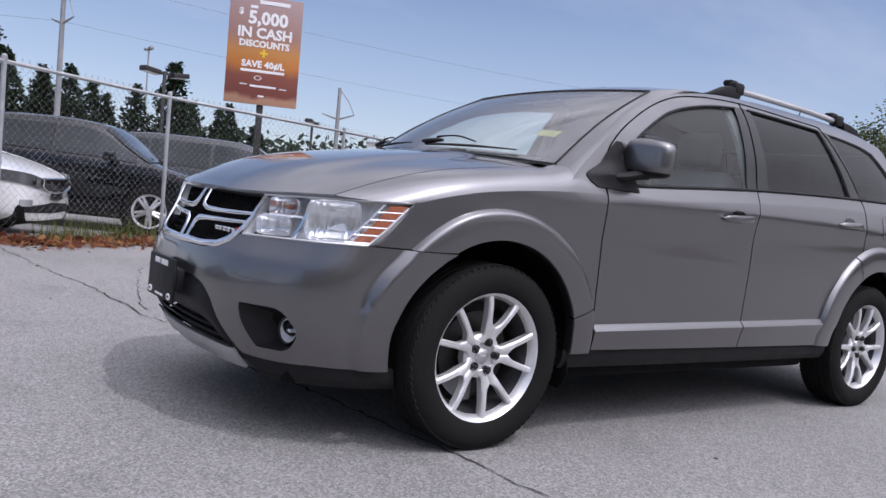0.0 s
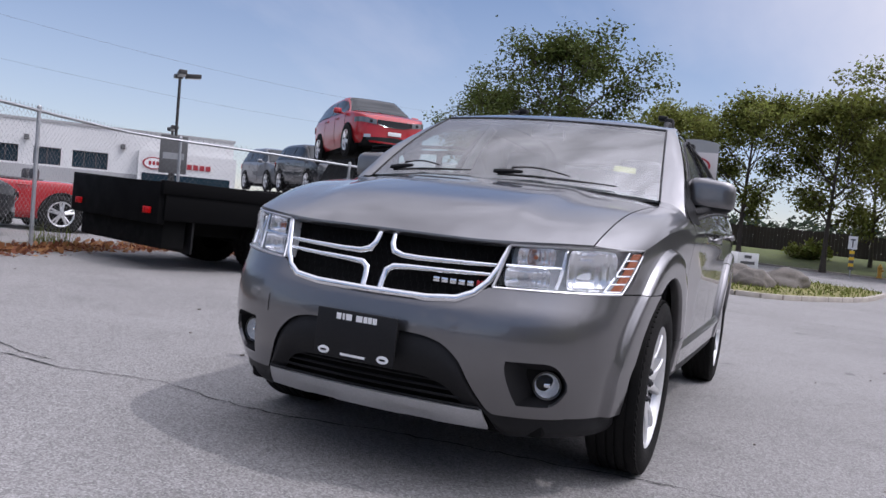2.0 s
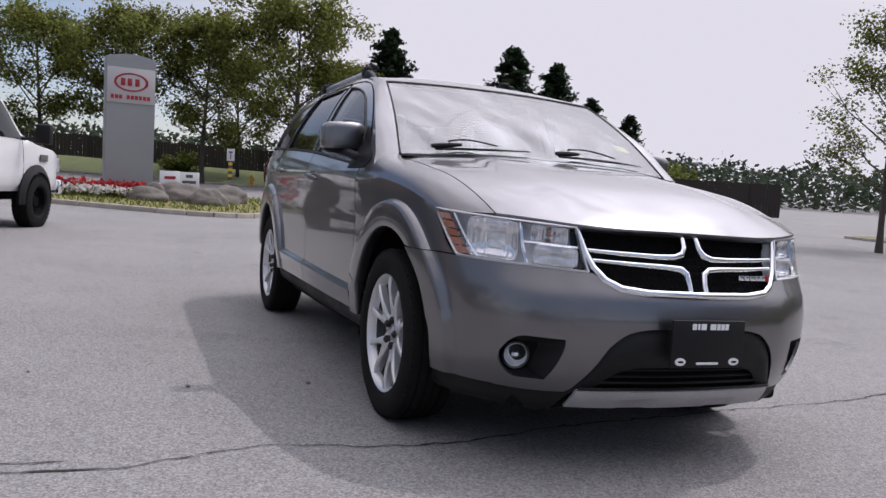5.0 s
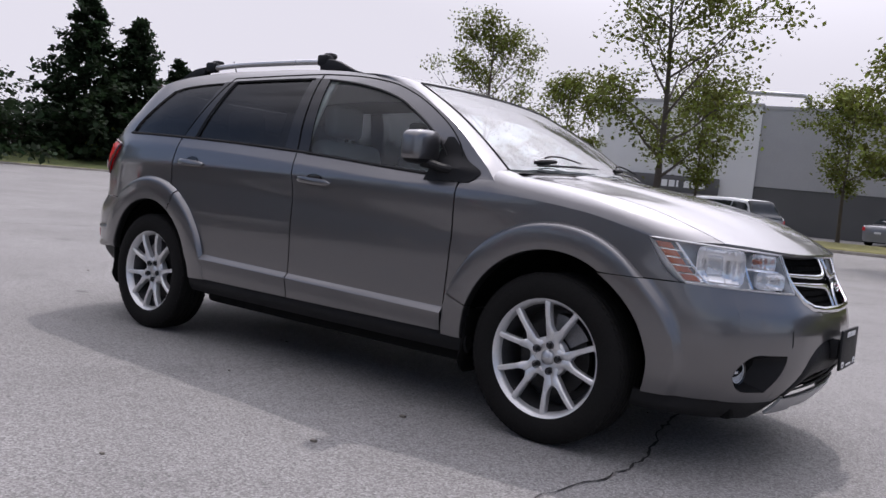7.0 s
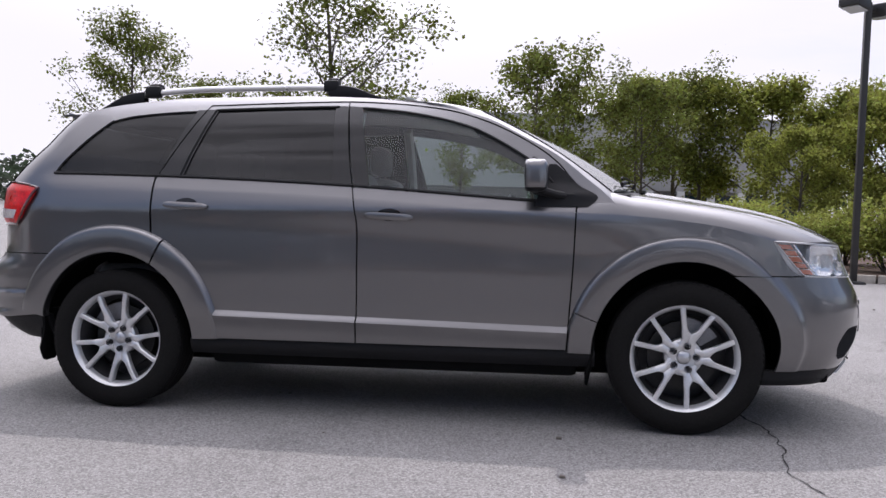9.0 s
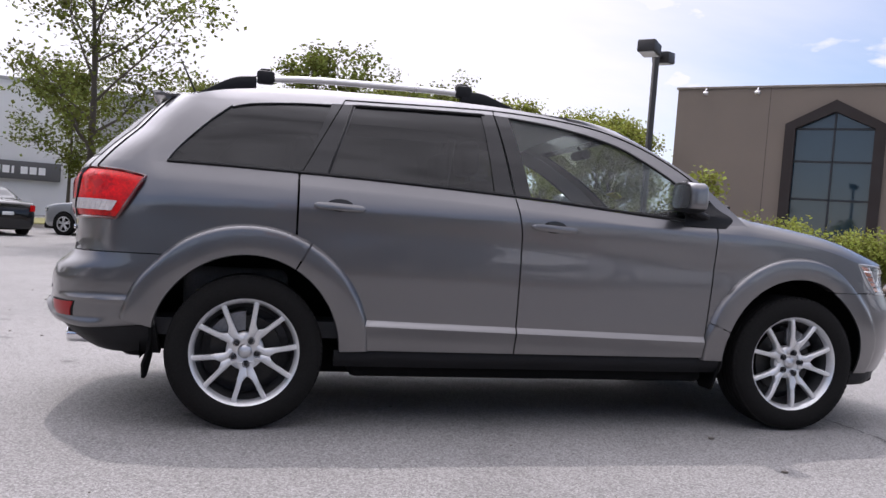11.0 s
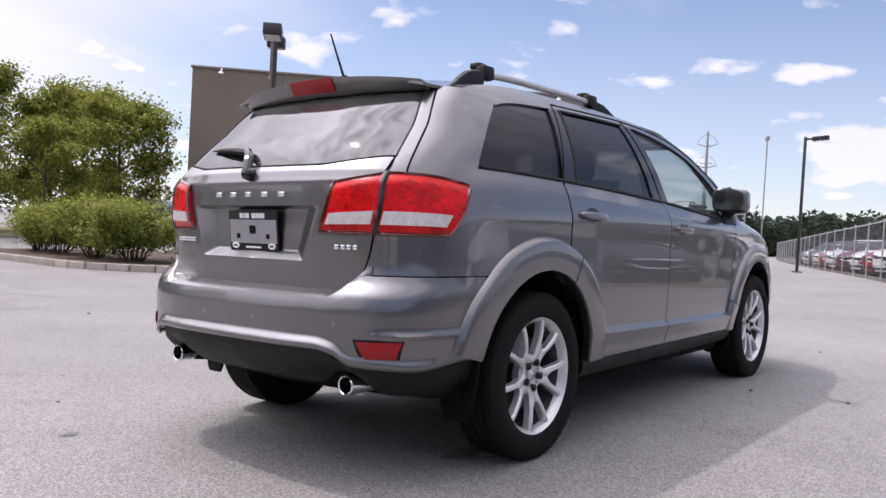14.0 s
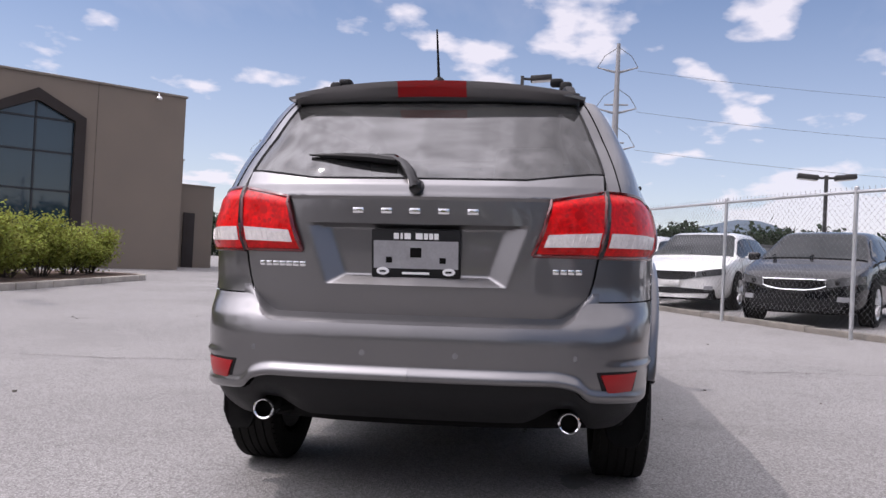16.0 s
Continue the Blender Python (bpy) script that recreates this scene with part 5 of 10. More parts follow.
    rg = part("rear_window", outward(grid(bmesh.new(), rglass, 40, 16)), GLASS_REAR, tg, "dark rear glass reflecting the clouds")
    bm = bmesh.new()
    tube(bm, [rglass(0, v, 0.001) for v in np.linspace(1, 0, 10)] + [rglass(u, 0, 0.001) for u in np.linspace(0, 1, 30)] + [rglass(1, v, 0.001) for v in np.linspace(0, 1, 10)], 0.005, 5)
    part("window_seal", bm, BLACK_PLASTIC, rg)
    # painted frame beside the glass and the shut line outside it
    for sy, _ in sides:
        def frame_strip(u, v, sy=sy):
            z = lerp(1.190, 1.566, v)
            return skin(lerp(s_at_rear(lerp(0.700, 0.692, v)), s_at_rear(lerp(0.746, 0.738, v)), u), z, sy, 0.003)
        part("gate_frame", thick(grid(bmesh.new(), frame_strip, 6, 24, sy > 0), 0.006), PAINT, tg)
        bm = bmesh.new()
        tube(bm, [skin(s_at_rear(lerp(0.7495, 0.7415, t)), lerp(1.175, 1.572, t), sy, 0.0015) for t in np.linspace(0, 1, 16)], 0.0042, 5)
        part("door_gap", bm, UNDER_BLACK, tg)
    # spoiler with the high brake lamp
    def spo(u, v):
        w = lerp(-1, 1, u)
        tip_x, tip_z = -2.003 + 0.085 * abs(w) ** 2.6, 1.628 - 0.036 * w * w
        th = lerp(1.0, 0.55, w**4)
        y = w * 0.570
        top = roof_z(-1.86) + 0.060 * (1 - abs(w) ** 2.2) + 0.002
        prof = ((-1.86, top), (lerp(-1.86, tip_x, 0.6), lerp(top, tip_z, 0.52)), (tip_x, tip_z), (tip_x + 0.004, tip_z - 0.014 * th), (tip_x + 0.034, tip_z - 0.062 * th), (tip_x + 0.060, 1.546), (-1.86, 1.556), (-1.86, top))
        k = v * (len(prof) - 1)
        i = min(int(k), len(prof) - 2)
        return (lerp(prof[i][0], prof[i + 1][0], k - i), y, lerp(prof[i][1], prof[i + 1][1], k - i))
    bm = grid(bmesh.new(), spo, 40, 24)
    for u in (0.0, 1.0):
        bm.faces.new([bm.verts.new(spo(u, k / 24)) for k in range(24)])
    sp = part("spoiler", outward(bm), PAINT, tg, angle=40)
    bm = bmesh.new()
    grid(bm, lambda u, v: Vector(spo(lerp(0.5 - 0.118, 0.5 + 0.118, u), lerp(0.30, 0.56, v))) + Vector((-0.005, 0, -0.001)), 12, 6)
    part("brake_lamp", outward(bm), RED_REFLECTOR, sp, "red high brake lamp")
    # wiper
    def on_rg(y, t, o):
        return rglass(0.5 + y / 1.33, t, o)
    bm = bmesh.new()
    tube(bm, [Vector((skin(s_at_rear(0.0), 1.19, 1).x - 0.03, 0.0, 1.188)), on_rg(0.022, 0.05, 0.040), on_rg(0.055, 0.15, 0.038), on_rg(0.092, 0.20, 0.034), on_rg(0.16, 0.215, 0.030)], [0.022, 0.020, 0.018, 0.019, 0.014], 8, flat=0.7)
    rw = part("rear_wiper", bm, GLOSS_BLACK, tg)
    bm = bmesh.new()
    tube(bm, [on_rg(0.085, 0.17, 0.026), on_rg(0.18, 0.20, 0.028), on_rg(0.30, 0.225, 0.022), on_rg(0.435, 0.235, 0.014)], [0.024, 0.026, 0.018, 0.006], 8, flat=0.6)
    part("wiper_blade", bm, BLACK_PLASTIC, rw)
    bm = bmesh.new()
    lathe(bm, [(0, 0.03), (0.022, 0.026), (0.027, 0.0), (0.03, -0.02)], 18, Matrix.Translation((skin(s_at_rear(0.0), 1.19, 1).x - 0.012, 0.0, 1.188)) @ Euler((0, radians(-90), 0)).to_matrix().to_4x4())
    part("wiper_hub", bm, GLOSS_BLACK, rw)
    # antenna
    bm = bmesh.new()
    lathe(bm, [(0.026, 0.0), (0.022, 0.012), (0.010, 0.022), (0.0, 0.024)], 16, Matrix.Translation((-1.795, 0.0, 1.662)))
    tube(bm, [(-1.797, 0.0, 1.672), (-1.886, 0.0, 1.855)], [0.006, 0.0035], 8)
    part("antenna", bm, BLACK_PLASTIC, car)
    # badges as plain bars
    for k in range(5):
        y = 0.204 - 0.101 * k
        p = skin(s_at_rear(abs(y)), 1.103, 1 if y > 0 else -1)
        bm = bmesh.new()
        box(bm, (p.x - 0.006, y - 0.020, 1.095), (p.x + 0.004, y + 0.020, 1.116), bevel=0.003)
        part("badge_bar", bm, CHROME, tg, "small chrome bar of a badge")
    for y0, n, z0 in ((0.575, 7, 0.912), (-0.476, 4, 0.905)):
        for k in range(n):
            y = y0 - 0.0265 * k
            p = skin(s_at_rear(abs(y)), z0, 1 if y > 0 else -1)
            bm = bmesh.new()
            box(bm, (p.x - 0.005, y - 0.022, z0 - 0.009), (p.x + 0.003, y, z0 + 0.009), bevel=0.002)
            part("model_bar", bm, CHROME, tg, "small chrome bar of a badge")
    plate("rear_plate", skin(S_END, 0.955, 1).x + 0.030, 0.957, 6, -1, tg, True)

    # ---- tail lamps
    for sy, _ in sides:
        zlo = 0.958
        def tl(u, v, outer, sy=sy, o=0.016):
            gap = s_at_rear(lerp(0.636, 0.688, v))
            if outer:
                s = lerp(gap - 0.004, lerp(s_at_x(-2.105), s_at_x(-1.955), v ** 0.85), u)
                zz = lerp(zlo, 1.188 - 0.034 * u**2.2, v)
            else:
                s = lerp(s_at_rear(lerp(0.408, 0.486, v)), gap + 0.004, u)
                zz = lerp(zlo + 0.002, lerp(1.152, 1.187, u), v)
            edge = min(1.0, 6 * min(v, 1 - v) + 0.15)
            return skin(s, zz, sy, o * edge)
        for outer, own in ((False, tg), (True, car)):
            flip = sy > 0
            bm = bmesh.new()
            grid(bm, lambda u, v: tl(u, v, outer), 24, 20, flip)
            tlamp = part("tail_lamp", thick(bm, 0.02), RED_LENS, own, "red tail lamp with clear stripe")
            bm = bmesh.new()
            grid(bm, lambda u, v: tl(lerp(0.10 if not outer else 0.05, 0.94 if not outer else 0.84, u), lerp(0.15, 0.37, v), outer, o=0.0205), 16, 4, flip)
            strip = part("reverse_lamp", thick(bm, 0.003), CLEAR_STRIPE, tlamp, "clear reversing lamp stripe")
            for k in range(9):
                bm = bmesh.new()
                uu = lerp(0.14 if not outer else 0.09, 0.90 if not outer else 0.78, k / 8)
                tube(bm, [tl(uu, v, outer, o=0.0205) for v in (0.17, 0.26, 0.35)], 0.0016, 5)
                part("lens_rib", bm, CLEAR_STRIPE, strip)
            # a ring of small round optics behind the red lens
            cu = 0.52 if not outer else 0.40
            for k in range(13):
                a, r = 2 * math.pi * k / 12, 0.043 if k < 12 else 0.0
                bm = bmesh.new()
                def dot(u, v, a=a, r=r):
                    b, q = 2 * math.pi * u, v * (0.007 if r else 0.017)
                    return tl(cu + (r * math.cos(a) + q * math.cos(b)) / 0.21, 0.69 + (r * math.sin(a) + q * math.sin(b)) / 0.22, outer, o=0.0170)
                grid(bm, dot, 10, 2, flip)
                part("optic", bm, RED_DEEP, tlamp)
            if outer:
                bm = bmesh.new()
                tube(bm, [tl(0, v, True, o=0.013) for v in np.linspace(0, 1, 12)], 0.0115, 6)
                part("lamp_seam", bm, GLOSS_BLACK, tlamp)
            bm = bmesh.new()
            rim = [tl(u, 0, outer, o=0.02) for u in np.linspace(0, 1, 12)] + [tl(1, v, outer, o=0.016) for v in np.linspace(0.1, 1, 10)] + [tl(u, 1, outer, o=0.02) for u in np.linspace(0.9, 0, 12)] + [tl(0, v, outer, o=0.016) for v in np.linspace(0.9, 0, 10)]
            tube(bm, rim, 0.0075, 5)
            part("lamp_edge", bm, RED_DARK, tlamp)

    # ---- fuel door
    bm = bmesh.new()
    def fuel(u, v):
        a = 2 * math.pi * u
        f = (abs(math.cos(a)) ** 4 + abs(math.sin(a)) ** 4) ** 0.25
        return side(-1.52 + 0.085 * v * math.cos(a) / f, 1.075 + 0.075 * v * math.sin(a) / f, 1, 0.0025)
    grid(bm, fuel, 32, 4)
    part("fuel_door", thick(outward(bm), 0.002), PAINT, car)

    # ---- cabin
    bm = bmesh.new()
    box(bm, (-2.05, -0.74, 0.42), (1.0, 0.74, 0.50))
    part("cabin_floor", bm, TRIM_DARK, car)
    bm = bmesh.new()
    def dash(u, v):
        y = lerp(-0.76, 0.76, u)
        prof = ((1.20, 1.135), (1.00, 1.115), (0.80, 1.095), (0.68, 1.07), (0.63, 1.02), (0.64, 0.90), (0.72, 0.75), (0.80, 0.55))
        k = v * (len(prof) - 1)
        i = min(int(k), len(prof) - 2)
        x, z = lerp(prof[i][0], prof[i + 1][0], k - i), lerp(prof[i][1], prof[i + 1][1], k - i)
        return (x, y, z + (0.045 * math.exp(-((y - 0.38) / 0.15) ** 2) if 0.2 < v < 0.6 else 0))
    grid(bm, dash, 24, 14)
    part("dashboard", outward(bm), TRIM_DARK, car)
    bm = bmesh.new()
    wheel_m = Matrix.Translation((0.46, 0.38, 1.0)) @ Euler((0, radians(-66), 0)).to_matrix().to_4x4()
    lathe(bm, [(0.185 + 0.016 * math.cos(a), 0.016 * math.sin(a)) for a in np.linspace(0, 2 * math.pi, 9)[:-1]], 36, wheel_m, close=True)
    lathe(bm, [(0.0, 0.02), (0.06, 0.015), (0.075, -0.02)], 16, wheel_m)
    for a in (0.0, math.pi, -math.pi / 2):
        tube(bm, [wheel_m @ Vector((0.05 * math.cos(a + 1.57), 0.05 * math.sin(a + 1.57), 0)), wheel_m @ Vector((0.18 * math.cos(a + 1.57), 0.18 * math.sin(a + 1.57), 0))], 0.014, 6)
    tube(bm, [(0.48, 0.38, 0.99), (0.72, 0.38, 0.90)], 0.04, 8)
    part("steering_wheel", bm, TRIM_DARK, car)

    def seat(x, y, w, back_h):
        bm = bmesh.new()
        box(bm, (x - 0.25, y - w / 2, 0.50), (x + 0.27, y + w / 2, 0.74), bevel=0.06, segs=3)
        st = part("seat", bm, SEAT, car)
        bm = bmesh.new()
        box(bm, (-0.07, -w / 2 + 0.01, 0.0), (0.06, w / 2 - 0.01, back_h), Matrix.Translation((x - 0.24, y, 0.68)) @ Euler((0, radians(-16), 0)).to_matrix().to_4x4(), bevel=0.05, segs=3)
        part("backrest", bm, SEAT, st)
        for q in ((0,) if w < 0.7 else (-0.38, 0.38)):
            bm = bmesh.new()
            m = Matrix.Translation((x - 0.24 - 0.276 * (back_h + 0.12), y + q, 0.68 + 0.96 * (back_h + 0.12)))
            box(bm, (-0.05, -0.13, -0.085), (0.05, 0.13, 0.10), m, bevel=0.04, segs=3)
            for p in (-0.05, 0.05):
                tube(bm, [m @ Vector((0, p, -0.05)), m @ Vector((0.03, p, -0.16))], 0.006, 6)
            part("headrest", bm, SEAT, st)
    seat(0.12, 0.38, 0.52, 0.60)
    seat(0.12, -0.38, 0.52, 0.60)
    seat(-0.78, 0.0, 1.36, 0.56)
    seat(-1.52, 0.0, 1.10, 0.50)
    bm = bmesh.new()
    grid(bm, lambda u, v: (lerp(-1.85, 0.30, u), lerp(-0.94, 0.94, v) * (roof_y(lerp(-1.85, 0.30, u)) - 0.02), roof_z(lerp(-1.85, 0.30, u)) - 0.02 + 0.02 * (1 - (2 * v - 1) ** 2)), 20, 8)
    part("headlining", bm, TRIM_LIGHT, car)
    for sy, _ in sides:
        bm = bmesh.new()
        grid(bm, lambda u, v: side(lerp(-1.9, 0.88, u), lerp(0.45 + 0.42 * smooth(-0.78, -0.98, lerp(-1.9, 0.88, u)), belt(lerp(-1.9, 0.88, u)) - 0.01, v), sy, -0.09), 40, 6)
        part("door_lining", bm, TRIM_DARK, car)
        bm = bmesh.new()
        tube(bm, [side(-0.19, z, sy, -0.05) for z in np.linspace(1.1, 1.6, 6)], 0.03, 6)
        part("pillar_lining", bm, TRIM_LIGHT, car)

    # ---- wheels
    wheel_parts(car)
    return car


def wheel_parts(car):
    """Four wheels: tyre with tread, alloy rim with five forked spokes, nuts, cap and brake."""
    R, W = 0.362, 0.112
    made = {}

    def mesh_tyre():
        bm = bmesh.new()
        prof = [(0.245, 0.086), (0.252, 0.098), (0.270, 0.108), (0.300, 0.113), (0.325, 0.110), (0.345, 0.101), (0.356, 0.090)]
        tread = []
        for a, b in ((0.088, 0.058), (0.050, 0.020), (0.012, -0.012), (-0.020, -0.050), (-0.058, -0.088)):
            tread += [(R - 0.0075, a + 0.001), (R - 0.001, a), (R, (a + b) / 2), (R - 0.001, b), (R - 0.0075, b - 0.001)]
        prof += tread + [(r, -z) for r, z in reversed([(0.245, 0.086), (0.252, 0.098), (0.270, 0.108), (0.300, 0.113), (0.325, 0.110), (0.345, 0.101), (0.356, 0.090)])]
        lathe(bm, prof, 72)
        # cross cuts of the shoulder blocks
        for k in range(72):
            a = 2 * math.pi * k / 72
            for q in (1, -1):
                m = Matrix.Rotation(a, 4, "Z") @ Matrix.Translation((R - 0.0055, 0, q * 0.082)) @ Euler((radians(q * 18), 0, 0)).to_matrix().to_4x4()
                box(bm, (-0.006, -0.0105, -0.014), (0.0010, 0.0115, 0.014), m)
        return finish(outward(bm), "tyre", RUBBER)

    def mesh_rim():
        bm = bmesh.new()
        lathe(bm, [(0.226, 0.052), (0.233, 0.072), (0.240, 0.088), (0.252, 0.098), (0.259, 0.096), (0.260, 0.086), (0.246, 0.076)], 72)
        return finish(outward(bm), "rim", ALLOY)

    def mesh_spoke():
        """One fork: a web from the hub that splits into two slim arms, rounded in the crotch."""
        bm = bmesh.new()
        lift = lambda r: 0.057 + 0.016 * math.sin(math.pi * min(1.0, r / 0.27)) + 0.024 * smooth(0.06, 0.24, r)
        n, reach = 20, [0.050 + (0.240 - 0.050) * k / 20 for k in range(21)]
        def ring(y0, y1, r):
            t = lift(r)
            c = 0.18 * (y1 - y0)
            return [bm.verts.new(p) for p in ((r, y0, t - 0.036), (r, y0 - 0.0012, t - 0.006), (r, y0 + c, t), (r, y1 - c, t), (r, y1 + 0.0012, t - 0.006), (r, y1, t - 0.036))]
        mid = lambda r: 0.0165 + 0.0600 * max(0.0, (r - 0.088) / 0.152)
        half = lambda r: lerp(0.0145, 0.0118, smooth(0.10, 0.15, r)) + 0.004 * smooth(0.222, 0.240, r) + 0.012 * smooth(0.085, 0.050, r)
        for q in (1, -1):
            rows = []
            for r in reach:
                inner = max(mid(r) - half(r), 0.0) if r > 0.118 else 0.0
                if 0.118 < r < 0.142:
                    inner *= smooth(0.112, 0.142, r) ** 0.5
                a0, a1 = inner, mid(r) + half(r)
                rows.append(ring(a0, a1, r) if q == 1 else ring(-a1, -a0, r))
            for a, b in zip(rows, rows[1:]):
                for k in range(6):
                    bm.faces.new((a[k], b[k], b[(k + 1) % 6], a[(k + 1) % 6]))
            bm.faces.new(rows[0])
            bm.faces.new(rows[-1][::-1])
        return finish(outward(bm), "spoke", ALLOY, 40)

    def mesh_hub():
        bm = bmesh.new()
        lathe(bm, [(0.0, 0.058), (0.03, 0.058), (0.034, 0.052), (0.060, 0.056), (0.078, 0.060), (0.088, 0.052), (0.090, 0.02), (0.0, 0.01)], 40)
        return finish(outward(bm), "hub", ALLOY)

    def mesh_cap():
        bm = bmesh.new()
        lathe(bm, [(0.0, 0.068), (0.022, 0.066), (0.030, 0.060), (0.031, 0.05)], 28)
        box(bm, (-0.014, -0.004, 0.066), (0.014, 0.004, 0.070), bevel=0.002)
        return finish(outward(bm), "centre_cap", SATIN)

    def mesh_nut():
        bm = bmesh.new()
        lathe(bm, [(0.0145, 0.046), (0.0145, 0.062), (0.0135, 0.0622), (0.0125, 0.050), (0.0, 0.050)], 14)
        lathe(bm, [(0.0095, 0.045), (0.0095, 0.064), (0.006, 0.069), (0.0, 0.070)], 6)
        return finish(outward(bm), "wheel_nut", NUT_DARK)

    def mesh_disc():
        bm = bmesh.new()
        lathe(bm, [(0.07, -0.005), (0.165, -0.005), (0.166, -0.03), (0.07, -0.03)], 48, close=True)
        lathe(bm, [(0.0, 0.012), (0.078, 0.012), (0.08, -0.02)], 32)
        return finish(outward(bm), "brake_disc", STEEL)

    def mesh_caliper():
        bm = bmesh.new()
        for k in range(1):
            grid(bm, lambda u, v: (lerp(0.095, 0.185, v) * math.cos(lerp(-0.5, 0.5, u)), lerp(0.095, 0.185, v) * math.sin(lerp(-0.5, 0.5, u)), 0.012), 8, 3)
        thick(outward(bm), 0.06)
        return finish(outward(bm), "brake_caliper", ALLOY_DARK)

    def mesh_inner():
        bm = bmesh.new()
        lathe(bm, [(0.228, 0.06), (0.215, 0.03), (0.204, -0.01), (0.215, -0.06), (0.225, -0.085), (0.0, -0.088)], 48)
        return finish(bm, "barrel", BARREL)

    for key, fn in (("tyre", mesh_tyre), ("rim", mesh_rim), ("spoke", mesh_spoke), ("hub", mesh_hub), ("centre_cap", mesh_cap), ("wheel_nut", mesh_nut), ("brake_disc", mesh_disc), ("brake_caliper", mesh_caliper), ("barrel", mesh_inner)):
        made[key] = fn()

    def put(key, parent, m=None):
        ob = new(key, made[key])
        ob.parent = parent
        if m is not None:
            ob.matrix_local = m
        return ob

    for cx, sy, spin in ((AXLE, 1, 39), (AXLE, -1, 3), (-AXLE, 1, 17), (-AXLE, -1, -10.5)):
        turn = Euler((radians(-90 * sy), 0, 0)).to_matrix().to_4x4()
        tyre = put("tyre", car, Matrix.Translation((cx, sy * HUB_Y, HUB_Z)) @ turn)
        tyre.name = "wheel"
        tyre["label"] = "black tyre on a silver alloy wheel with five forked spokes"
        rim = put("rim", tyre)
        put("barrel", tyre)
        for k in range(5):
            a = radians(spin + 72 * k)
            put("spoke", tyre, Matrix.Rotation(a, 4, "Z"))
            put("wheel_nut", tyre, Matrix.Rotation(a, 4, "Z") @ Matrix.Translation((0.0575, 0, 0.006)) @ Matrix.Diagonal((1.12, 1.12, 1.12, 1)))
        put("hub", tyre)
        put("centre_cap", tyre)
        put("brake_disc", tyre)
        put("brake_caliper", tyre, Matrix.Rotation(radians(60 if cx > 0 else 120), 4, "Z"))


build_crossover()

# ---------------------------------------------------------------- more materials


def asphalt(name, color, speck=0.5):
    """Worn asphalt: pale stones in the binder, patches and stains."""
    m, nt, b = shader(name, color, 0.88)
    co = nt.nodes.new("ShaderNodeTexCoord")

    def noise_tex(scale, detail, rough=0.5):
        n = nt.nodes.new("ShaderNodeTexNoise")
        n.inputs["Scale"].default_value, n.inputs["Detail"].default_value, n.inputs["Roughness"].default_value = scale, detail, rough
        nt.links.new(co.outputs["Object"], n.inputs["Vector"])
        return n.outputs["Fac"]

    def ranged(value, lo, hi, a, b_):
        r = nt.nodes.new("ShaderNodeMapRange")
        for key, v in (("From Min", lo), ("From Max", hi), ("To Min", a), ("To Max", b_)):
            r.inputs[key].default_value = v
        nt.links.new(value, r.inputs["Value"])
        return r.outputs[0]

    def times(a, b_):
        n = nt.nodes.new("ShaderNodeMath")
        n.operation = "MULTIPLY"
        nt.links.new(a, n.inputs[0])
        nt.links.new(b_, n.inputs[1])
        return n.outputs[0]

    vor = nt.nodes.new("ShaderNodeTexVoronoi")
    vor.inputs["Scale"].default_value = 130
    nt.links.new(co.outputs["Object"], vor.inputs["Vector"])
    stone = ranged(vor.outputs["Color"], 0.0, 1.0, 1 - speck, 1 + speck)
    grain = ranged(noise_tex(120, 4, 0.75), 0.32, 0.68, 0.60, 1.36)
    patch = ranged(noise_tex(0.35, 5, 0.6), 0.3, 0.7, 0.86, 1.12)
    stain = ranged(noise_tex(1.6, 6, 0.65), 0.30, 0.45, 0.84, 1.0)
    v = times(times(stone, grain), times(patch, stain))
    hsv = nt.nodes.new("ShaderNodeHueSaturation")
    hsv.inputs["Color"].default_value = (*color, 1)
    nt.links.new(v, hsv.inputs["Value"])
    nt.links.new(hsv.outputs[0], b.inputs["Base Color"])
    bp = nt.nodes.new("ShaderNodeBump")
    bp.inputs["Strength"].default_value, bp.inputs["Distance"].default_value = 0.45, 0.006
    nt.links.new(times(vor.outputs["Distance"], grain), bp.inputs["Height"])
    nt.links.new(bp.outputs[0], b.inputs["Normal"])
    return m


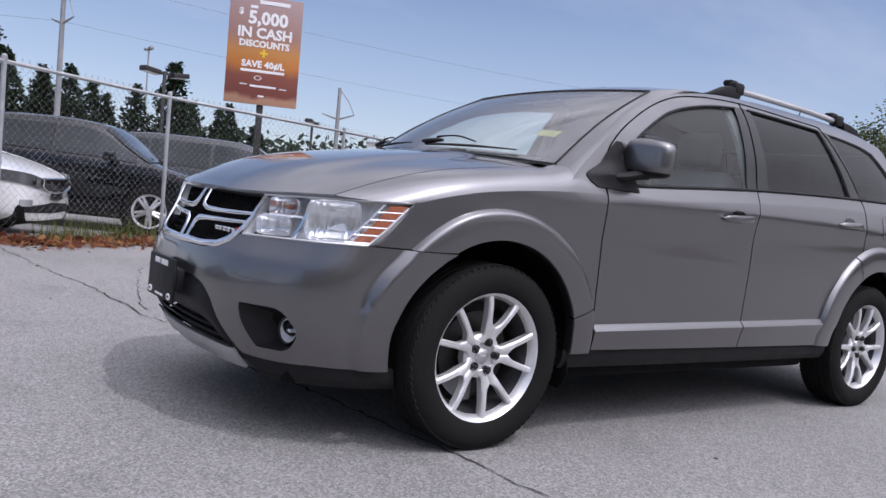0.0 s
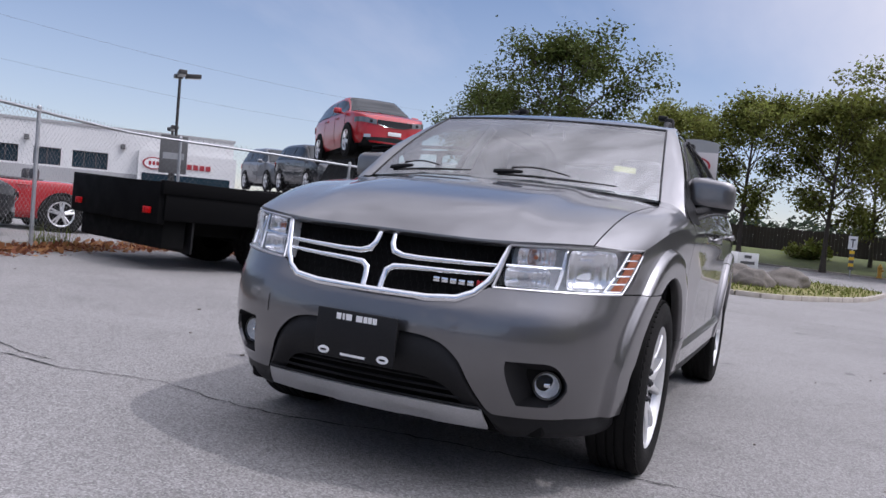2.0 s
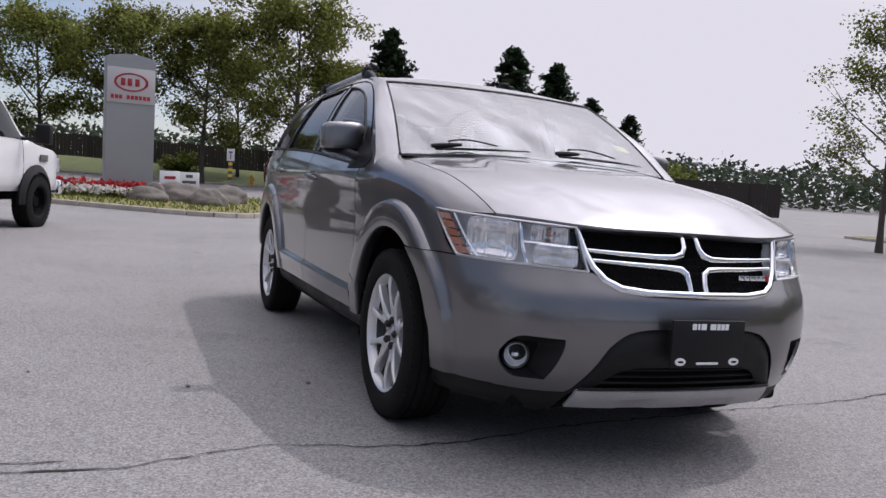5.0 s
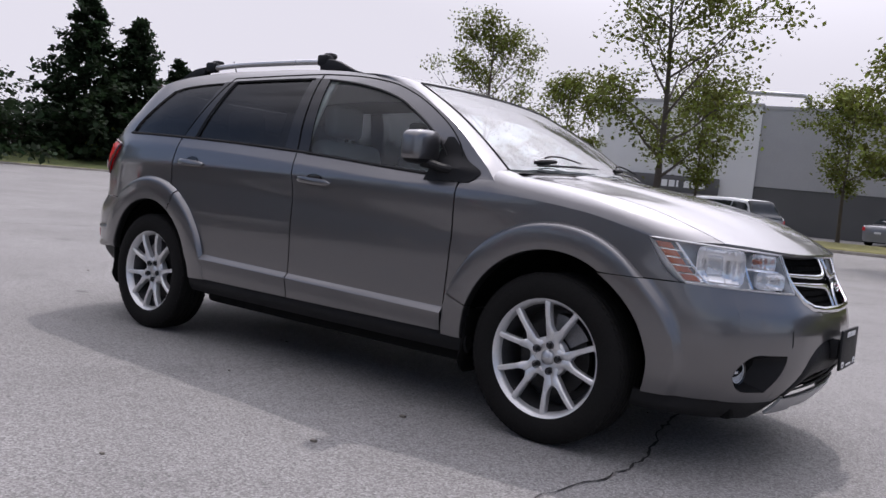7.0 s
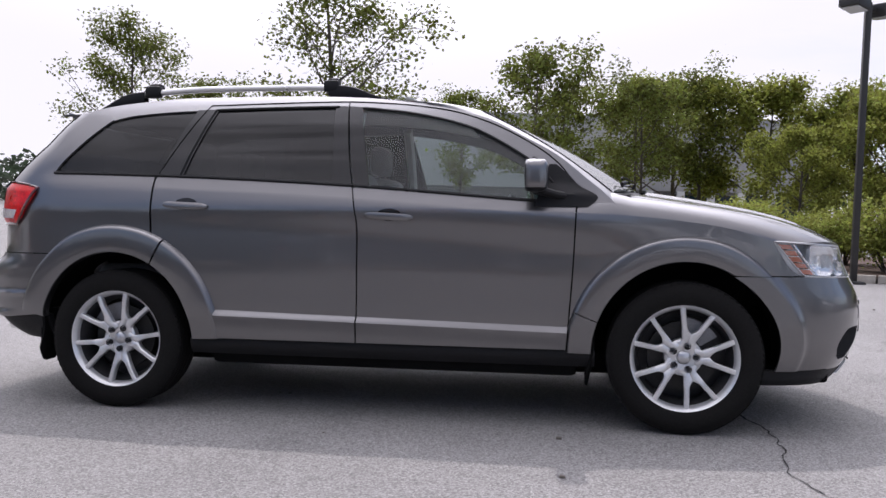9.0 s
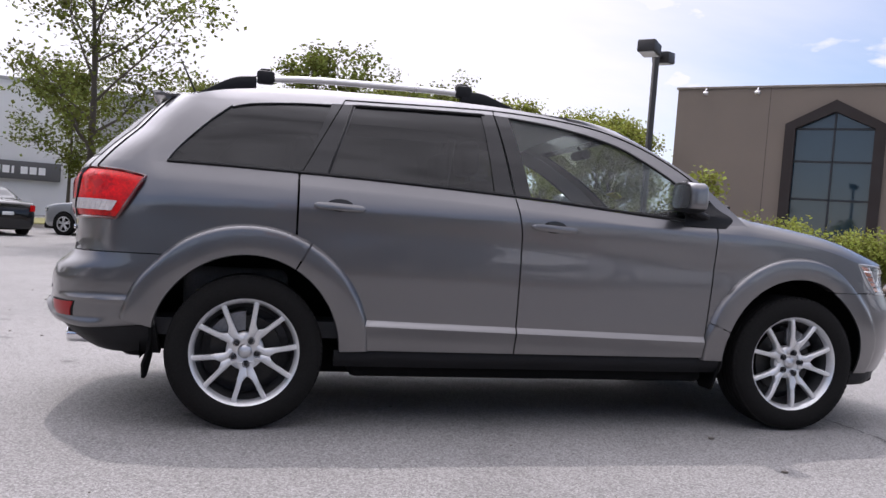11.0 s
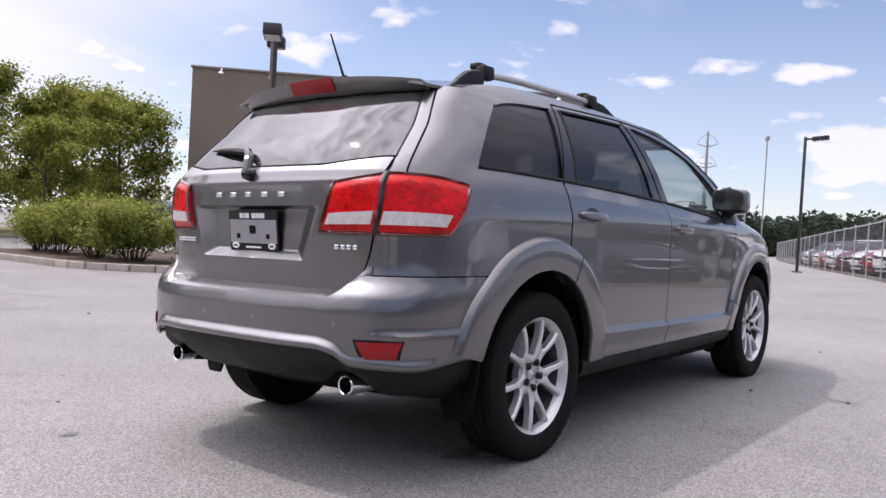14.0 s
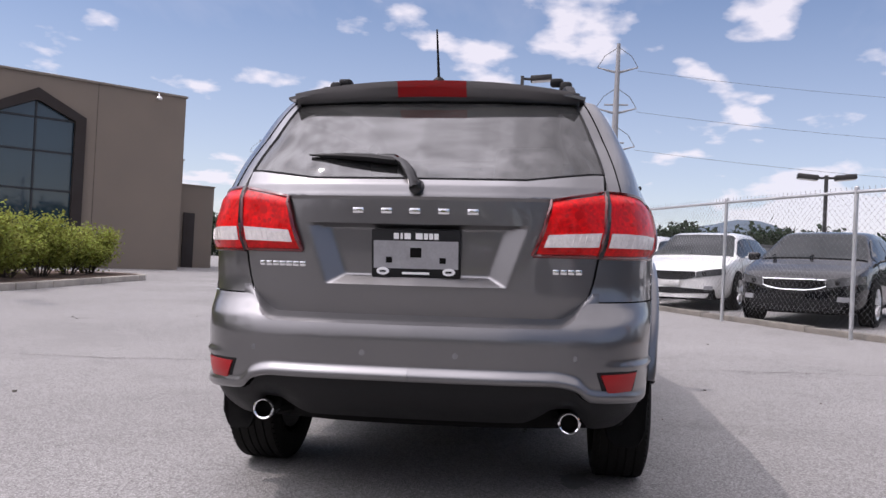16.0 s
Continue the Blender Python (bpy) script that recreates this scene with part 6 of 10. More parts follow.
def leafy(name, color, vary=0.35):
    """Leaves that differ one from another and let some light through."""
    m = bpy.data.materials.new(name)
    m.use_nodes = True
    nt = m.node_tree
    b = nt.nodes["Principled BSDF"]
    out = nt.nodes["Material Output"]
    geo = nt.nodes.new("ShaderNodeNewGeometry")
    r = nt.nodes.new("ShaderNodeMapRange")
    r.inputs["To Min"].default_value, r.inputs["To Max"].default_value = 1 - vary, 1 + vary
    nt.links.new(geo.outputs["Random Per Island"], r.inputs["Value"])
    h = nt.nodes.new("ShaderNodeHueSaturation")
    h.inputs["Color"].default_value = (*color, 1)
    nt.links.new(r.outputs[0], h.inputs["Value"])
    h2 = nt.nodes.new("ShaderNodeMapRange")
    h2.inputs["To Min"].default_value, h2.inputs["To Max"].default_value = 0.475, 0.52
    nt.links.new(geo.outputs["Random Per Island"], h2.inputs["Value"])
    nt.links.new(h2.outputs[0], h.inputs["Hue"])
    nt.links.new(h.outputs[0], b.inputs["Base Color"])
    b.inputs["Roughness"].default_value = 0.7
    b.inputs["Specular IOR Level"].default_value = 0.2
    tr = nt.nodes.new("ShaderNodeBsdfTranslucent")
    nt.links.new(h.outputs[0], tr.inputs["Color"])
    mx = nt.nodes.new("ShaderNodeMixShader")
    mx.inputs[0].default_value = 0.45
    nt.links.new(b.outputs[0], mx.inputs[1])
    nt.links.new(tr.outputs[0], mx.inputs[2])
    nt.links.new(mx.outputs[0], out.inputs["Surface"])
    return m


ASPHALT = asphalt("worn_asphalt", (0.226, 0.219, 0.2135), 0.46)
CRACK = varied("crack_filler", (0.018, 0.017, 0.016), 0.9, amount=0.4)
STAIN = varied("oil_stain", (0.11, 0.107, 0.105), 0.7, amount=0.4)
CONCRETE = varied("kerb_concrete", (0.34, 0.31, 0.27), 0.9, scale=4, amount=0.3, bump=0.4, bump_scale=90, per_piece=0.12)
KERB_OLD = varied("dirty_kerb_concrete", (0.17, 0.155, 0.135), 0.95, scale=5, amount=0.45, bump=0.5, bump_scale=70, per_piece=0.2)
GALV = varied("galvanised_steel", (0.42, 0.43, 0.44), 0.45, 0.6, scale=9, amount=0.2)
WIRE = varied("fence_wire", (0.17, 0.174, 0.18), 0.5, 0.5, scale=9, amount=0.2)
GRASS = varied("grass_turf", (0.16, 0.15, 0.045), 0.95, scale=2.5, amount=0.45, fine=40, bump=0.6, bump_scale=120)
GRASS_DEEP = varied("deep_grass", (0.085, 0.105, 0.030), 0.95, scale=1.5, amount=0.5, fine=30, bump=0.6, bump_scale=90)
BLADE = leafy("grass_blades", (0.13, 0.15, 0.035), 0.5)
SOIL = varied("bark_mulch", (0.075, 0.045, 0.032), 0.95, scale=6, amount=0.5, fine=60, bump=0.8, bump_scale=70)
LEAF = leafy("maple_leaves", (0.125, 0.145, 0.030), 0.6)
LEAF_VERGE = leafy("verge_leaves", (0.21, 0.23, 0.045), 0.55)
LEAF_DARK = leafy("shade_tree_leaves", (0.080, 0.100, 0.026), 0.6)
LEAF_LIGHT = leafy("light_leaves", (0.155, 0.170, 0.040), 0.6)
LEAF_HEDGE = leafy("hedge_leaves", (0.23, 0.255, 0.055), 0.5)
NEEDLE = leafy("conifer_needles", (0.020, 0.036, 0.016), 0.45)
DEAD_LEAF = leafy("dry_leaves", (0.24, 0.105, 0.05), 0.5)
BARK = varied("bark", (0.075, 0.062, 0.05), 0.95, scale=9, amount=0.35, bump=0.7, bump_scale=40)
STUCCO = varied("brown_stucco", (0.205, 0.168, 0.136), 0.95, scale=0.7, amount=0.12, fine=50, bump=0.5, bump_scale=90)
STUCCO_DARK = varied("dark_brown_trim", (0.026, 0.019, 0.017), 0.8, scale=2, amount=0.25, bump=0.3, bump_scale=80)
CAP_METAL = varied("roof_cap", (0.22, 0.19, 0.16), 0.6, scale=2, amount=0.15)
PANE = shader("facade_glass", (0.012, 0.030, 0.045), 0.03, 0.0, Specular_IOR_Level=0.9)[0]
MULLION = shader("dark_mullion", (0.02, 0.022, 0.025), 0.4)[0]
WALL_WHITE = varied("white_render", (0.66, 0.66, 0.65), 0.9, scale=0.5, amount=0.08, fine=30)
WALL_GREY = varied("grey_render", (0.36, 0.36, 0.36), 0.9, scale=0.4, amount=0.12, fine=30)
WALL_DARK = varied("dark_cladding", (0.10, 0.10, 0.10), 0.8, scale=0.8, amount=0.2)
TIMBER_DARK = varied("dark_timber_fence", (0.030, 0.024, 0.020), 0.9, scale=1.2, amount=0.4, per_piece=0.25)
WOOD = varied("pine_board", (0.42, 0.23, 0.095), 0.7, scale=3, amount=0.3, fine=60, per_piece=0.12)
BLACK_STEEL = varied("black_painted_steel", (0.003, 0.003, 0.0033), 0.7, scale=4, amount=0.4, Specular_IOR_Level=0.08)
POLE_BRONZE = varied("dark_lamp_pole", (0.022, 0.020, 0.019), 0.5, scale=5, amount=0.3)
LAMP_LENS = shader("lamp_glass", (0.55, 0.56, 0.56), 0.3)[0]
POLE_GREY = varied("weathered_pole", (0.26, 0.26, 0.27), 0.7, scale=2, amount=0.2)
ROCK = varied("granite_boulder", (0.13, 0.115, 0.10), 0.9, scale=2.5, amount=0.45, fine=40, bump=0.9, bump_scale=18)
PYLON_GREY = varied("silver_sign_panel", (0.308, 0.315, 0.315), 0.45, 0.3, scale=1, amount=0.08)
SIGN_PALE = varied("pale_sign_face", (0.46, 0.44, 0.44), 0.6, scale=2, amount=0.06)
SIGN_RED = varied("red_sign", (0.34, 0.018, 0.028), 0.5, scale=4, amount=0.15)
SIGN_WHITE = varied("white_board", (0.74, 0.74, 0.73), 0.6, scale=3, amount=0.08)
SIGN_YELLOW = shader("yellow_print", (0.80, 0.50, 0.03), 0.6)[0]
PETAL_RED = leafy("red_petals", (0.42, 0.02, 0.03), 0.4)
PETAL_WHITE = leafy("white_petals", (0.66, 0.64, 0.62), 0.2)
HYDRANT = varied("hydrant_paint", (0.50, 0.26, 0.03), 0.5, scale=8, amount=0.25)
# the haze of distance is put into the blue base colour
HILL_HAZED = varied("far_hills_hazed", (0.085, 0.115, 0.150), 1.0, scale=0.006, amount=0.3, fine=0.03)
WOODS = leafy("far_woods", (0.035, 0.05, 0.03), 0.4)


def gradient_banner(name):
    """Printed banner: dusk sky over an orange field."""
    m, nt, b = shader(name, (0.5, 0.2, 0.05), 0.55)
    co = nt.nodes.new("ShaderNodeTexCoord")
    sep = nt.nodes.new("ShaderNodeSeparateXYZ")
    nt.links.new(co.outputs["Generated"], sep.inputs[0])
    n = nt.nodes.new("ShaderNodeTexNoise")
    n.inputs["Scale"].default_value, n.inputs["Detail"].default_value = 4, 5
    nt.links.new(co.outputs["Generated"], n.inputs["Vector"])
    ad = nt.nodes.new("ShaderNodeMath")
    ad.operation = "MULTIPLY_ADD"
    ad.inputs[1].default_value = 0.14
    nt.links.new(n.outputs["Fac"], ad.inputs[0])
    nt.links.new(sep.outputs["Z"], ad.inputs[2])
    ramp = nt.nodes.new("ShaderNodeValToRGB")
    el = ramp.color_ramp.elements
    el[0].position, el[0].color = 0.0, (0.42, 0.22, 0.14, 1)
    el[1].position, el[1].color = 1.0, (0.30, 0.20, 0.19, 1)
    for p, c in ((0.12, (0.48, 0.27, 0.17, 1)), (0.17, (0.20, 0.055, 0.04, 1)), (0.34, (0.24, 0.075, 0.05, 1)), (0.44, (0.50, 0.17, 0.03, 1)), (0.56, (0.48, 0.21, 0.05, 1)), (0.72, (0.30, 0.16, 0.13, 1))):
        e = el.new(p)
        e.color = c
    nt.links.new(ad.outputs[0], ramp.inputs[0])
    nt.links.new(ramp.outputs[0], b.inputs["Base Color"])
    return m


BANNER = gradient_banner("printed_banner")

# ---------------------------------------------------------------- ground
bm = bmesh.new()
_r = [0, 3, 6, 9, 12, 16, 20, 26, 34, 44, 60, 85, 130, 220, 420, 900, 2200]
grid(bm, lambda u, v: (lambda r, a: (r * math.cos(a), r * math.sin(a), ground_z(r * math.cos(a), r * math.sin(a))))(_r[round(u * 16)], 2 * math.pi * v), 16, 96)
GROUND = part("ground", outward(bm), ASPHALT, None)
if GROUND.data.polygons[40].normal.z < 0:
    GROUND.data.flip_normals()
tagged(GROUND, "pale worn asphalt car lot with stains", "ground", kind="structure")


def crack(pts, width, seed):
    """A jagged open crack along points of the plan."""
    rnd = random.Random(seed)
    bm = bmesh.new()
    line = []
    for (x0, y0), (x1, y1) in zip(pts, pts[1:]):
        n = max(2, int(math.dist((x0, y0), (x1, y1)) / 0.045))
        for k in range(n):
            t = k / n
            line.append((lerp(x0, x1, t), lerp(y0, y1, t)))
    off, rows = 0.0, []
    for k, (x, y) in enumerate(line[:-1]):
        dx, dy = line[k + 1][0] - x, line[k + 1][1] - y
        d = math.hypot(dx, dy) or 1
        off = off * 0.86 + rnd.gauss(0, 0.011)
        w = width * rnd.uniform(0.35, 1.25) * (0.3 + 0.7 * abs(math.sin(k * 0.05 + seed)))
        px, py = x - dy / d * off, y + dx / d * off
        rows.append([bm.verts.new((px - dy / d * q * w, py + dx / d * q * w, ground_z(px, py) + 0.004)) for q in (-1, 1)])
    for a, b in zip(rows, rows[1:]):
        bm.faces.new((a[0], b[0], b[1], a[1]))
    ob = part("crack", outward(bm), CRACK, GROUND)
    return ob


crack([(2.45, -6.2), (2.15, -4.0), (1.95, -2.3), (1.93, -1.84), (1.79, -1.33), (1.88, -0.86), (1.72, 0.0), (1.58, 0.85), (1.52, 1.6), (1.36, 2.2), (1.20, 3.2), (1.25, 5.0)], 0.008, 1)
crack([(1.3, -4.3), (1.75, -2.6), (1.92, -2.0)], 0.005, 2)
crack([(1.2, 6.6), (0.5, 7.4), (0.2, 8.6)], 0.012, 3)
crack([(-0.4, 6.3), (-1.6, 6.9), (-3.0, 7.0)], 0.010, 4)
crack([(3.2, 9.7), (4.2, 8.2), (5.2, 7.8)], 0.012, 5)
crack([(-8, -1.5), (-9.5, 0.5), (-9.2, 3.5)], 0.012, 6)


def stain(x, y, r, seed):
    rnd = random.Random(seed)
    bm = bmesh.new()
    vs = [bm.verts.new((x + r * rnd.uniform(0.5, 1.15) * math.cos(a) * 1.5, y + r * rnd.uniform(0.5, 1.15) * math.sin(a), 0)) for a in np.linspace(0, 2 * math.pi, 19)[:-1]]
    for v in vs:
        v.co.z = ground_z(v.co.x, v.co.y) + 0.003
    bm.faces.new(vs)
    part("stain", outward(bm), STAIN, GROUND)


for _k, (_x, _y, _s) in enumerate(((-2.6, 0.9, 0.035), (-2.9, -0.5, 0.05), (-3.3, 1.9, 0.06), (3.6, 2.6, 0.05), (-1.6, -0.6, 0.09), (4.2, -1.7, 0.04), (-7, 1.5, 0.08), (-6, -1.0, 0.07), (-3.6, 3.0, 0.05), (2.9, 6.0, 0.10))):
    stain(_x, _y, _s, _k)

bm = bmesh.new()
_rnd = random.Random(5)
for _k in range(110):
    x, y = _rnd.gauss(0, 5), _rnd.gauss(0, 5)
    s = _rnd.uniform(0.004, 0.013)
    box(bm, (x - s, y - s * 0.7, ground_z(x, y)), (x + s, y + s * 0.7, ground_z(x, y) + s * 0.8), bevel=0)
tagged(part("gravel_bits", bm, ROCK, None), "loose stones and bits scattered on the asphalt", "gravel", kind="stuff")


def raised_bed(name, outline, height, material, label, category, kerb_label):
    """A planted bed with a kerb of stones round it. outline: plan points, counter-clockwise."""
    pts = [Vector(p) for p in outline]
    n = len(pts)
    bed = thing(name, label, category, kind="structure")
    bm = bmesh.new()
    c = sum(pts, Vector((0, 0))) / n
    rows = []
    for k in (1.0, 0.985, 0.8, 0.5, 0.2):
        rows.append([bm.verts.new((*(c + (p - c) * k), ground_z(*(c + (p - c) * k)) + height * (0.75 if k == 1.0 else 1.0) + 0.10 * height * (1 - k))) for p in pts])
    for a, b in zip(rows, rows[1:]):
        for k in range(n):
            bm.faces.new((a[k], a[(k + 1) % n], b[(k + 1) % n], b[k]))
    bm.faces.new(rows[-1])
    part("bed_top", outward(bm), material, bed)
    stones = []
    for k in range(n):
        a, b = pts[k], pts[(k + 1) % n]
        m = max(1, round((b - a).length / 2.6))
        for q in range(m):
            stones.append((a.lerp(b, q / m), a.lerp(b, (q + 1) / m)))
    for a, b in stones:
        d = (b - a)
        L = d.length
        bm = bmesh.new()
        box(bm, (0.012, -0.075, -0.12), (L - 0.012, 0.075, height), bevel=0.02)
        ob = part("kerbstone", bm, CONCRETE, bed)
        ob.matrix_world = Matrix.Translation((a.x, a.y, ground_z(*a))) @ Euler((0, -math.atan2(ground_z(*b) - ground_z(*a), L), math.atan2(d.y, d.x))).to_matrix().to_4x4()
    return bed


def round_outline(pts, r=1.2, n=5):
    """Rounds the corners of a plan outline."""
    out = []
    P = [Vector(p) for p in pts]
    for k, p in enumerate(P):
        a, b = P[k - 1], P[(k + 1) % len(P)]
        da, db = (a - p), (b - p)
        q = min(r, da.length / 2.2, db.length / 2.2)
        s, e = p + da.normalized() * q, p + db.normalized() * q
        for i in range(n + 1):
            t = i / n
            out.append(s * (1 - t) ** 2 + p * 2 * t * (1 - t) + e * t * t)
    return out


HEDGE_BED = round_outline([(3.5, 12.3), (5.3, 10.1), (8.6, 9.3), (15.6, 10.0), (16.3, 12.4), (10.0, 16.0), (3.5, 19.0)], 1.6)
raised_bed("planted_island", HEDGE_BED, 0.14, SOIL, "kerbed planting bed covered in dark bark mulch", "planting bed", "")
SIGN_BED = round_outline([(-17.2, -4.5), (-14.2, 0.6), (-19.0, 3.0), (-25.5, 4.2), (-27.0, 1.5), (-24.0, -9.0)], 2.0)
raised_bed("sign_island", SIGN_BED, 0.12, GRASS, "kerbed island of dry grass round the sign", "grass island", "")
VERGE = [(-40.0, 31.0), (-41.5, 24.0), (-46.0, 8.0), (-50.5, -6.0), (-51.5, -20.0), (-62.0, -20.0), (-60.0, 10.0), (-52.0, 34.0)]
raised_bed("far_verge", VERGE, 0.12, GRASS, "grass verge along the far side of the road", "grass verge", "")
_near = [(-40.6, 31.0), (-42.0, 24.0), (-46.4, 8.0), (-50.9, -6.0), (-52.0, -19.5)]
_far = [(-50.6, 32.0), (-52.9, 24.0), (-57.3, 8.6), (-60.8, -6.0), (-62.2, -20.0)]
bm = bmesh.new()
def bank(u, v):
    k = min(int(u * 4), 3)
    q = u * 4 - k
    a, b = Vector(_near[k]).lerp(Vector(_near[k + 1]), q), Vector(_far[k]).lerp(Vector(_far[k + 1]), q)
    p = a.lerp(b, v)
    return (p.x, p.y, ground_z(p.x, p.y) + 0.13 + 0.85 * smooth(0.0, 0.9, v) + 0.05 * noise.noise(Vector((p.x * 0.3, p.y * 0.3, 0))))
grid(bm, bank, 48, 12, True)
tagged(part("grass_bank", outward(bm), GRASS_DEEP, None), "grass bank rising to the dark board fence", "grass bank", kind="structure")
SIDE_VERGE = round_outline([(-22.0, 27.5), (6.0, 29.0), (18.0, 27.0), (18.0, 40.0), (-22.0, 33.0)], 1.5)
raised_bed("side_verge", SIDE_VERGE, 0.12, GRASS, "long grass verge planted with young street trees", "grass verge", "")
CORNER_BED = round_outline([(-15.3, 11.4), (-13.9, 12.8), (-18.5, 19.5), (-20.5, 17.5)], 0.6)
raised_bed("small_island", CORNER_BED, 0.13, SOIL, "small kerbed island of bare soil", "traffic island", "")

# ---------------------------------------------------------------- plants


def leaf_cards(bm, centre, spread, count, size, rnd, droop=0.3):
    for _ in range(count):
        p = Vector(centre) + Vector((rnd.gauss(0, spread), rnd.gauss(0, spread), rnd.gauss(0, spread * 0.75)))
        a, tilt, s = rnd.uniform(0, 6.28), rnd.gauss(-droop, 0.6), size * rnd.uniform(0.6, 1.35)
        d = Vector((math.cos(a) * math.cos(tilt), math.sin(a) * math.cos(tilt), math.sin(tilt)))
        w = d.cross(Vector((rnd.gauss(0, 0.5), rnd.gauss(0, 0.5), 1))).normalized()
        q = [bm.verts.new(p), bm.verts.new(p + d * s * 0.5 + w * s * 0.38), bm.verts.new(p + d * s), bm.verts.new(p + d * s * 0.5 - w * s * 0.38)]
        bm.faces.new(q)


def broadleaf(name, label, height, spread, seed, leaf_mat, leaves=3200, leaf=0.16, trunk_r=0.10, bare=0.28, sparse=1.0, group=""):
    """Tapered trunk, limbs that fork, and a ragged crown of single leaves."""
    rnd = random.Random(seed)
    tree = thing(name, label, "tree", group=group)
    bmt, tips = bmesh.new(), []
    lean = rnd.uniform(-0.03, 0.03)
    stem = [Vector((lean * height * t * t + 0.05 * math.sin(5 * t + seed), 0.04 * math.sin(4 * t), height * 0.88 * t)) for t in np.linspace(0, 1, 12)]
    tube(bmt, stem, [trunk_r * (1.25 if k == 0 else 1) * (1 - 0.86 * k / 11) for k in range(12)], 8)
    limbs = max(9, int(height * 1.9))
    for k in range(limbs):
        t = lerp(bare, 0.98, (k + rnd.random() * 0.6) / limbs)
        base = stem[0].lerp(stem[-1], t)
        i = min(10, int(t * 11))
        base = stem[i].lerp(stem[i + 1], t * 11 - i)
        a = k * 2.4 + rnd.uniform(-0.4, 0.4)
        form = math.sin(math.pi * min(1, 0.16 + 0.84 * (t - bare) / (1 - bare))) ** 0.7
        L = spread * max(0.22, form) * rnd.uniform(0.65, 1.15)
        rise = lerp(0.35, 1.1, t) + rnd.uniform(-0.15, 0.2)
        d = Vector((math.cos(a), math.sin(a), rise)).normalized()
        pts = [base + d * L * q + Vector((rnd.gauss(0, 0.05), rnd.gauss(0, 0.05), 0.10 * L * q * q)) * (q > 0) for q in (0, 0.3, 0.6, 1.0)]
        r0 = trunk_r * (1 - 0.8 * t) * 0.55
        tube(bmt, pts, [r0, r0 * 0.7, r0 * 0.45, r0 * 0.15], 5, cap=False)
        tips += [pts[2].lerp(pts[3], 0.2), pts[3]]
        for q in range(4):
            s = rnd.uniform(0.3, 0.95)
            root = pts[0].lerp(pts[3], s)
            d2 = (d + Vector((rnd.gauss(0, 0.7), rnd.gauss(0, 0.7), rnd.gauss(0.1, 0.5)))).normalized()
            e = root + d2 * L * rnd.uniform(0.25, 0.5)
            tube(bmt, [root, root.lerp(e, 0.5) + Vector((0, 0, 0.03)), e], [r0 * 0.4, r0 * 0.25, r0 * 0.1], 4, cap=False)
            tips += [root.lerp(e, 0.6), e]
    part("trunk", bmt, BARK, tree)
    bml = bmesh.new()
    keep = [p for p in tips if rnd.random() < sparse]
    each = max(4, leaves // max(1, len(keep)))
    for p in keep:
        leaf_cards(bml, p, 0.07 * spread + 0.08, int(each * rnd.uniform(0.5, 1.5)), leaf, rnd)
    crown = part("crown", bml, leaf_mat, tree)
    return tree


def conifer(name, label, height, spread, seed, cards=2600, group=""):
    rnd = random.Random(seed)
    tree = thing(name, label, "tree", group=group)
    bmt = bmesh.new()
    tube(bmt, [(0, 0, height * t) for t in np.linspace(0, 0.97, 8)], [0.24 * (1 - 0.95 * k / 7) for k in range(8)], 7)
    bml = bmesh.new()
    whorls = int(height * 2.1)
    for k in range(whorls):
        t = lerp(0.06, 0.985, k / whorls)
        R = spread * (1.03 - t) ** 1.1 * rnd.uniform(0.62, 1.2) + 0.10
        arms = max(4, int(9 * (1 - t) + 4))
        for q in range(arms):
            a = 2 * math.pi * (q + rnd.random() * 0.7) / arms + k
            r = R * rnd.uniform(0.6, 1.15)
            z = height * t + rnd.uniform(-0.15, 0.15)
            tip = Vector((r * math.cos(a), r * math.sin(a), z - 0.12 * r + 0.22 * r * rnd.random()))
            root = Vector((0, 0, z))
            if k % 2 == 0 and q % 2 == 0:
                tube(bmt, [root, tip], [0.035, 0.008], 4, cap=False)
            n = max(2, int(cards / (whorls * arms)))
            for _ in range(n):
                leaf_cards(bml, root.lerp(tip, rnd.uniform(0.3, 1.02)), 0.10 + 0.03 * r, 1, rnd.uniform(0.34, 0.60) * (1.0 - 0.5 * t), rnd, 0.15)
    part("trunk", bmt, BARK, tree)
    part("needles", bml, NEEDLE, tree)
    return tree


def bush(name, label, r, hgt, seed, mat, leaves=1500, leaf=0.085, group="", category="bush"):
    rnd = random.Random(seed)
    b = thing(name, label, category, group=group)
    bmt, bml = bmesh.new(), bmesh.new()
    for k in range(26):
        a, out = rnd.uniform(0, 6.28), r * math.sqrt(rnd.random())
        top = Vector((out * math.cos(a), out * math.sin(a), hgt * (0.55 + 0.45 * math.sqrt(max(0, 1 - (out / r) ** 2))) * rnd.uniform(0.7, 1.08)))
        tube(bmt, [(0.12 * math.cos(a), 0.12 * math.sin(a), -0.03), top * 0.5 + Vector((0, 0, 0.05)), top], [0.014, 0.009, 0.004], 4, cap=False)
        for s in (0.42, 0.62, 0.82, 1.0):
            leaf_cards(bml, top * s + Vector((0, 0, 0.08 * (1 - s))), 0.085 + 0.03 * r, int(leaves / 104), leaf, rnd, -0.25)
    part("stem", bmt, BARK, b)
    part("foliage", bml, mat, b)
    return b


def stand(tree, x, y, turn, size=1.0, lift=0.0):
    return on_ground(x, y, turn, lift) @ Matrix.Diagonal((size, size, size, 1))


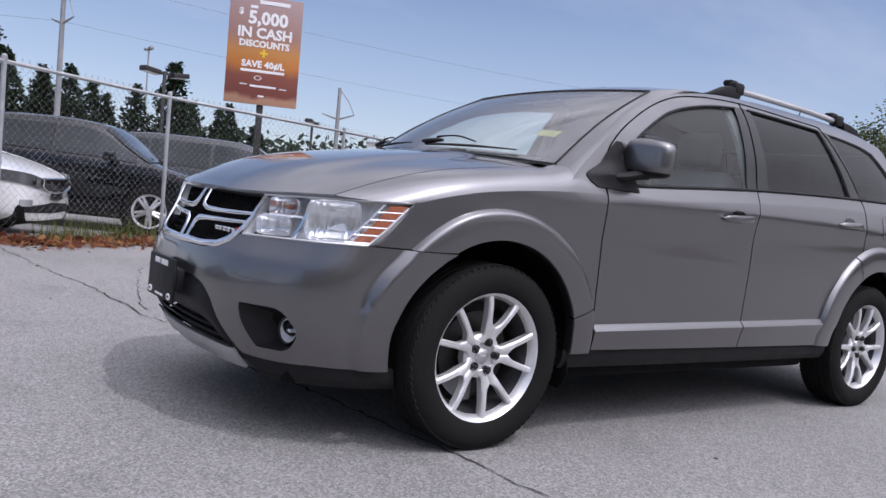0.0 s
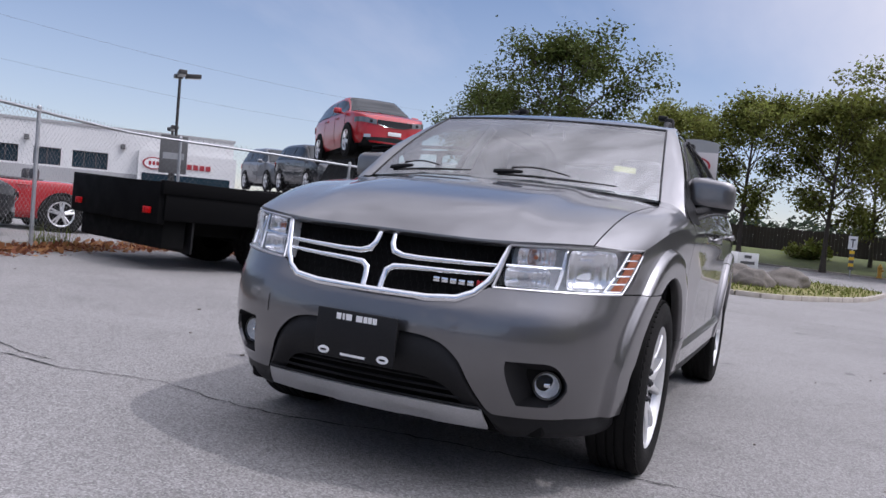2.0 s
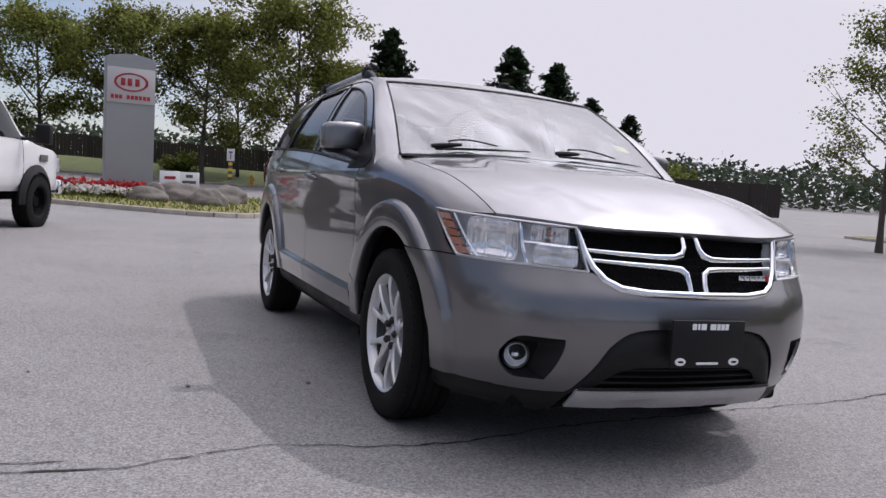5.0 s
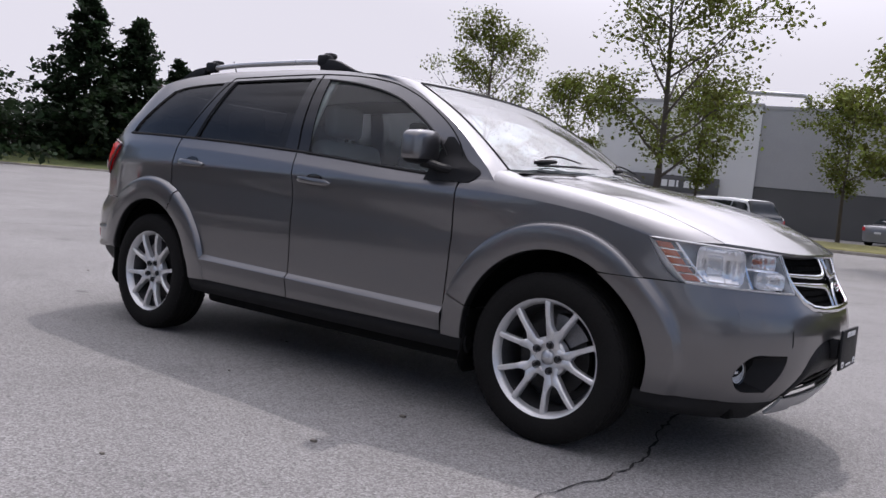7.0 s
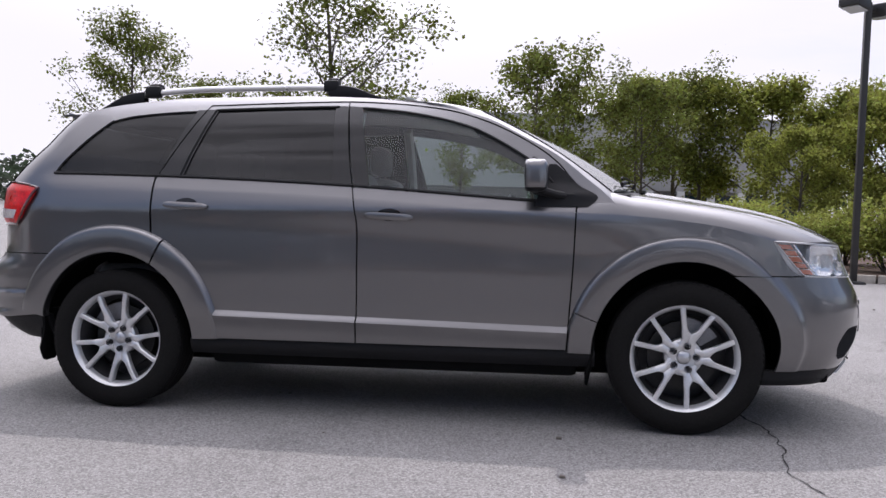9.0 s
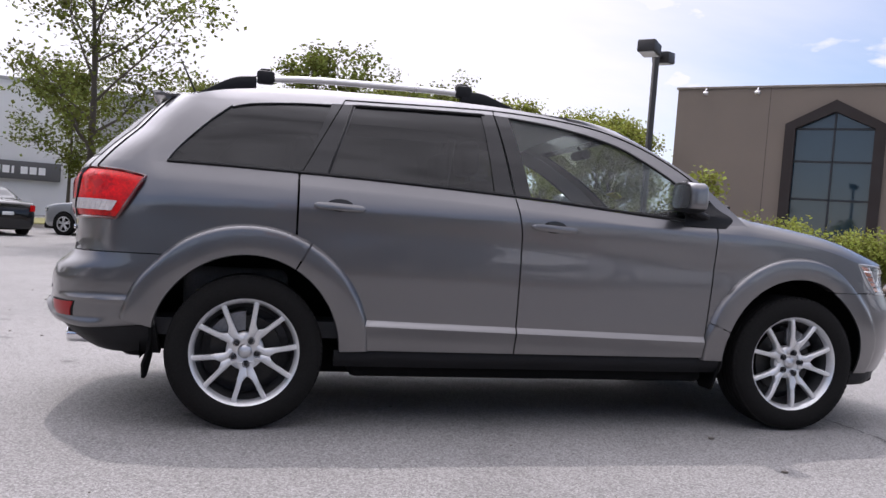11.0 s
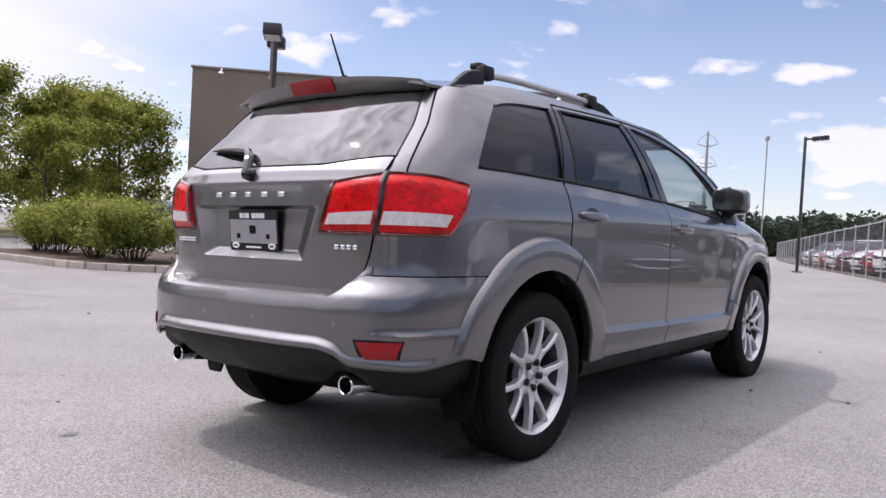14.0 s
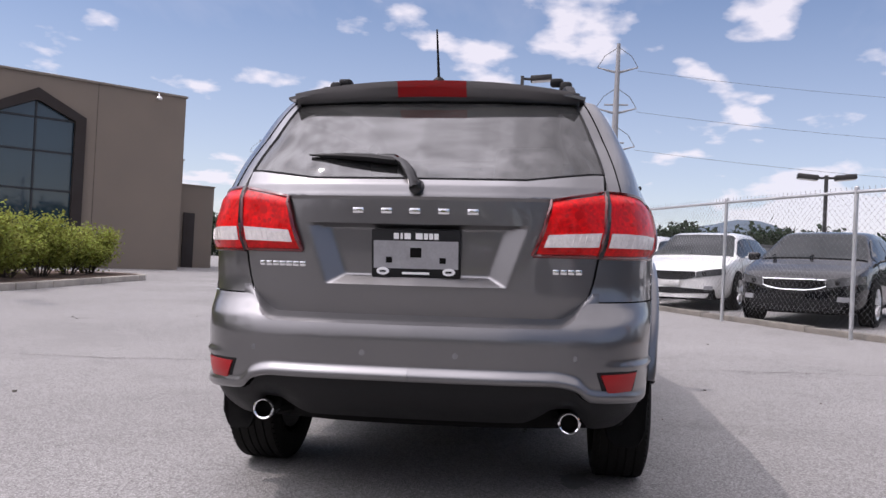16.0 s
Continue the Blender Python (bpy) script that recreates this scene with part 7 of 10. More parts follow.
def place_all(proto, spots, lift=0.0):
    """Moves a built plant to the first spot and copies it to the others."""
    (x, y, a, s), *rest = spots
    for x1, y1, a1, s1 in rest:
        copy_thing(proto, stand(proto, x1, y1, a1, s1, lift))
    proto.matrix_world = stand(proto, x, y, a, s, lift)


place_all(broadleaf("shade_tree", "large spreading green shade tree beside the road", 13.0, 5.6, 11, LEAF_DARK, 24000, 0.21, 0.30, 0.06), [(-42.5, -12.6, 0, 1.0), (-50.0, -19.5, 80, 0.85)])
place_all(broadleaf("roadside_tree", "light green tree in a row along the road", 10.5, 4.3, 23, LEAF_LIGHT, 16000, 0.20, 0.18, 0.27, group="roadside trees"),
          [(-43.0, 7.6, 0, 1.08), (-47.5, 2.8, 70, 0.98), (-48.5, -2.0, 140, 1.0), (-46.0, 11.0, 200, 0.80), (-50.5, -6.5, 260, 0.95), (-52.0, 5.5, 310, 0.85)])
place_all(conifer("conifer", "tall dark conifer beyond the road", 11.4, 6.6, 31, 15000, "dark conifers"),
          [(-47.8, 14.6, 0, 1.0), (-49.3, 24.6, 90, 1.02), (-48.2, 27.6, 30, 0.93), (-47.0, 30.2, 150, 0.72), (-51.5, 16.5, 200, 0.85), (-45.5, 32.5, 60, 0.62)])
place_all(conifer("conifer", "dark conifer in a far group behind the car lot", 9.0, 3.3, 37, 3200, "far conifers"),
          [(-9.0, -62, 0, 1.0), (-12.5, -66, 70, 0.85), (-16.0, -60, 140, 1.15), (-19.5, -66, 30, 0.9), (-4.0, -64, 200, 1.25), (0.5, -60, 260, 1.45), (4.5, -62, 310, 1.5), (-23.5, -68, 10, 0.95), (-6.5, -58, 20, 0.9), (-27.5, -70, 10, 0.7), (8.0, -58, 120, 1.6), (2.5, -67, 40, 1.45), (6.3, -66, 190, 1.5), (-2.0, -67, 80, 1.2), (-5.5, -67, 15, 1.1), (-8.0, -67, 220, 1.0), (-10.8, -63, 95, 0.9), (-14.3, -64, 35, 0.95), (-17.8, -63, 270, 0.85), (-21.5, -65, 160, 0.85), (-25.5, -67, 55, 0.75), (9.8, -64, 135, 1.6), (-1.6, -62, 300, 1.15)])
place_all(broadleaf("street_tree", "slender young street tree with a thin open crown", 9.6, 3.1, 43, LEAF, 11000, 0.125, 0.13, 0.22, 0.70), [(-6.2, 18.4, 0, 1.0), (-13.8, 20.5, 120, 0.82)])
place_all(broadleaf("street_tree", "young street tree with bare twigs over a leafy crown", 6.4, 2.1, 47, LEAF, 7500, 0.125, 0.085, 0.30, 0.78, "street trees"),
          [(-0.3, 20.6, 0, 1.0), (-4.7, 36.0, 100, 1.15), (3.2, 24.5, 210, 0.95), (0.4, 30.8, 50, 1.05), (3.6, 32.6, 160, 1.12), (6.6, 34.0, 250, 1.2), (-9.5, 30.5, 300, 1.05), (-15.5, 29.5, 20, 1.1)])
place_all(broadleaf("verge_tree", "full round-crowned tree behind the verge", 7.0, 3.7, 53, LEAF_VERGE, 15000, 0.17, 0.13, 0.16, 0.80, "verge trees"),
          [(9.6, 33.8, 0, 1.0), (12.6, 31.6, 130, 0.88), (12.4, 27.2, 240, 0.78), (6.0, 38.0, 20, 1.1), (9.0, 26.0, 300, 0.6), (15.5, 36.0, 60, 1.0)])
place_all(bush("hedge_shrub", "rounded yellow-green shrub in the planting bed", 0.98, 1.12, 61, LEAF_HEDGE, 9500, 0.062, "hedge shrubs"),
          [(4.6, 12.6, 0, 1.05), (5.4, 11.6, 50, 0.85), (6.7, 10.95, 100, 1.15), (7.9, 10.7, 150, 0.80), (9.1, 10.5, 200, 1.22), (10.5, 10.7, 250, 0.78), (11.7, 10.75, 300, 1.12), (13.1, 10.95, 20, 0.85), (14.4, 11.2, 80, 1.0), (4.6, 14.2, 130, 1.1), (4.7, 16.0, 180, 1.0), (6.4, 13.0, 230, 0.95), (4.9, 17.4, 280, 0.9), (12.4, 12.2, 10, 0.85)], 0.12)
place_all(broadleaf("small_tree", "knee-high trunk with two tufts of young leaves", 2.3, 0.5, 67, LEAF_HEDGE, 500, 0.11, 0.02, 0.6, group="small bed trees"), [(8.2, 12.0, 0, 1.15), (7.7, 12.3, 90, 1.0)], 0.12)
place_all(bush("road_shrub", "shrub against the dark fence", 1.2, 1.5, 71, LEAF, 1600, 0.22, "road shrubs"),
          [(-53.3, 19.0, 0, 0.9), (-47.5, 26.0, 90, 1.6), (-46.5, 29.0, 140, 1.5), (-54.8, 12.0, 200, 1.0), (-54, 2.0, 250, 1.2), (-45.0, 32.0, 10, 1.6)])
place_all(bush("tall_hedge", "clipped evergreen hedge along the far street", 2.2, 4.2, 73, LEAF, 2400, 0.34, "far hedge", "hedge"),
          [(-58 - 2.6 * _k, 38 + 3.4 * _k, 40 * _k, 1.0) for _k in range(8)])


# ---------------------------------------------------------------- chain-link fence
FENCE = [(-9.3, -5.70), (-8.3, -6.20), (-6.55, -7.17), (-4.6, -8.20), (-3.4, -7.95), (-2.05, -7.50), (0.4, -6.75), (2.31, -5.75), (5.08, -4.12), (7.4, -3.12), (10.25, -2.03), (13.15, -0.95), (16.0, 0.02), (24.0, 2.6), (34.0, 6.0), (56.0, 13.4), (80.0, 21.4)]
FENCE_H = 1.80


def build_fence():
    run = [0.0]
    for a, b in zip(FENCE, FENCE[1:]):
        run.append(run[-1] + math.dist(a, b))
    fx, fy = curve(*zip(run, [p[0] for p in FENCE])), curve(*zip(run, [p[1] for p in FENCE]))
    total = run[-1]
    fence = thing("chain_link_fence", "galvanised chain-link fence along the edge of the car lot", "fence")

    def at(s, z):
        return Vector((fx(s), fy(s), ground_z(fx(s), fy(s)) + z))
    # posts stand where the bays meet
    posts = [0.02] + [s for s in (run[6] + 3.05 * k for k in range(-12, 1)) if s > 0] + run[7:12] + [run[12] + 3.0 * k for k in range(23)] + [total - 0.02]
    for s in posts:
        bm = bmesh.new()
        tube(bm, [at(s, -0.2), at(s, FENCE_H + 0.03)], 0.025, 10)
        lathe(bm, [(0.029, -0.03), (0.029, 0.015), (0.02, 0.028), (0.0, 0.032)], 10, Matrix.Translation(at(s, FENCE_H + 0.02)))
        for z in (0.3, 0.8, 1.3):
            lathe(bm, [(0.026, 0.0), (0.031, 0.0), (0.031, 0.02), (0.026, 0.02)], 10, Matrix.Translation(at(s, z)))
        part("post", bm, GALV, fence)
    bm = bmesh.new()
    tube(bm, [at(s, FENCE_H - 0.02) for s in np.linspace(0, total, 180)], 0.021, 8)
    part("top_rail", bm, GALV, fence)
    # woven wires: two sets of slanting strands
    bm = bmesh.new()
    step, lo, hi = 0.085, 0.03, FENCE_H + 0.02
    rise = hi - lo
    for way in (1, -1):
        for k in range(int((total + rise) / step)):
            s0 = k * step - (rise if way > 0 else 0)
            pts = []
            for q in range(7):
                z = lo + rise * q / 6
                s = s0 + (z - lo) if way > 0 else s0 - (z - lo)
                if 0 <= s <= total:
                    pts.append(at(s, z) + Vector((0, 0.004 * way, 0)))
            if len(pts) >= 2:
                tube(bm, pts, 0.0013, 3, cap=False)
    mesh_ob = part("wire_mesh", bm, WIRE, fence, "woven diamond wire mesh")
    mesh_ob["kind"] = "stuff"
    # twisted ends along the top
    bm = bmesh.new()
    for k in range(int(total / 0.085)):
        p = at(k * 0.085, hi)
        tube(bm, [p, p + Vector((0.006, 0, 0.022))], 0.0018, 3, cap=False)
        tube(bm, [p, p + Vector((-0.007, 0, 0.019))], 0.0018, 3, cap=False)
    tw = part("wire_ends", bm, WIRE, fence)
    tw["kind"] = "stuff"
    # kerb under the eastern stretch and the litter of dry leaves
    kerb = thing("fence_kerb", "low weathered concrete kerb under the fence", "kerb", kind="structure")
    s = 0.0
    while s < total - 2.4:
        a, b = at(s, 0), at(s + 2.4, 0)
        bm = bmesh.new()
        d = b - a
        box(bm, (0.012, -0.30, -0.1), (d.length - 0.012, -0.12, 0.085), bevel=0.015)
        ob = part("kerbstone", bm, KERB_OLD, kerb)
        ob.matrix_world = Matrix.Translation(a) @ Euler((0, 0, math.atan2(d.y, d.x))).to_matrix().to_4x4()
        s += 2.4
    rnd = random.Random(9)
    bm = bmesh.new()
    s0, s1 = run[2], run[7]
    for _ in range(3600):
        s = lerp(s0, s1, rnd.random() ** 0.9)
        heap = 0.5 + 0.5 * math.sin(s * 1.9) * math.sin(s * 0.7 + 1)
        d = rnd.gauss(0.10, 0.16 + 0.10 * heap)
        p = at(s, 0)
        t = (at(s + 0.1, 0) - p).normalized()
        nrm = Vector((-t.y, t.x, 0))
        p = p + nrm * d
        p.z = ground_z(p.x, p.y) + 0.006 + abs(rnd.gauss(0, 0.05)) * heap * math.exp(-((d - 0.1) / 0.2) ** 2)
        leaf_cards(bm, p, 0.004, 1, 0.085, rnd, 0.0)
    tagged(part("leaf_litter", bm, DEAD_LEAF, None), "drift of dry brown leaves along the fence", "leaves", kind="stuff")
    bm = bmesh.new()
    for _ in range(1500):
        s = lerp(run[4], run[7], rnd.random())
        if math.sin(s * 1.3) < -0.1:
            continue
        p = at(s, 0) + Vector((rnd.gauss(0, 0.06), rnd.gauss(-0.06, 0.08), 0))
        hgt = rnd.uniform(0.08, 0.38)
        e = p + Vector((rnd.gauss(0, 0.06), rnd.gauss(0, 0.06), hgt))
        w = Vector((rnd.gauss(0, 1), rnd.gauss(0, 1), 0)).normalized() * 0.006
        bm.faces.new([bm.verts.new(p - w), bm.verts.new(p + w), bm.verts.new(e)])
    tagged(part("weeds", bm, BLADE, None), "tufts of weeds at the foot of the fence", "weeds", kind="stuff")


build_fence()

# ---------------------------------------------------------------- parked cars


def lift_of(m):
    return m.translation.z - ground_z(m.translation.x, m.translation.y)


def lean(m):
    """Tips an upright pose so that it stands square on the sloping ground."""
    x, y, e = m.translation.x, m.translation.y, 0.5
    n = Vector((ground_z(x - e, y) - ground_z(x + e, y), ground_z(x, y - e) - ground_z(x, y + e), 2 * e)).normalized()
    q = Vector((0, 0, 1)).rotation_difference(n).to_matrix().to_4x4()
    return Matrix.Translation(m.translation) @ q @ m.to_quaternion().to_matrix().to_4x4()


def parked_car(name, label, paint, m, L=4.8, W=1.84, H=1.46, hood=0.98, style="sedan", group="", front=True, lift=0.0, rim_mat=None, chrome_grille=True):
    """A smaller-scale car: shell, glass, lamps, grille, wheels, mirrors. Its front looks along its x."""
    car = thing(name, label, "car", m if lift_of(m) > 0.5 else lean(m), group)
    h2, w2 = L / 2, W / 2
    if style == "sedan":
        xs = (-0.5, -0.485, -0.46, -0.40, -0.31, -0.14, 0.02, 0.12, 0.22, 0.29, 0.38, 0.445, 0.480, 0.5)
        zs = (hood - 0.30, hood - 0.04, hood + 0.05, hood + 0.075, hood + 0.12, H - 0.025, H, H - 0.035, hood + 0.18, hood + 0.005, hood - 0.095, hood - 0.185, hood - 0.265, hood - 0.42)
        wind, rear, cab = (0.140, 0.280), (-0.305, -0.155), (-0.285, 0.235)
    elif style == "open":
        xs = (-0.5, -0.48, -0.40, -0.25, -0.20, -0.05, 0.05, 0.20, 0.42, 0.48, 0.5)
        zs = (hood - 0.28, hood - 0.06, hood + 0.03, hood + 0.03, hood + 0.02, hood + 0.0, hood + 0.02, hood + 0.0, hood - 0.12, hood - 0.2, hood - 0.34)
        wind, rear, cab = None, None, None
    else:
        xs = (-0.5, -0.49, -0.465, -0.40, -0.20, 0.0, 0.09, 0.20, 0.275, 0.38, 0.45, 0.485, 0.5)
        zs = (hood - 0.30, hood - 0.02, hood + 0.14, H - 0.05, H, H - 0.008, H - 0.06, hood + 0.22, hood + 0.02, hood - 0.055, hood - 0.13, hood - 0.22, hood - 0.40)
        wind, rear, cab = (0.105, 0.262), (-0.488, -0.41), (-0.435, 0.215)
    top = curve(*[(x * L, z) for x, z in zip(xs, zs)])
    low = 0.22 if style != "suv" else 0.26
    wide = curve((-h2, 0.62), (-h2 * 0.98, 0.80), (-h2 * 0.93, 0.90), (-h2 * 0.8, 0.965), (-h2 * 0.4, 1.0), (h2 * 0.4, 1.0), (h2 * 0.72, 0.975), (h2 * 0.86, 0.915), (h2 * 0.945, 0.80), (h2 * 0.985, 0.62), (h2, 0.40))
    beltz = lambda x: hood - 0.005 - 0.05 * (x / h2)
    _fx = np.linspace(h2 * 0.5, h2, 80)
    _fy = np.array([wide(x) * w2 for x in _fx])

    def nose(y):
        """How far forward the front reaches at the distance y from the middle."""
        return float(np.interp(-abs(y), -_fy, _fx)) if abs(y) > _fy[-1] else h2

    def section(x, v):
        """Half of the section from the sill (v = 0) to the middle of the roof (1), rounded."""
        w, t = wide(x) * w2, top(x)
        b = min(beltz(x), t - 0.03)
        f = lambda z: low + (b - low) * z
        up = max(0.0, min(1.0, (t - b) / 0.42))
        e = t - lerp(0.030, 0.075, up)
        shrink = lerp(0.90, 0.71, up)
        pts = [(0.89 * w, low), (0.975 * w, f(0.15)), (1.0 * w, f(0.46)), (0.992 * w, f(0.82)), (0.962 * w, b), (lerp(0.950, shrink, 0.52) * w, lerp(b, max(b, e), 0.55)), (shrink * w, max(b + 0.006, e)), (shrink * w * 0.84, t - 0.012), (shrink * w * 0.42, t), (0.0, t + 0.004)]
        k = v * (len(pts) - 1)
        i = min(int(k), len(pts) - 2)
        q = k - i
        p0, p1, p2, p3 = pts[max(i - 1, 0)], pts[i], pts[i + 1], pts[min(i + 2, len(pts) - 1)]
        c = [0.5 * (2 * p1[d] + (p2[d] - p0[d]) * q + (2 * p0[d] - 5 * p1[d] + 4 * p2[d] - p3[d]) * q * q + (3 * p1[d] - p0[d] - 3 * p2[d] + p3[d]) * q**3) for d in (0, 1)]
        return max(0.0, c[0]), c[1]

    bm = bmesh.new()
    for sy in (1, -1):
        def shell(u, v, sy=sy):
            x = h2 * math.sin(math.pi / 2 * lerp(-1, 1, u)) * 0.55 + lerp(-h2, h2, u) * 0.45
            y, z = section(x, v)
            return (x, sy * y, z)
        grid(bm, shell, 64, 27, sy > 0)
        for xe in (0, 1):
            grid(bm, lambda u, v, e=xe, sy=sy: (lerp(-h2, h2, e), sy * section(lerp(-h2, h2, e), v)[0] * u, section(lerp(-h2, h2, e), v)[1]), 3, 27, (sy > 0) == (xe == 1))
    part("body", outward(bm), paint, car, "", 48)
    if cab:
        for sy in (1, -1):
            n = (cab[0] * L, cab[1] * L)
            cuts = ((n[0], lerp(n[0], n[1], 0.20)), (lerp(n[0], n[1], 0.215), lerp(n[0], n[1], 0.565)), (lerp(n[0], n[1], 0.585), n[1] * 1.04))
            for x0, x1 in cuts:
                bm = bmesh.new()
                def pane(u, v, sy=sy, x0=x0, x1=x1):
                    x = lerp(x0, x1, u)
                    y, z = section(x, lerp(0.462, 0.640, v))
                    return (x, sy * (y + 0.010), z + 0.002)
                grid(bm, pane, 20, 8, sy > 0)
                part("side_window", outward(bm), GLASS_DARK, car)
        for span, nm in ((wind, "windscreen"), (rear, "rear_window")):
            bm = bmesh.new()
            def scr(u, v, span=span):
                x = lerp(span[0], span[1], u) * L
                w = 2 * v - 1
                y, z = section(x, lerp(1.0, 0.685, abs(w)))
                return (x + (0.010 if span[0] > 0 else -0.010), y * (1 if w > 0 else -1), z + 0.010)
            grid(bm, scr, 16, 24)
            part(nm, outward(bm), GLASS_DARK, car)
        for q in (-0.3, 0.25):
            bm = bmesh.new()
            tube(bm, [(lerp(wind[1], wind[0], t) * L + 0.02, q + 0.5 * t - 0.3, section(lerp(wind[1], wind[0], t) * L, 0.93)[1] + 0.018) for t in (0.03, 0.06, 0.10)], 0.010, 5)
            part("wiper", bm, BLACK_PLASTIC, car)
    else:
        bm = bmesh.new()
        box(bm, (-0.22 * L, -0.55, hood - 0.02), (0.06 * L, 0.55, hood + 0.035), bevel=0.03)
        part("cabin", bm, TRIM_DARK, car)
        for y in (0.33, -0.33):
            bm = bmesh.new()
            box(bm, (-0.20 * L, y - 0.2, hood - 0.05), (-0.17 * L, y + 0.2, hood + 0.22), bevel=0.05)
            part("headrest", bm, TRIM_DARK, car)
        bm = bmesh.new()
        grid(bm, lambda u, v: (lerp(0.10, 0.03, u) * L, lerp(-0.62, 0.62, v) * lerp(1, 0.85, u), lerp(hood, hood + 0.30, u)), 3, 6)
        part("windscreen", bm, GLASS_DARK, car)

    def on_nose(name, y0, y1, lo, hi, out, mat, parent, label="", n=14):
        """A plate that follows the curve of the front; lo and hi are heights by the share across."""
        bm = bmesh.new()
        grid(bm, lambda u, v: (nose(lerp(y0, y1, u)) + out, lerp(y0, y1, u) * (1 + out / 2), lerp(lo(u), hi(u), v)), n, 5, True)
        return part(name, thick(outward(bm), 0.02), mat, parent, label)

    # lamps, grille and intakes on the curved front
    gz, gw = hood - 0.345, 0.42
    for sy in (1, -1):
        on_nose("headlamp", sy * 0.43, sy * 0.845, lambda u: gz - 0.045 + 0.065 * u, lambda u: gz + 0.065 + 0.095 * u - 0.03 * u * u, 0.010, LAMP_SMOKE, car, "clear swept headlamp")
        bm = bmesh.new()
        lathe(bm, [(0.0, 0.02), (0.03, 0.016), (0.038, 0.0)], 14, Matrix.Translation((nose(0.56) + 0.012, sy * 0.56, gz + 0.03)) @ Euler((0, radians(90), 0)).to_matrix().to_4x4())
        part("projector", bm, GLOSS_BLACK, car)
        bm = bmesh.new()
        grid(bm, lambda u, v, sy=sy: (-lerp(h2 * 0.86, h2 * 0.995, u) - 0.012, sy * (wide(-lerp(h2 * 0.86, h2 * 0.995, u)) * w2 + 0.014), hood - lerp(0.04, 0.22, v)), 8, 3, sy < 0)
        part("tail_lamp", outward(bm), RED_LENS, car, "red tail lamp")
        on_nose("fog_lamp", sy * 0.56, sy * 0.70, lambda u: 0.37, lambda u: 0.44, 0.012, LAMP_GLOSS, car, "", 6)
        bm = bmesh.new()
        box(bm, (0.165 * L, min(sy * (w2 + 0.015), sy * (w2 + 0.20)), beltz(0.16 * L) - 0.005), (0.195 * L, max(sy * (w2 + 0.015), sy * (w2 + 0.20)), beltz(0.16 * L) + 0.125), bevel=0.035, segs=3)
        tube(bm, [(0.18 * L, sy * (w2 - 0.05), beltz(0.16 * L) + 0.02), (0.18 * L, sy * (w2 + 0.05), beltz(0.16 * L) + 0.03)], 0.02, 6)
        part("mirror", bm, paint, car)
        # door seams
        for xq in (-0.17, 0.045, 0.245):
            bm = bmesh.new()
            tube(bm, [(xq * L, sy * (section(xq * L, v)[0] + 0.001), section(xq * L, v)[1]) for v in np.linspace(0.06, 0.44, 9)], 0.004, 4)
            part("door_seam", bm, UNDER_BLACK, car)
        for xq in (-0.145, 0.075):
            bm = bmesh.new()
            y, z = section(xq * L, 0.37)
            tube(bm, [(xq * L, sy * (y + 0.01), z), (xq * L + 0.10, sy * (y + 0.03), z), (xq * L + 0.20, sy * (y + 0.01), z)], 0.013, 6)
            part("door_handle", bm, paint, car)
    gr = on_nose("grille", -gw, gw, lambda u: gz - 0.085 + 0.06 * abs(2 * u - 1) ** 3, lambda u: gz + 0.062, 0.008, GLOSS_BLACK, car, "", 20)
    bm = bmesh.new()
    ring = [(y, gz + 0.064) for y in np.linspace(-gw, gw, 15)] + [(y, gz - 0.087 + 0.06 * abs(y / gw) ** 3) for y in np.linspace(gw, -gw, 15)]
    tube(bm, [(nose(y) + 0.032, y, z) for y, z in ring + ring[:1]], 0.011 if chrome_grille else 0.006, 6)
    part("grille_frame", bm, CHROME if chrome_grille else GLOSS_BLACK, gr)
    on_nose("lower_intake", -0.66, 0.66, lambda u: 0.29 + 0.02 * abs(2 * u - 1), lambda u: 0.405 - 0.03 * abs(2 * u - 1), 0.006, BLACK_PLASTIC, car, "", 20)
    bm = bmesh.new()
    box(bm, (h2 + 0.018, -0.16, 0.44), (h2 + 0.036, 0.16, 0.53), bevel=0.005)
    part("front_plate", bm, BLACK_PLASTIC if chrome_grille else SIGN_WHITE, car)
    bm = bmesh.new()
    box(bm, (-h2 - 0.018, -0.16, 0.62), (-h2 + 0.01, 0.16, 0.72), bevel=0.005)
    part("rear_plate", bm, SIGN_WHITE, car)
    bm = bmesh.new()
    box(bm, (-h2 * 0.97, -w2 * 0.8, 0.18), (h2 * 0.97, w2 * 0.8, 0.40), bevel=0.05)
    part("underside", bm, UNDER_BLACK, car)
    wr = 0.33 if style != "suv" else 0.36
    for xq in (0.295 * L, -0.285 * L):
        for sy in (1, -1):
            bm = bmesh.new()
            M = Matrix.Translation((xq, sy * (w2 - 0.012), wr)) @ Euler((radians(-90 * sy), 0, 0)).to_matrix().to_4x4()
            lathe(bm, [(0.0, 0.016), (wr + 0.045, 0.016), (wr + 0.06, 0.0)], 32, M)
            part("wheel_arch", bm, UNDER_BLACK, car)
            bm = bmesh.new()
            lathe(bm, [(wr * 0.66, 0.01), (wr * 0.70, 0.035), (wr * 0.86, 0.045), (wr * 0.97, 0.034), (wr, 0.012), (wr, -0.18), (wr * 0.66, -0.18)], 36, M)
            ty = part("wheel", bm, RUBBER, car)
            bm = bmesh.new()
            lathe(bm, [(wr * 0.58, 0.0), (wr * 0.62, 0.026), (wr * 0.685, 0.034), (wr * 0.69, 0.02)], 32, M)
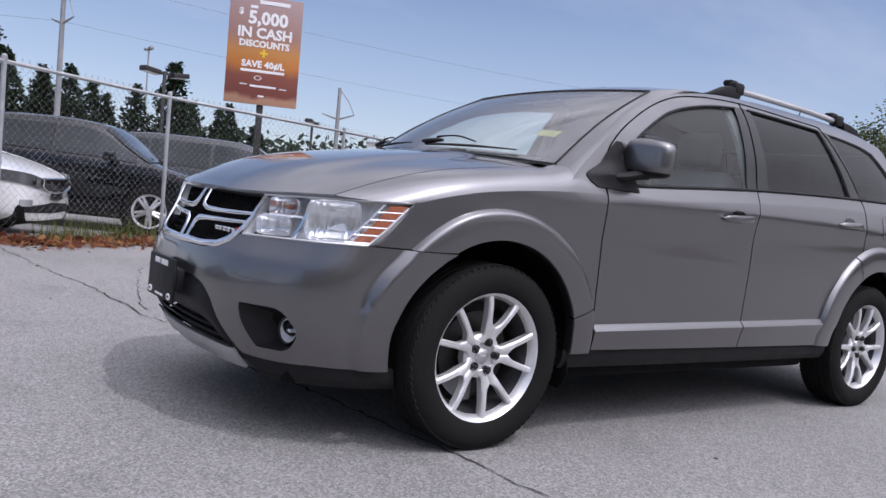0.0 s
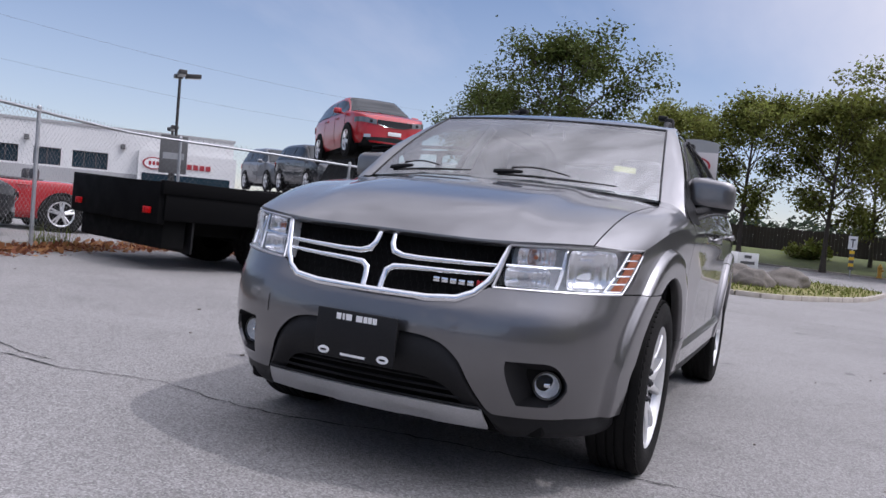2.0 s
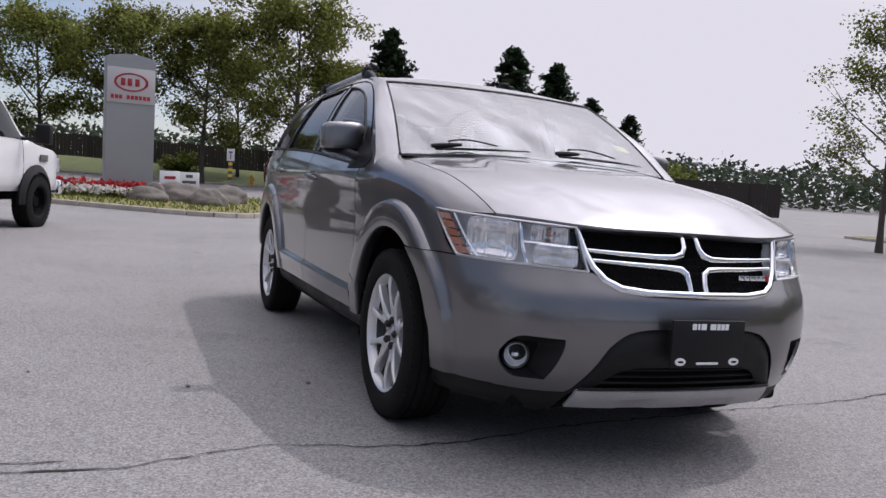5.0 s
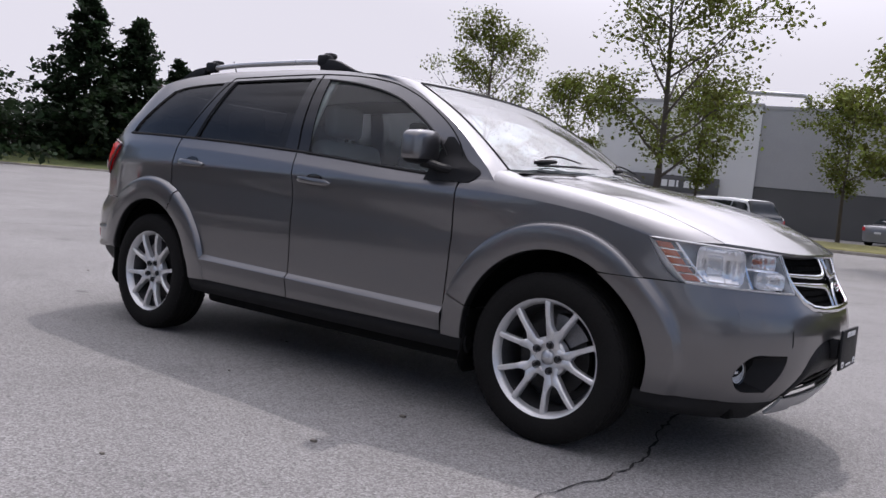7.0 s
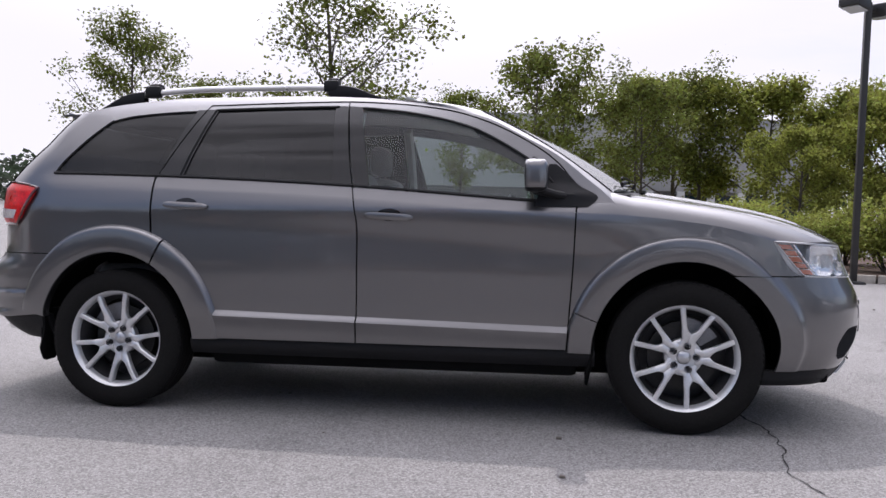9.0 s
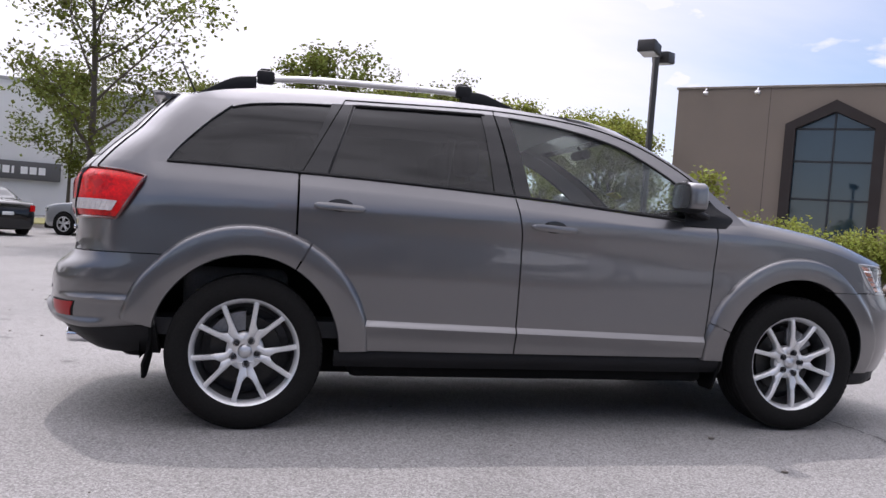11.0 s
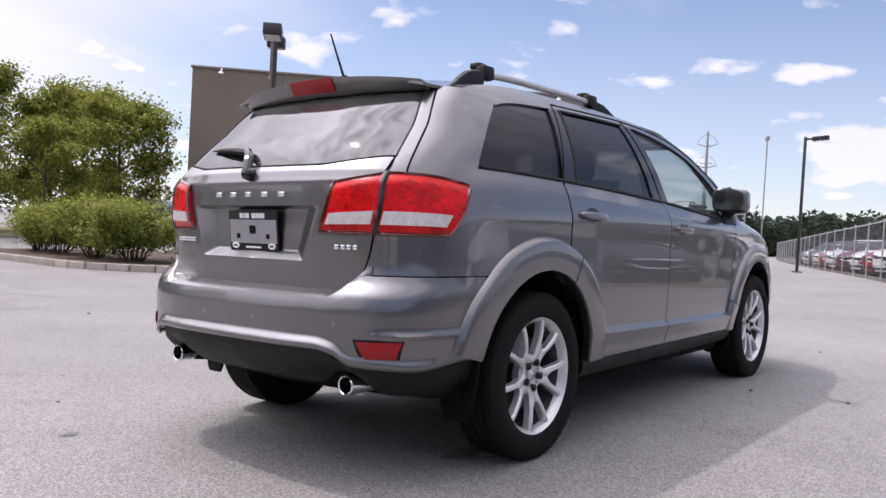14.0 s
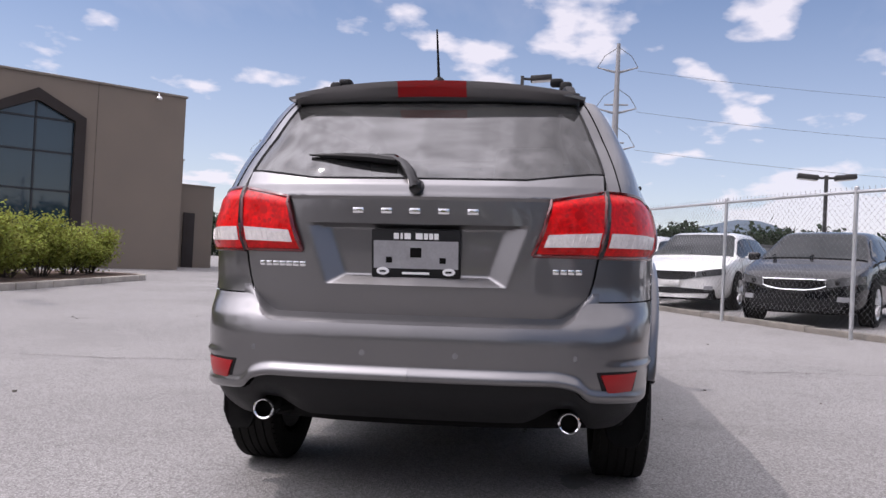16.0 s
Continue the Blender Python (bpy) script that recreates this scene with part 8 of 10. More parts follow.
            for k in range(10):
                a = 2 * math.pi * k / 10 + (0.16 if k % 2 else -0.16)
                tube(bm, [M @ Vector((0.05 * math.cos(a), 0.05 * math.sin(a), 0.03)), M @ Vector((wr * 0.63 * math.cos(a), wr * 0.63 * math.sin(a), 0.022))], [0.026, 0.018], 5)
            lathe(bm, [(0.0, 0.042), (0.05, 0.038), (0.06, 0.02)], 16, M)
            part("rim", bm, rim_mat or ALLOY, ty)
    return car


GLASS_DARK = shader("dark_car_glass", (0.010, 0.014, 0.016), 0.03, Specular_IOR_Level=0.38)[0]
LAMP_SMOKE = shader("smoked_lamp", (0.13, 0.135, 0.14), 0.10, 0.3, Coat_Weight=1.0)[0]
LAMP_GLOSS = shader("parked_lamp", (0.42, 0.43, 0.45), 0.12, 0.4, Coat_Weight=1.0)[0]
P_WHITE = car_paint("white_car_paint", (0.76, 0.76, 0.75))
P_SILVER = car_paint("silver_car_paint", (0.42, 0.43, 0.44), 0.06, 0.5)
P_BLACK = car_paint("black_car_paint", (0.005, 0.0055, 0.007))
P_GREY = car_paint("dark_grey_car_paint", (0.03, 0.031, 0.034), 0.06, 0.4)
P_RED = car_paint("red_car_paint", (0.38, 0.018, 0.022))
P_MAROON = car_paint("dark_red_car_paint", (0.16, 0.012, 0.016), 0.06, 0.3)
P_GREYMID = car_paint("grey_car_paint", (0.20, 0.205, 0.215), 0.06, 0.5)


def nose_at(x, y, turn, L, lift=0.0):
    """The pose of a car whose nose stands at that place of the plan."""
    a = radians(turn)
    return on_ground(x - math.cos(a) * L / 2, y - math.sin(a) * L / 2, turn, lift)


FACING = 152
ROW = [
    parked_car("parked_sedan", "black sedan with chrome grille parked behind the fence", P_BLACK, nose_at(6.85, -3.98, FACING - 3, 4.6), 4.6, 1.78, 1.41, 0.95, "sedan", "cars behind the fence"),
    parked_car("parked_sedan", "white sedan with black grille parked behind the fence", P_WHITE, nose_at(9.88, -2.77, FACING, 4.85), 4.85, 1.83, 1.46, 0.97, "sedan", "cars behind the fence", chrome_grille=False),
    parked_car("parked_sedan", "white sedan parked between other cars behind the fence", P_WHITE, nose_at(12.9, -1.72, FACING, 4.85), 4.85, 1.83, 1.46, 0.97, "sedan", "cars behind the fence"),
    parked_car("parked_sedan", "dark red sedan parked behind the fence", P_MAROON, nose_at(15.9, -0.72, FACING, 4.7), 4.7, 1.82, 1.46, 0.98, "sedan", "cars behind the fence"),
    parked_car("parked_crossover", "dark grey crossover parked behind the fence", P_GREY, nose_at(18.8, 0.28, FACING, 4.5), 4.5, 1.85, 1.68, 1.06, "suv", "cars behind the fence"),
    parked_car("parked_crossover", "white crossover with dark roof line behind the fence", P_WHITE, nose_at(21.7, 1.2, FACING, 4.4), 4.4, 1.82, 1.66, 1.06, "suv", "cars behind the fence"),
    parked_car("parked_crossover", "white crossover with black lower body behind the fence", P_WHITE, nose_at(24.6, 2.1, FACING, 4.4), 4.4, 1.82, 1.62, 1.04, "suv", "cars behind the fence"),
    parked_car("parked_sedan", "red sedan parked behind the fence", P_RED, nose_at(27.5, 3.0, FACING, 4.6), 4.6, 1.8, 1.46, 0.98, "sedan", "cars behind the fence"),
    parked_car("parked_sedan", "white sedan far along the fence", P_WHITE, nose_at(30.4, 4.0, FACING, 4.7), 4.7, 1.8, 1.46, 0.98, "sedan", "cars behind the fence"),
]
for _k in range(9):
    _t = ROW[(3, 2, 6, 7, 8, 4, 1, 5, 7)[_k]]
    copy_thing(_t, lean(on_ground(35.3 + 2.85 * _k, 4.0 + 0.95 * _k, FACING)))
parked_car("parked_sedan", "white sedan nosing up behind the fence", P_WHITE, on_ground(3.75, -7.55, FACING), 4.7, 1.8, 1.45, 0.95, "sedan", "cars behind the fence")
parked_car("parked_sedan", "black sedan with silver wheels parked behind the fence", P_BLACK, on_ground(1.08, -9.07, FACING), 4.6, 1.8, 1.46, 0.96, "sedan", "cars behind the fence")
parked_car("parked_hatchback", "dark grey hatchback with silver nose parked behind the fence", P_GREY, on_ground(-2.1, -11.1, FACING), 4.4, 1.79, 1.55, 0.96, "suv", "cars behind the fence")
parked_car("parked_roadster", "red open roadster with black seats behind the fence", P_RED, on_ground(-5.0, -12.0, FACING + 180), 3.9, 1.73, 1.2, 0.88, "open", "cars behind the fence")
parked_car("parked_crossover", "silver crossover parked by the verge trees", P_SILVER, on_ground(-6.3, 23.8, 156), 4.7, 1.88, 1.70, 1.08, "suv")
parked_car("parked_sedan", "black sedan standing by the verge", P_BLACK, on_ground(-10.4, 23.0, 128), 4.8, 1.83, 1.45, 0.97, "sedan")
for _k, (_x, _y, _p, _l) in enumerate(((-3.2, 42.5, P_GREYMID, "grey car far off beside the building"), (0.2, 43.2, P_WHITE, "white car far off beside the building"), (3.4, 44.0, P_WHITE, "white car far off beside the building"), (7.0, 44.5, P_SILVER, "silver car far off beside the building"))):
    parked_car("far_car", _l, _p, on_ground(_x, _y, 75), 4.6, 1.8, 1.45, 0.97, "sedan", "far parked cars")

# ---------------------------------------------------------------- buildings


def facade_frame(a, b, z=None):
    """A pose whose x runs along a wall from plan point a to b, y into the building, z up."""
    ang = math.atan2(b[1] - a[1], b[0] - a[0])
    return pose(a[0], a[1], ground_z(*a) if z is None else z, 0, 0, math.degrees(ang))


def brown_building():
    a, b = (11.1, 20.2), (20.45, 10.95)
    m = Matrix.Translation((-3.5, -3.5, 0.98)) @ Matrix.Scale(1.22, 4) @ Matrix.Translation((3.5, 3.5, -0.98)) @ facade_frame(a, b, 0.0)
    L, top = math.dist(a, b), 5.85
    house = thing("brown_building", "brown stucco hall with tall pointed windows", "building", m)
    base = -0.9
    mid = ((4.80, 1.38), (8.70, 1.38))
    sill_z, eave, apex = 0.15, 4.72, 5.45
    # front wall built round the openings
    bm = bmesh.new()
    edges = [0.0]
    for c, w in mid:
        edges += [c - w, c + w]
    edges.append(L)
    for k in range(0, len(edges), 2):
        box(bm, (edges[k], 0, base), (edges[k + 1], 0.3, top))
    for c, w in mid:
        box(bm, (c - w, 0, base), (c + w, 0.3, sill_z))
        for s in (-1, 1):
            vs = []
            for y in (0, 0.3):
                vs.append([bm.verts.new((c + s * w, y, eave)), bm.verts.new((c, y, apex)), bm.verts.new((c, y, top)), bm.verts.new((c + s * w, y, top))])
            bm.faces.new(vs[0])
            bm.faces.new(vs[1][::-1])
            for q in range(4):
                bm.faces.new((vs[0][q], vs[0][(q + 1) % 4], vs[1][(q + 1) % 4], vs[1][q]))
    part("front_wall", outward(bm), STUCCO, house)
    bm = bmesh.new()
    box(bm, (0, 0.3, base), (0.3, 16, top))
    part("end_wall", bm, STUCCO, house)
    bm = bmesh.new()
    box(bm, (L - 0.3, 0.3, base), (L, 16, top))
    part("end_wall", bm, STUCCO, house)
    bm = bmesh.new()
    box(bm, (0.3, 15.7, base), (L - 0.3, 16, top))
    part("back_wall", bm, STUCCO, house)
    bm = bmesh.new()
    box(bm, (0.3, 0.3, top - 0.3), (L - 0.3, 15.7, top - 0.15))
    part("roof", bm, CAP_METAL, house)
    bm = bmesh.new()
    box(bm, (-0.05, -0.05, top), (L + 0.05, 0.36, top + 0.07), bevel=0.01)
    box(bm, (-0.05, 0.36, top), (0.36, 16.05, top + 0.07), bevel=0.01)
    part("parapet_cap", bm, CAP_METAL, house)
    for x in (2.9, 6.72, 10.4):
        bm = bmesh.new()
        box(bm, (x - 0.006, -0.004, base), (x + 0.006, 0.004, top))
        part("wall_joint", bm, STUCCO_DARK, house)
    for c, w in mid:
        win = new("window")
        win.parent = house
        win.matrix_local = Matrix.Identity(4)
        # stucco surround, standing proud
        bm = bmesh.new()
        t = 0.30
        loop_o = [(c - w, sill_z - 0.2), (c - w, eave), (c, apex), (c + w, eave), (c + w, sill_z - 0.2)]
        loop_i = [(c - w + t, sill_z), (c - w + t, eave - 0.13), (c, apex - 0.36), (c + w - t, eave - 0.13), (c + w - t, sill_z)]
        for k in range(5):
            k2 = (k + 1) % 5
            q = [loop_o[k], loop_o[k2], loop_i[k2], loop_i[k]]
            f = [bm.verts.new((x, -0.09, z)) for x, z in q]
            g = [bm.verts.new((x, 0.14, z)) for x, z in q]
            bm.faces.new(f)
            bm.faces.new(g[::-1])
            for i in range(4):
                bm.faces.new((f[i], f[(i + 1) % 4], g[(i + 1) % 4], g[i]))
        part("surround", outward(bm), STUCCO_DARK, win)
        wi = w - t
        bars_z = [sill_z, 1.25, 2.45, 3.60, eave - 0.13]
        for s in (-1, 1):
            x0, x1 = sorted((c, c + s * wi))
            for z0, z1 in zip(bars_z, bars_z[1:]):
                bm = bmesh.new()
                box(bm, (x0, 0.105, z0), (x1, 0.120, z1))
                part("pane", bm, PANE, win)
            bm = bmesh.new()
            tri = [(c, eave - 0.13), (c + s * wi, eave - 0.13), (c, apex - 0.36)]
            f = [bm.verts.new((x, 0.105, z)) for x, z in tri]
            g = [bm.verts.new((x, 0.12, z)) for x, z in tri]
            bm.faces.new(f)
            bm.faces.new(g[::-1])
            for i in range(3):
                bm.faces.new((f[i], f[(i + 1) % 3], g[(i + 1) % 3], g[i]))
            part("pane", outward(bm), PANE, win)
        bm = bmesh.new()
        box(bm, (c - 0.03, 0.07, sill_z), (c + 0.03, 0.13, apex - 0.36))
        for z in bars_z:
            box(bm, (c - wi, 0.07, z - 0.03), (c + wi, 0.13, z + 0.03))
        part("mullion", bm, MULLION, win)
    # floodlights under the parapet
    for x in (0.95, 2.55, 6.75, 12.2):
        bm = bmesh.new()
        tube(bm, [(x, 0.0, top - 0.02), (x, -0.16, top - 0.02), (x, -0.20, top - 0.10)], 0.022, 8)
        lathe(bm, [(0.0, 0.08), (0.07, 0.06), (0.10, 0.0), (0.08, -0.05), (0.0, -0.06)], 14, Matrix.Translation((x, -0.22, top - 0.18)))
        part("floodlight", bm, SATIN, house)
    bm = bmesh.new()
    tube(bm, [(6.72, -0.03, top), (6.72, -0.03, top - 1.1)], 0.018, 6)
    lathe(bm, [(0.0, 0.09), (0.06, 0.07), (0.07, 0.0), (0.0, -0.04)], 12, Matrix.Translation((6.72, -0.06, top - 1.2)))
    part("conduit", bm, SATIN, house)
    # stepped wing at the end
    for x0, x1, z1, d in ((L, L + 1.15, 5.30, 3.6), (L + 1.15, L + 1.55, 4.25, 4.2), (L + 1.55, L + 3.0, 3.35, 4.6)):
        bm = bmesh.new()
        box(bm, (x0, d, base), (x1, 12, z1))
        box(bm, (x0 - 0.03, d - 0.03, z1), (x1 + 0.03, 12, z1 + 0.06))
        part("stepped_wing", bm, STUCCO, house)
    bm = bmesh.new()
    box(bm, (L + 1.8, 4.54, base), (L + 2.25, 4.62, 2.3), bevel=0.01)
    part("door", bm, STUCCO_DARK, house)


brown_building()


def white_showroom():
    a, b = (-21.0, -38.7), (-32.6, -28.7)
    m = facade_frame(a, b, 0.0) @ Matrix.Diagonal((1, -1, 1, 1))
    L, top, base = math.dist(a, b), 4.15, -0.2
    # the wall's x runs away to the far end; the inside lies on the other side
    house = thing("white_showroom", "long white flat-roofed car showroom with dark windows", "building", m)
    wins = [(0.5, 1.75), (3.2, 4.4), (5.1, 6.4), (6.95, 8.7)]
    z0, z1 = 1.95, 2.85
    bm = bmesh.new()
    box(bm, (0, -0.3, base), (L, 0, z0))
    box(bm, (0, -0.3, z1), (L, 0, top))
    edges = [0.0] + [e for w in wins for e in w] + [L]
    for k in range(0, len(edges), 2):
        box(bm, (edges[k], -0.3, z0), (edges[k + 1], 0, z1))
    part("front_wall", bm, WALL_WHITE, house)
    bm = bmesh.new()
    for lo, hi, nm in (((0, -12, base), (0.3, -0.3, top), "end_wall"), ((L - 0.3, -12, base), (L, -0.3, top), "end_wall"), ((0.3, -12, base), (L - 0.3, -11.7, top), "back_wall"), ((0.3, -11.7, top - 0.3), (L - 0.3, -0.3, top - 0.1), "roof")):
        bm = bmesh.new()
        box(bm, lo, hi)
        part(nm, bm, WALL_WHITE, house)
    bm = bmesh.new()
    box(bm, (-0.06, -0.34, top), (L + 0.06, 0.05, top + 0.14))
    part("parapet", bm, WALL_GREY, house)
    bm = bmesh.new()
    box(bm, (-0.02, 0.0, base), (10.2, 0.05, 1.85))
    part("base_band", bm, WALL_GREY, house)
    for w0, w1 in wins:
        win = new("window")
        win.parent = house
        n = 3 if w1 - w0 > 1.5 else 2
        for k in range(n):
            bm = bmesh.new()
            box(bm, (lerp(w0, w1, k / n) + 0.03, -0.16, z0 + 0.04), (lerp(w0, w1, (k + 1) / n) - 0.03, -0.14, z1 - 0.04))
            part("pane", bm, PANE, win)
        bm = bmesh.new()
        for k in range(n + 1):
            box(bm, (lerp(w0, w1, k / n) - 0.03, -0.2, z0), (lerp(w0, w1, k / n) + 0.03, -0.1, z1))
        box(bm, (w0, -0.2, z0), (w1, -0.1, z0 + 0.04))
        box(bm, (w0, -0.2, z1 - 0.04), (w1, -0.1, z1))
        part("frame", bm, MULLION, win)
    for x in (2.5, 4.75, 9.4, 12.0):
        bm = bmesh.new()
        box(bm, (x - 0.12, 0.0, 3.15), (x + 0.12, 0.22, 3.42), bevel=0.03)
        part("wall_lamp", bm, WALL_DARK, house)
    bm = bmesh.new()
    box(bm, (10.2, 0.0, base), (L + 0.1, 0.5, 3.2))
    ent = part("entrance", bm, WALL_WHITE, house)
    bm = bmesh.new()
    box(bm, (10.4, 0.5, 0.0), (L - 0.2, 0.52, 2.0))
    part("entrance_glass", bm, PANE, ent)
    m_oval = Matrix.Translation((11.0, 0.52, 2.55)) @ Euler((radians(-90), 0, 0)).to_matrix().to_4x4() @ Matrix.Diagonal((1, 0.55, 1, 1))
    bm = bmesh.new()
    lathe(bm, [(0.0, 0.03), (0.60, 0.03), (0.60, 0.0)], 32, m_oval)
    lg = part("oval_sign", bm, SIGN_RED, ent, "red oval sign")
    bm = bmesh.new()
    lathe(bm, [(0.0, 0.036), (0.50, 0.036), (0.50, 0.03)], 32, m_oval)
    part("oval_face", bm, SIGN_WHITE, lg)
    bm = bmesh.new()
    for k in range(3):
        box(bm, (10.72 + 0.2 * k, 0.55, 2.45), (10.86 + 0.2 * k, 0.565, 2.66))
    part("mark_bar", bm, SIGN_RED, lg)
    bm = bmesh.new()
    for k in range(6):
        box(bm, (12.05 + 0.34 * k, 0.5, 2.38), (12.31 + 0.34 * k, 0.55, 2.66))
    part("name_bar", bm, SIGN_RED, ent, "red letter bars")


white_showroom()


def grey_warehouse():
    a, b = (-20.5, 42.5), (16.0, 50.5)
    m = facade_frame(a, b, 0.0)
    L, top, base = math.dist(a, b), 6.6, -1.0
    house = thing("grey_warehouse", "pale grey flat-roofed warehouse with a white end", "building", m)
    bm = bmesh.new()
    box(bm, (0, 0, base), (9.5, 14, top + 0.1))
    part("white_wall", bm, WALL_WHITE, house)
    bm = bmesh.new()
    box(bm, (9.5, 0.15, base + 3.1), (L, 14, top))
    part("upper_wall", bm, WALL_GREY, house)
    bm = bmesh.new()
    box(bm, (9.5, 0.20, base), (19.0, 14, base + 3.1))
    part("lower_wall", bm, WALL_DARK, house)
    bm = bmesh.new()
    box(bm, (-0.1, -0.06, top + 0.1), (9.55, 14.1, top + 0.28))
    box(bm, (9.55, 0.1, top), (L + 0.1, 14.1, top + 0.18))
    part("roof_edge", bm, WALL_GREY, house)
    for k in range(9):
        x = 19.2 + 2.0 * k
        win = new("window")
        win.parent = house
        bm = bmesh.new()
        box(bm, (x, 0.22, base + 0.2), (x + 1.5, 0.26, base + 2.9))
        part("pane", bm, PANE, win)
        bm = bmesh.new()
        for q in range(4):
            box(bm, (x, 0.19, base + 0.2 + 0.9 * q - 0.03), (x + 1.5, 0.24, base + 0.2 + 0.9 * q + 0.03))
        box(bm, (x + 0.72, 0.19, base + 0.2), (x + 0.78, 0.24, base + 2.9))
        part("mullion", bm, MULLION, win)
        bm = bmesh.new()
        box(bm, (x + 1.5, 0.12, base), (x + 2.0, 0.45, base + 3.1))
        part("pillar", bm, WALL_WHITE, house)
    bm = bmesh.new()
    tube(bm, [(7.6, 0.3, top + 0.1), (7.6, 0.3, top + 0.75), (8.0, 0.3, top + 0.95), (11.6, 0.3, top + 0.85), (11.9, 0.3, top + 0.6), (11.9, 0.3, top)], 0.14, 10)
    part("roof_duct", bm, GALV, house)
    bm = bmesh.new()
    box(bm, (1.2, -0.35, 1.35), (7.6, -0.02, 2.35), bevel=0.03)
    bd = part("sign_band", bm, WALL_DARK, house, "dark sign band")
    bm = bmesh.new()
    for k, w in enumerate((0.34, 0.34, 0.12, 0.34, 0.34, 0.34)):
        box(bm, (4.3 + 0.44 * k, -0.38, 1.66), (4.3 + 0.44 * k + w, -0.34, 2.06))
    part("name_bar", bm, SIGN_WHITE, bd, "white letter bars")


grey_warehouse()

# dark board fence beyond the far verge
wall = thing("boundary_fence", "tall dark timber board fence beyond the verge", "fence", kind="structure")
_pts = [(-62.5, -22.0), (-60.5, -4.0), (-57.5, 8.0), (-54.0, 20.0), (-50.0, 33.0), (-44.0, 46.0)]
_seg = []
for (_x0, _y0), (_x1, _y1) in zip(_pts, _pts[1:]):
    n = max(1, round(math.dist((_x0, _y0), (_x1, _y1)) / 2.5))
    _seg += [((lerp(_x0, _x1, k / n), lerp(_y0, _y1, k / n)), (lerp(_x0, _x1, (k + 1) / n), lerp(_y0, _y1, (k + 1) / n))) for k in range(n)]
for _a, _b in _seg:
    bm = bmesh.new()
    L = math.dist(_a, _b)
    for k in range(10):
        box(bm, (L * k / 10 + 0.008, -0.02, -0.2), (L * (k + 1) / 10 - 0.008, 0.02, 2.55 + 0.02 * (k % 3)))
    box(bm, (-0.06, -0.07, -0.2), (0.06, 0.07, 2.7))
    ob = part("fence_panel", bm, TIMBER_DARK, wall)
    ob.matrix_world = facade_frame(_a, _b)

# ---------------------------------------------------------------- pylon sign and its planting


def pylon_sign():
    p = on_ground(-20.3, -1.72, 9, 0.10)
    sign = thing("pylon_sign", "silver pylon sign with a red oval mark", "sign", p)
    W, H = 0.66, 4.05
    bm = bmesh.new()
    n = 12
    outline = [(-W, 0.45), (W, 0.45), (W, H - 0.10)] + [(W - 2 * W * k / n, H - 0.10 + 0.10 * math.sin(math.pi * k / n)) for k in range(1, n)] + [(-W, H - 0.10)]
    prism(bm, outline, 0.42, Euler((radians(90), 0, radians(90))).to_matrix().to_4x4() @ Matrix.Translation((0, 0, -0.21)), 0.012)
    part("panel", bm, PYLON_GREY, sign)
    bm = bmesh.new()
    box(bm, (-0.28, -W - 0.06, -0.1), (0.28, W + 0.06, 0.45), bevel=0.02)
    part("plinth", bm, WALL_DARK, sign)
    bm = bmesh.new()
    box(bm, (0.205, -W + 0.02, 2.68), (0.235, W - 0.02, 3.66), bevel=0.008)
    face = part("sign_face", bm, SIGN_PALE, sign)
    m = Matrix.Translation((0.236, 0, 3.27)) @ Euler((radians(90), 0, radians(90))).to_matrix().to_4x4() @ Matrix.Diagonal((1, 0.56, 1, 1))
    bm = bmesh.new()
    lathe(bm, [(0.39, 0.0), (0.40, 0.018), (0.455, 0.018), (0.46, 0.0)], 40, m)
    part("oval_ring", bm, SIGN_RED, face, "red oval ring")
    for y in (-0.22, -0.04, 0.16):
        bm = bmesh.new()
        box(bm, (0.236, y - 0.06, 3.17), (0.25, y + 0.06, 3.37), bevel=0.004)
        part("mark_bar", bm, SIGN_RED, face)
    for k, y in enumerate((-0.50, -0.39, -0.28, -0.08, 0.03, 0.14, 0.25, 0.36, 0.47)):
        bm = bmesh.new()
        box(bm, (0.236, y - 0.04, 2.79), (0.246, y + 0.04, 2.90))
        part("name_bar", bm, SIGN_RED, face)


pylon_sign()


def boulder(x, y, sx, sy, sz, seed):
    rnd = random.Random(seed)
    bm = bmesh.new()
    bmesh.ops.create_icosphere(bm, subdivisions=4, radius=1)
    off = Vector((seed * 3.1, seed * 1.7, 0))
    for v in bm.verts:
        n = noise.noise(v.co * 1.2 + off) * 0.28 + noise.noise(v.co * 3.1 + off) * 0.10 + noise.noise(v.co * 8 + off) * 0.03
        v.co *= 1 + n
        v.co.x *= sx
        v.co.y *= sy
        v.co.z = max(v.co.z, -0.35) * sz
    ob = part("boulder", bm, ROCK, None, angle=180)
    ob.matrix_world = on_ground(x, y, 30 * seed, 0.10 + sz * 0.2)
    tagged(ob, "rough grey-brown boulder lying on the grass island", "boulder", "boulders")


for _k, (_x, _y, _a, _b, _c) in enumerate(((-19.0, -1.25, 0.75, 0.5, 0.32), (-19.9, -0.35, 0.85, 0.6, 0.42), (-18.3, 0.35, 0.55, 0.45, 0.40), (-19.6, -1.0, 0.3, 0.3, 0.45), (-20.8, 1.1, 0.8, 0.6, 0.42), (-20.5, -4.2, 0.6, 0.5, 0.35))):
    boulder(_x, _y, _a, _b, _c, _k + 1)

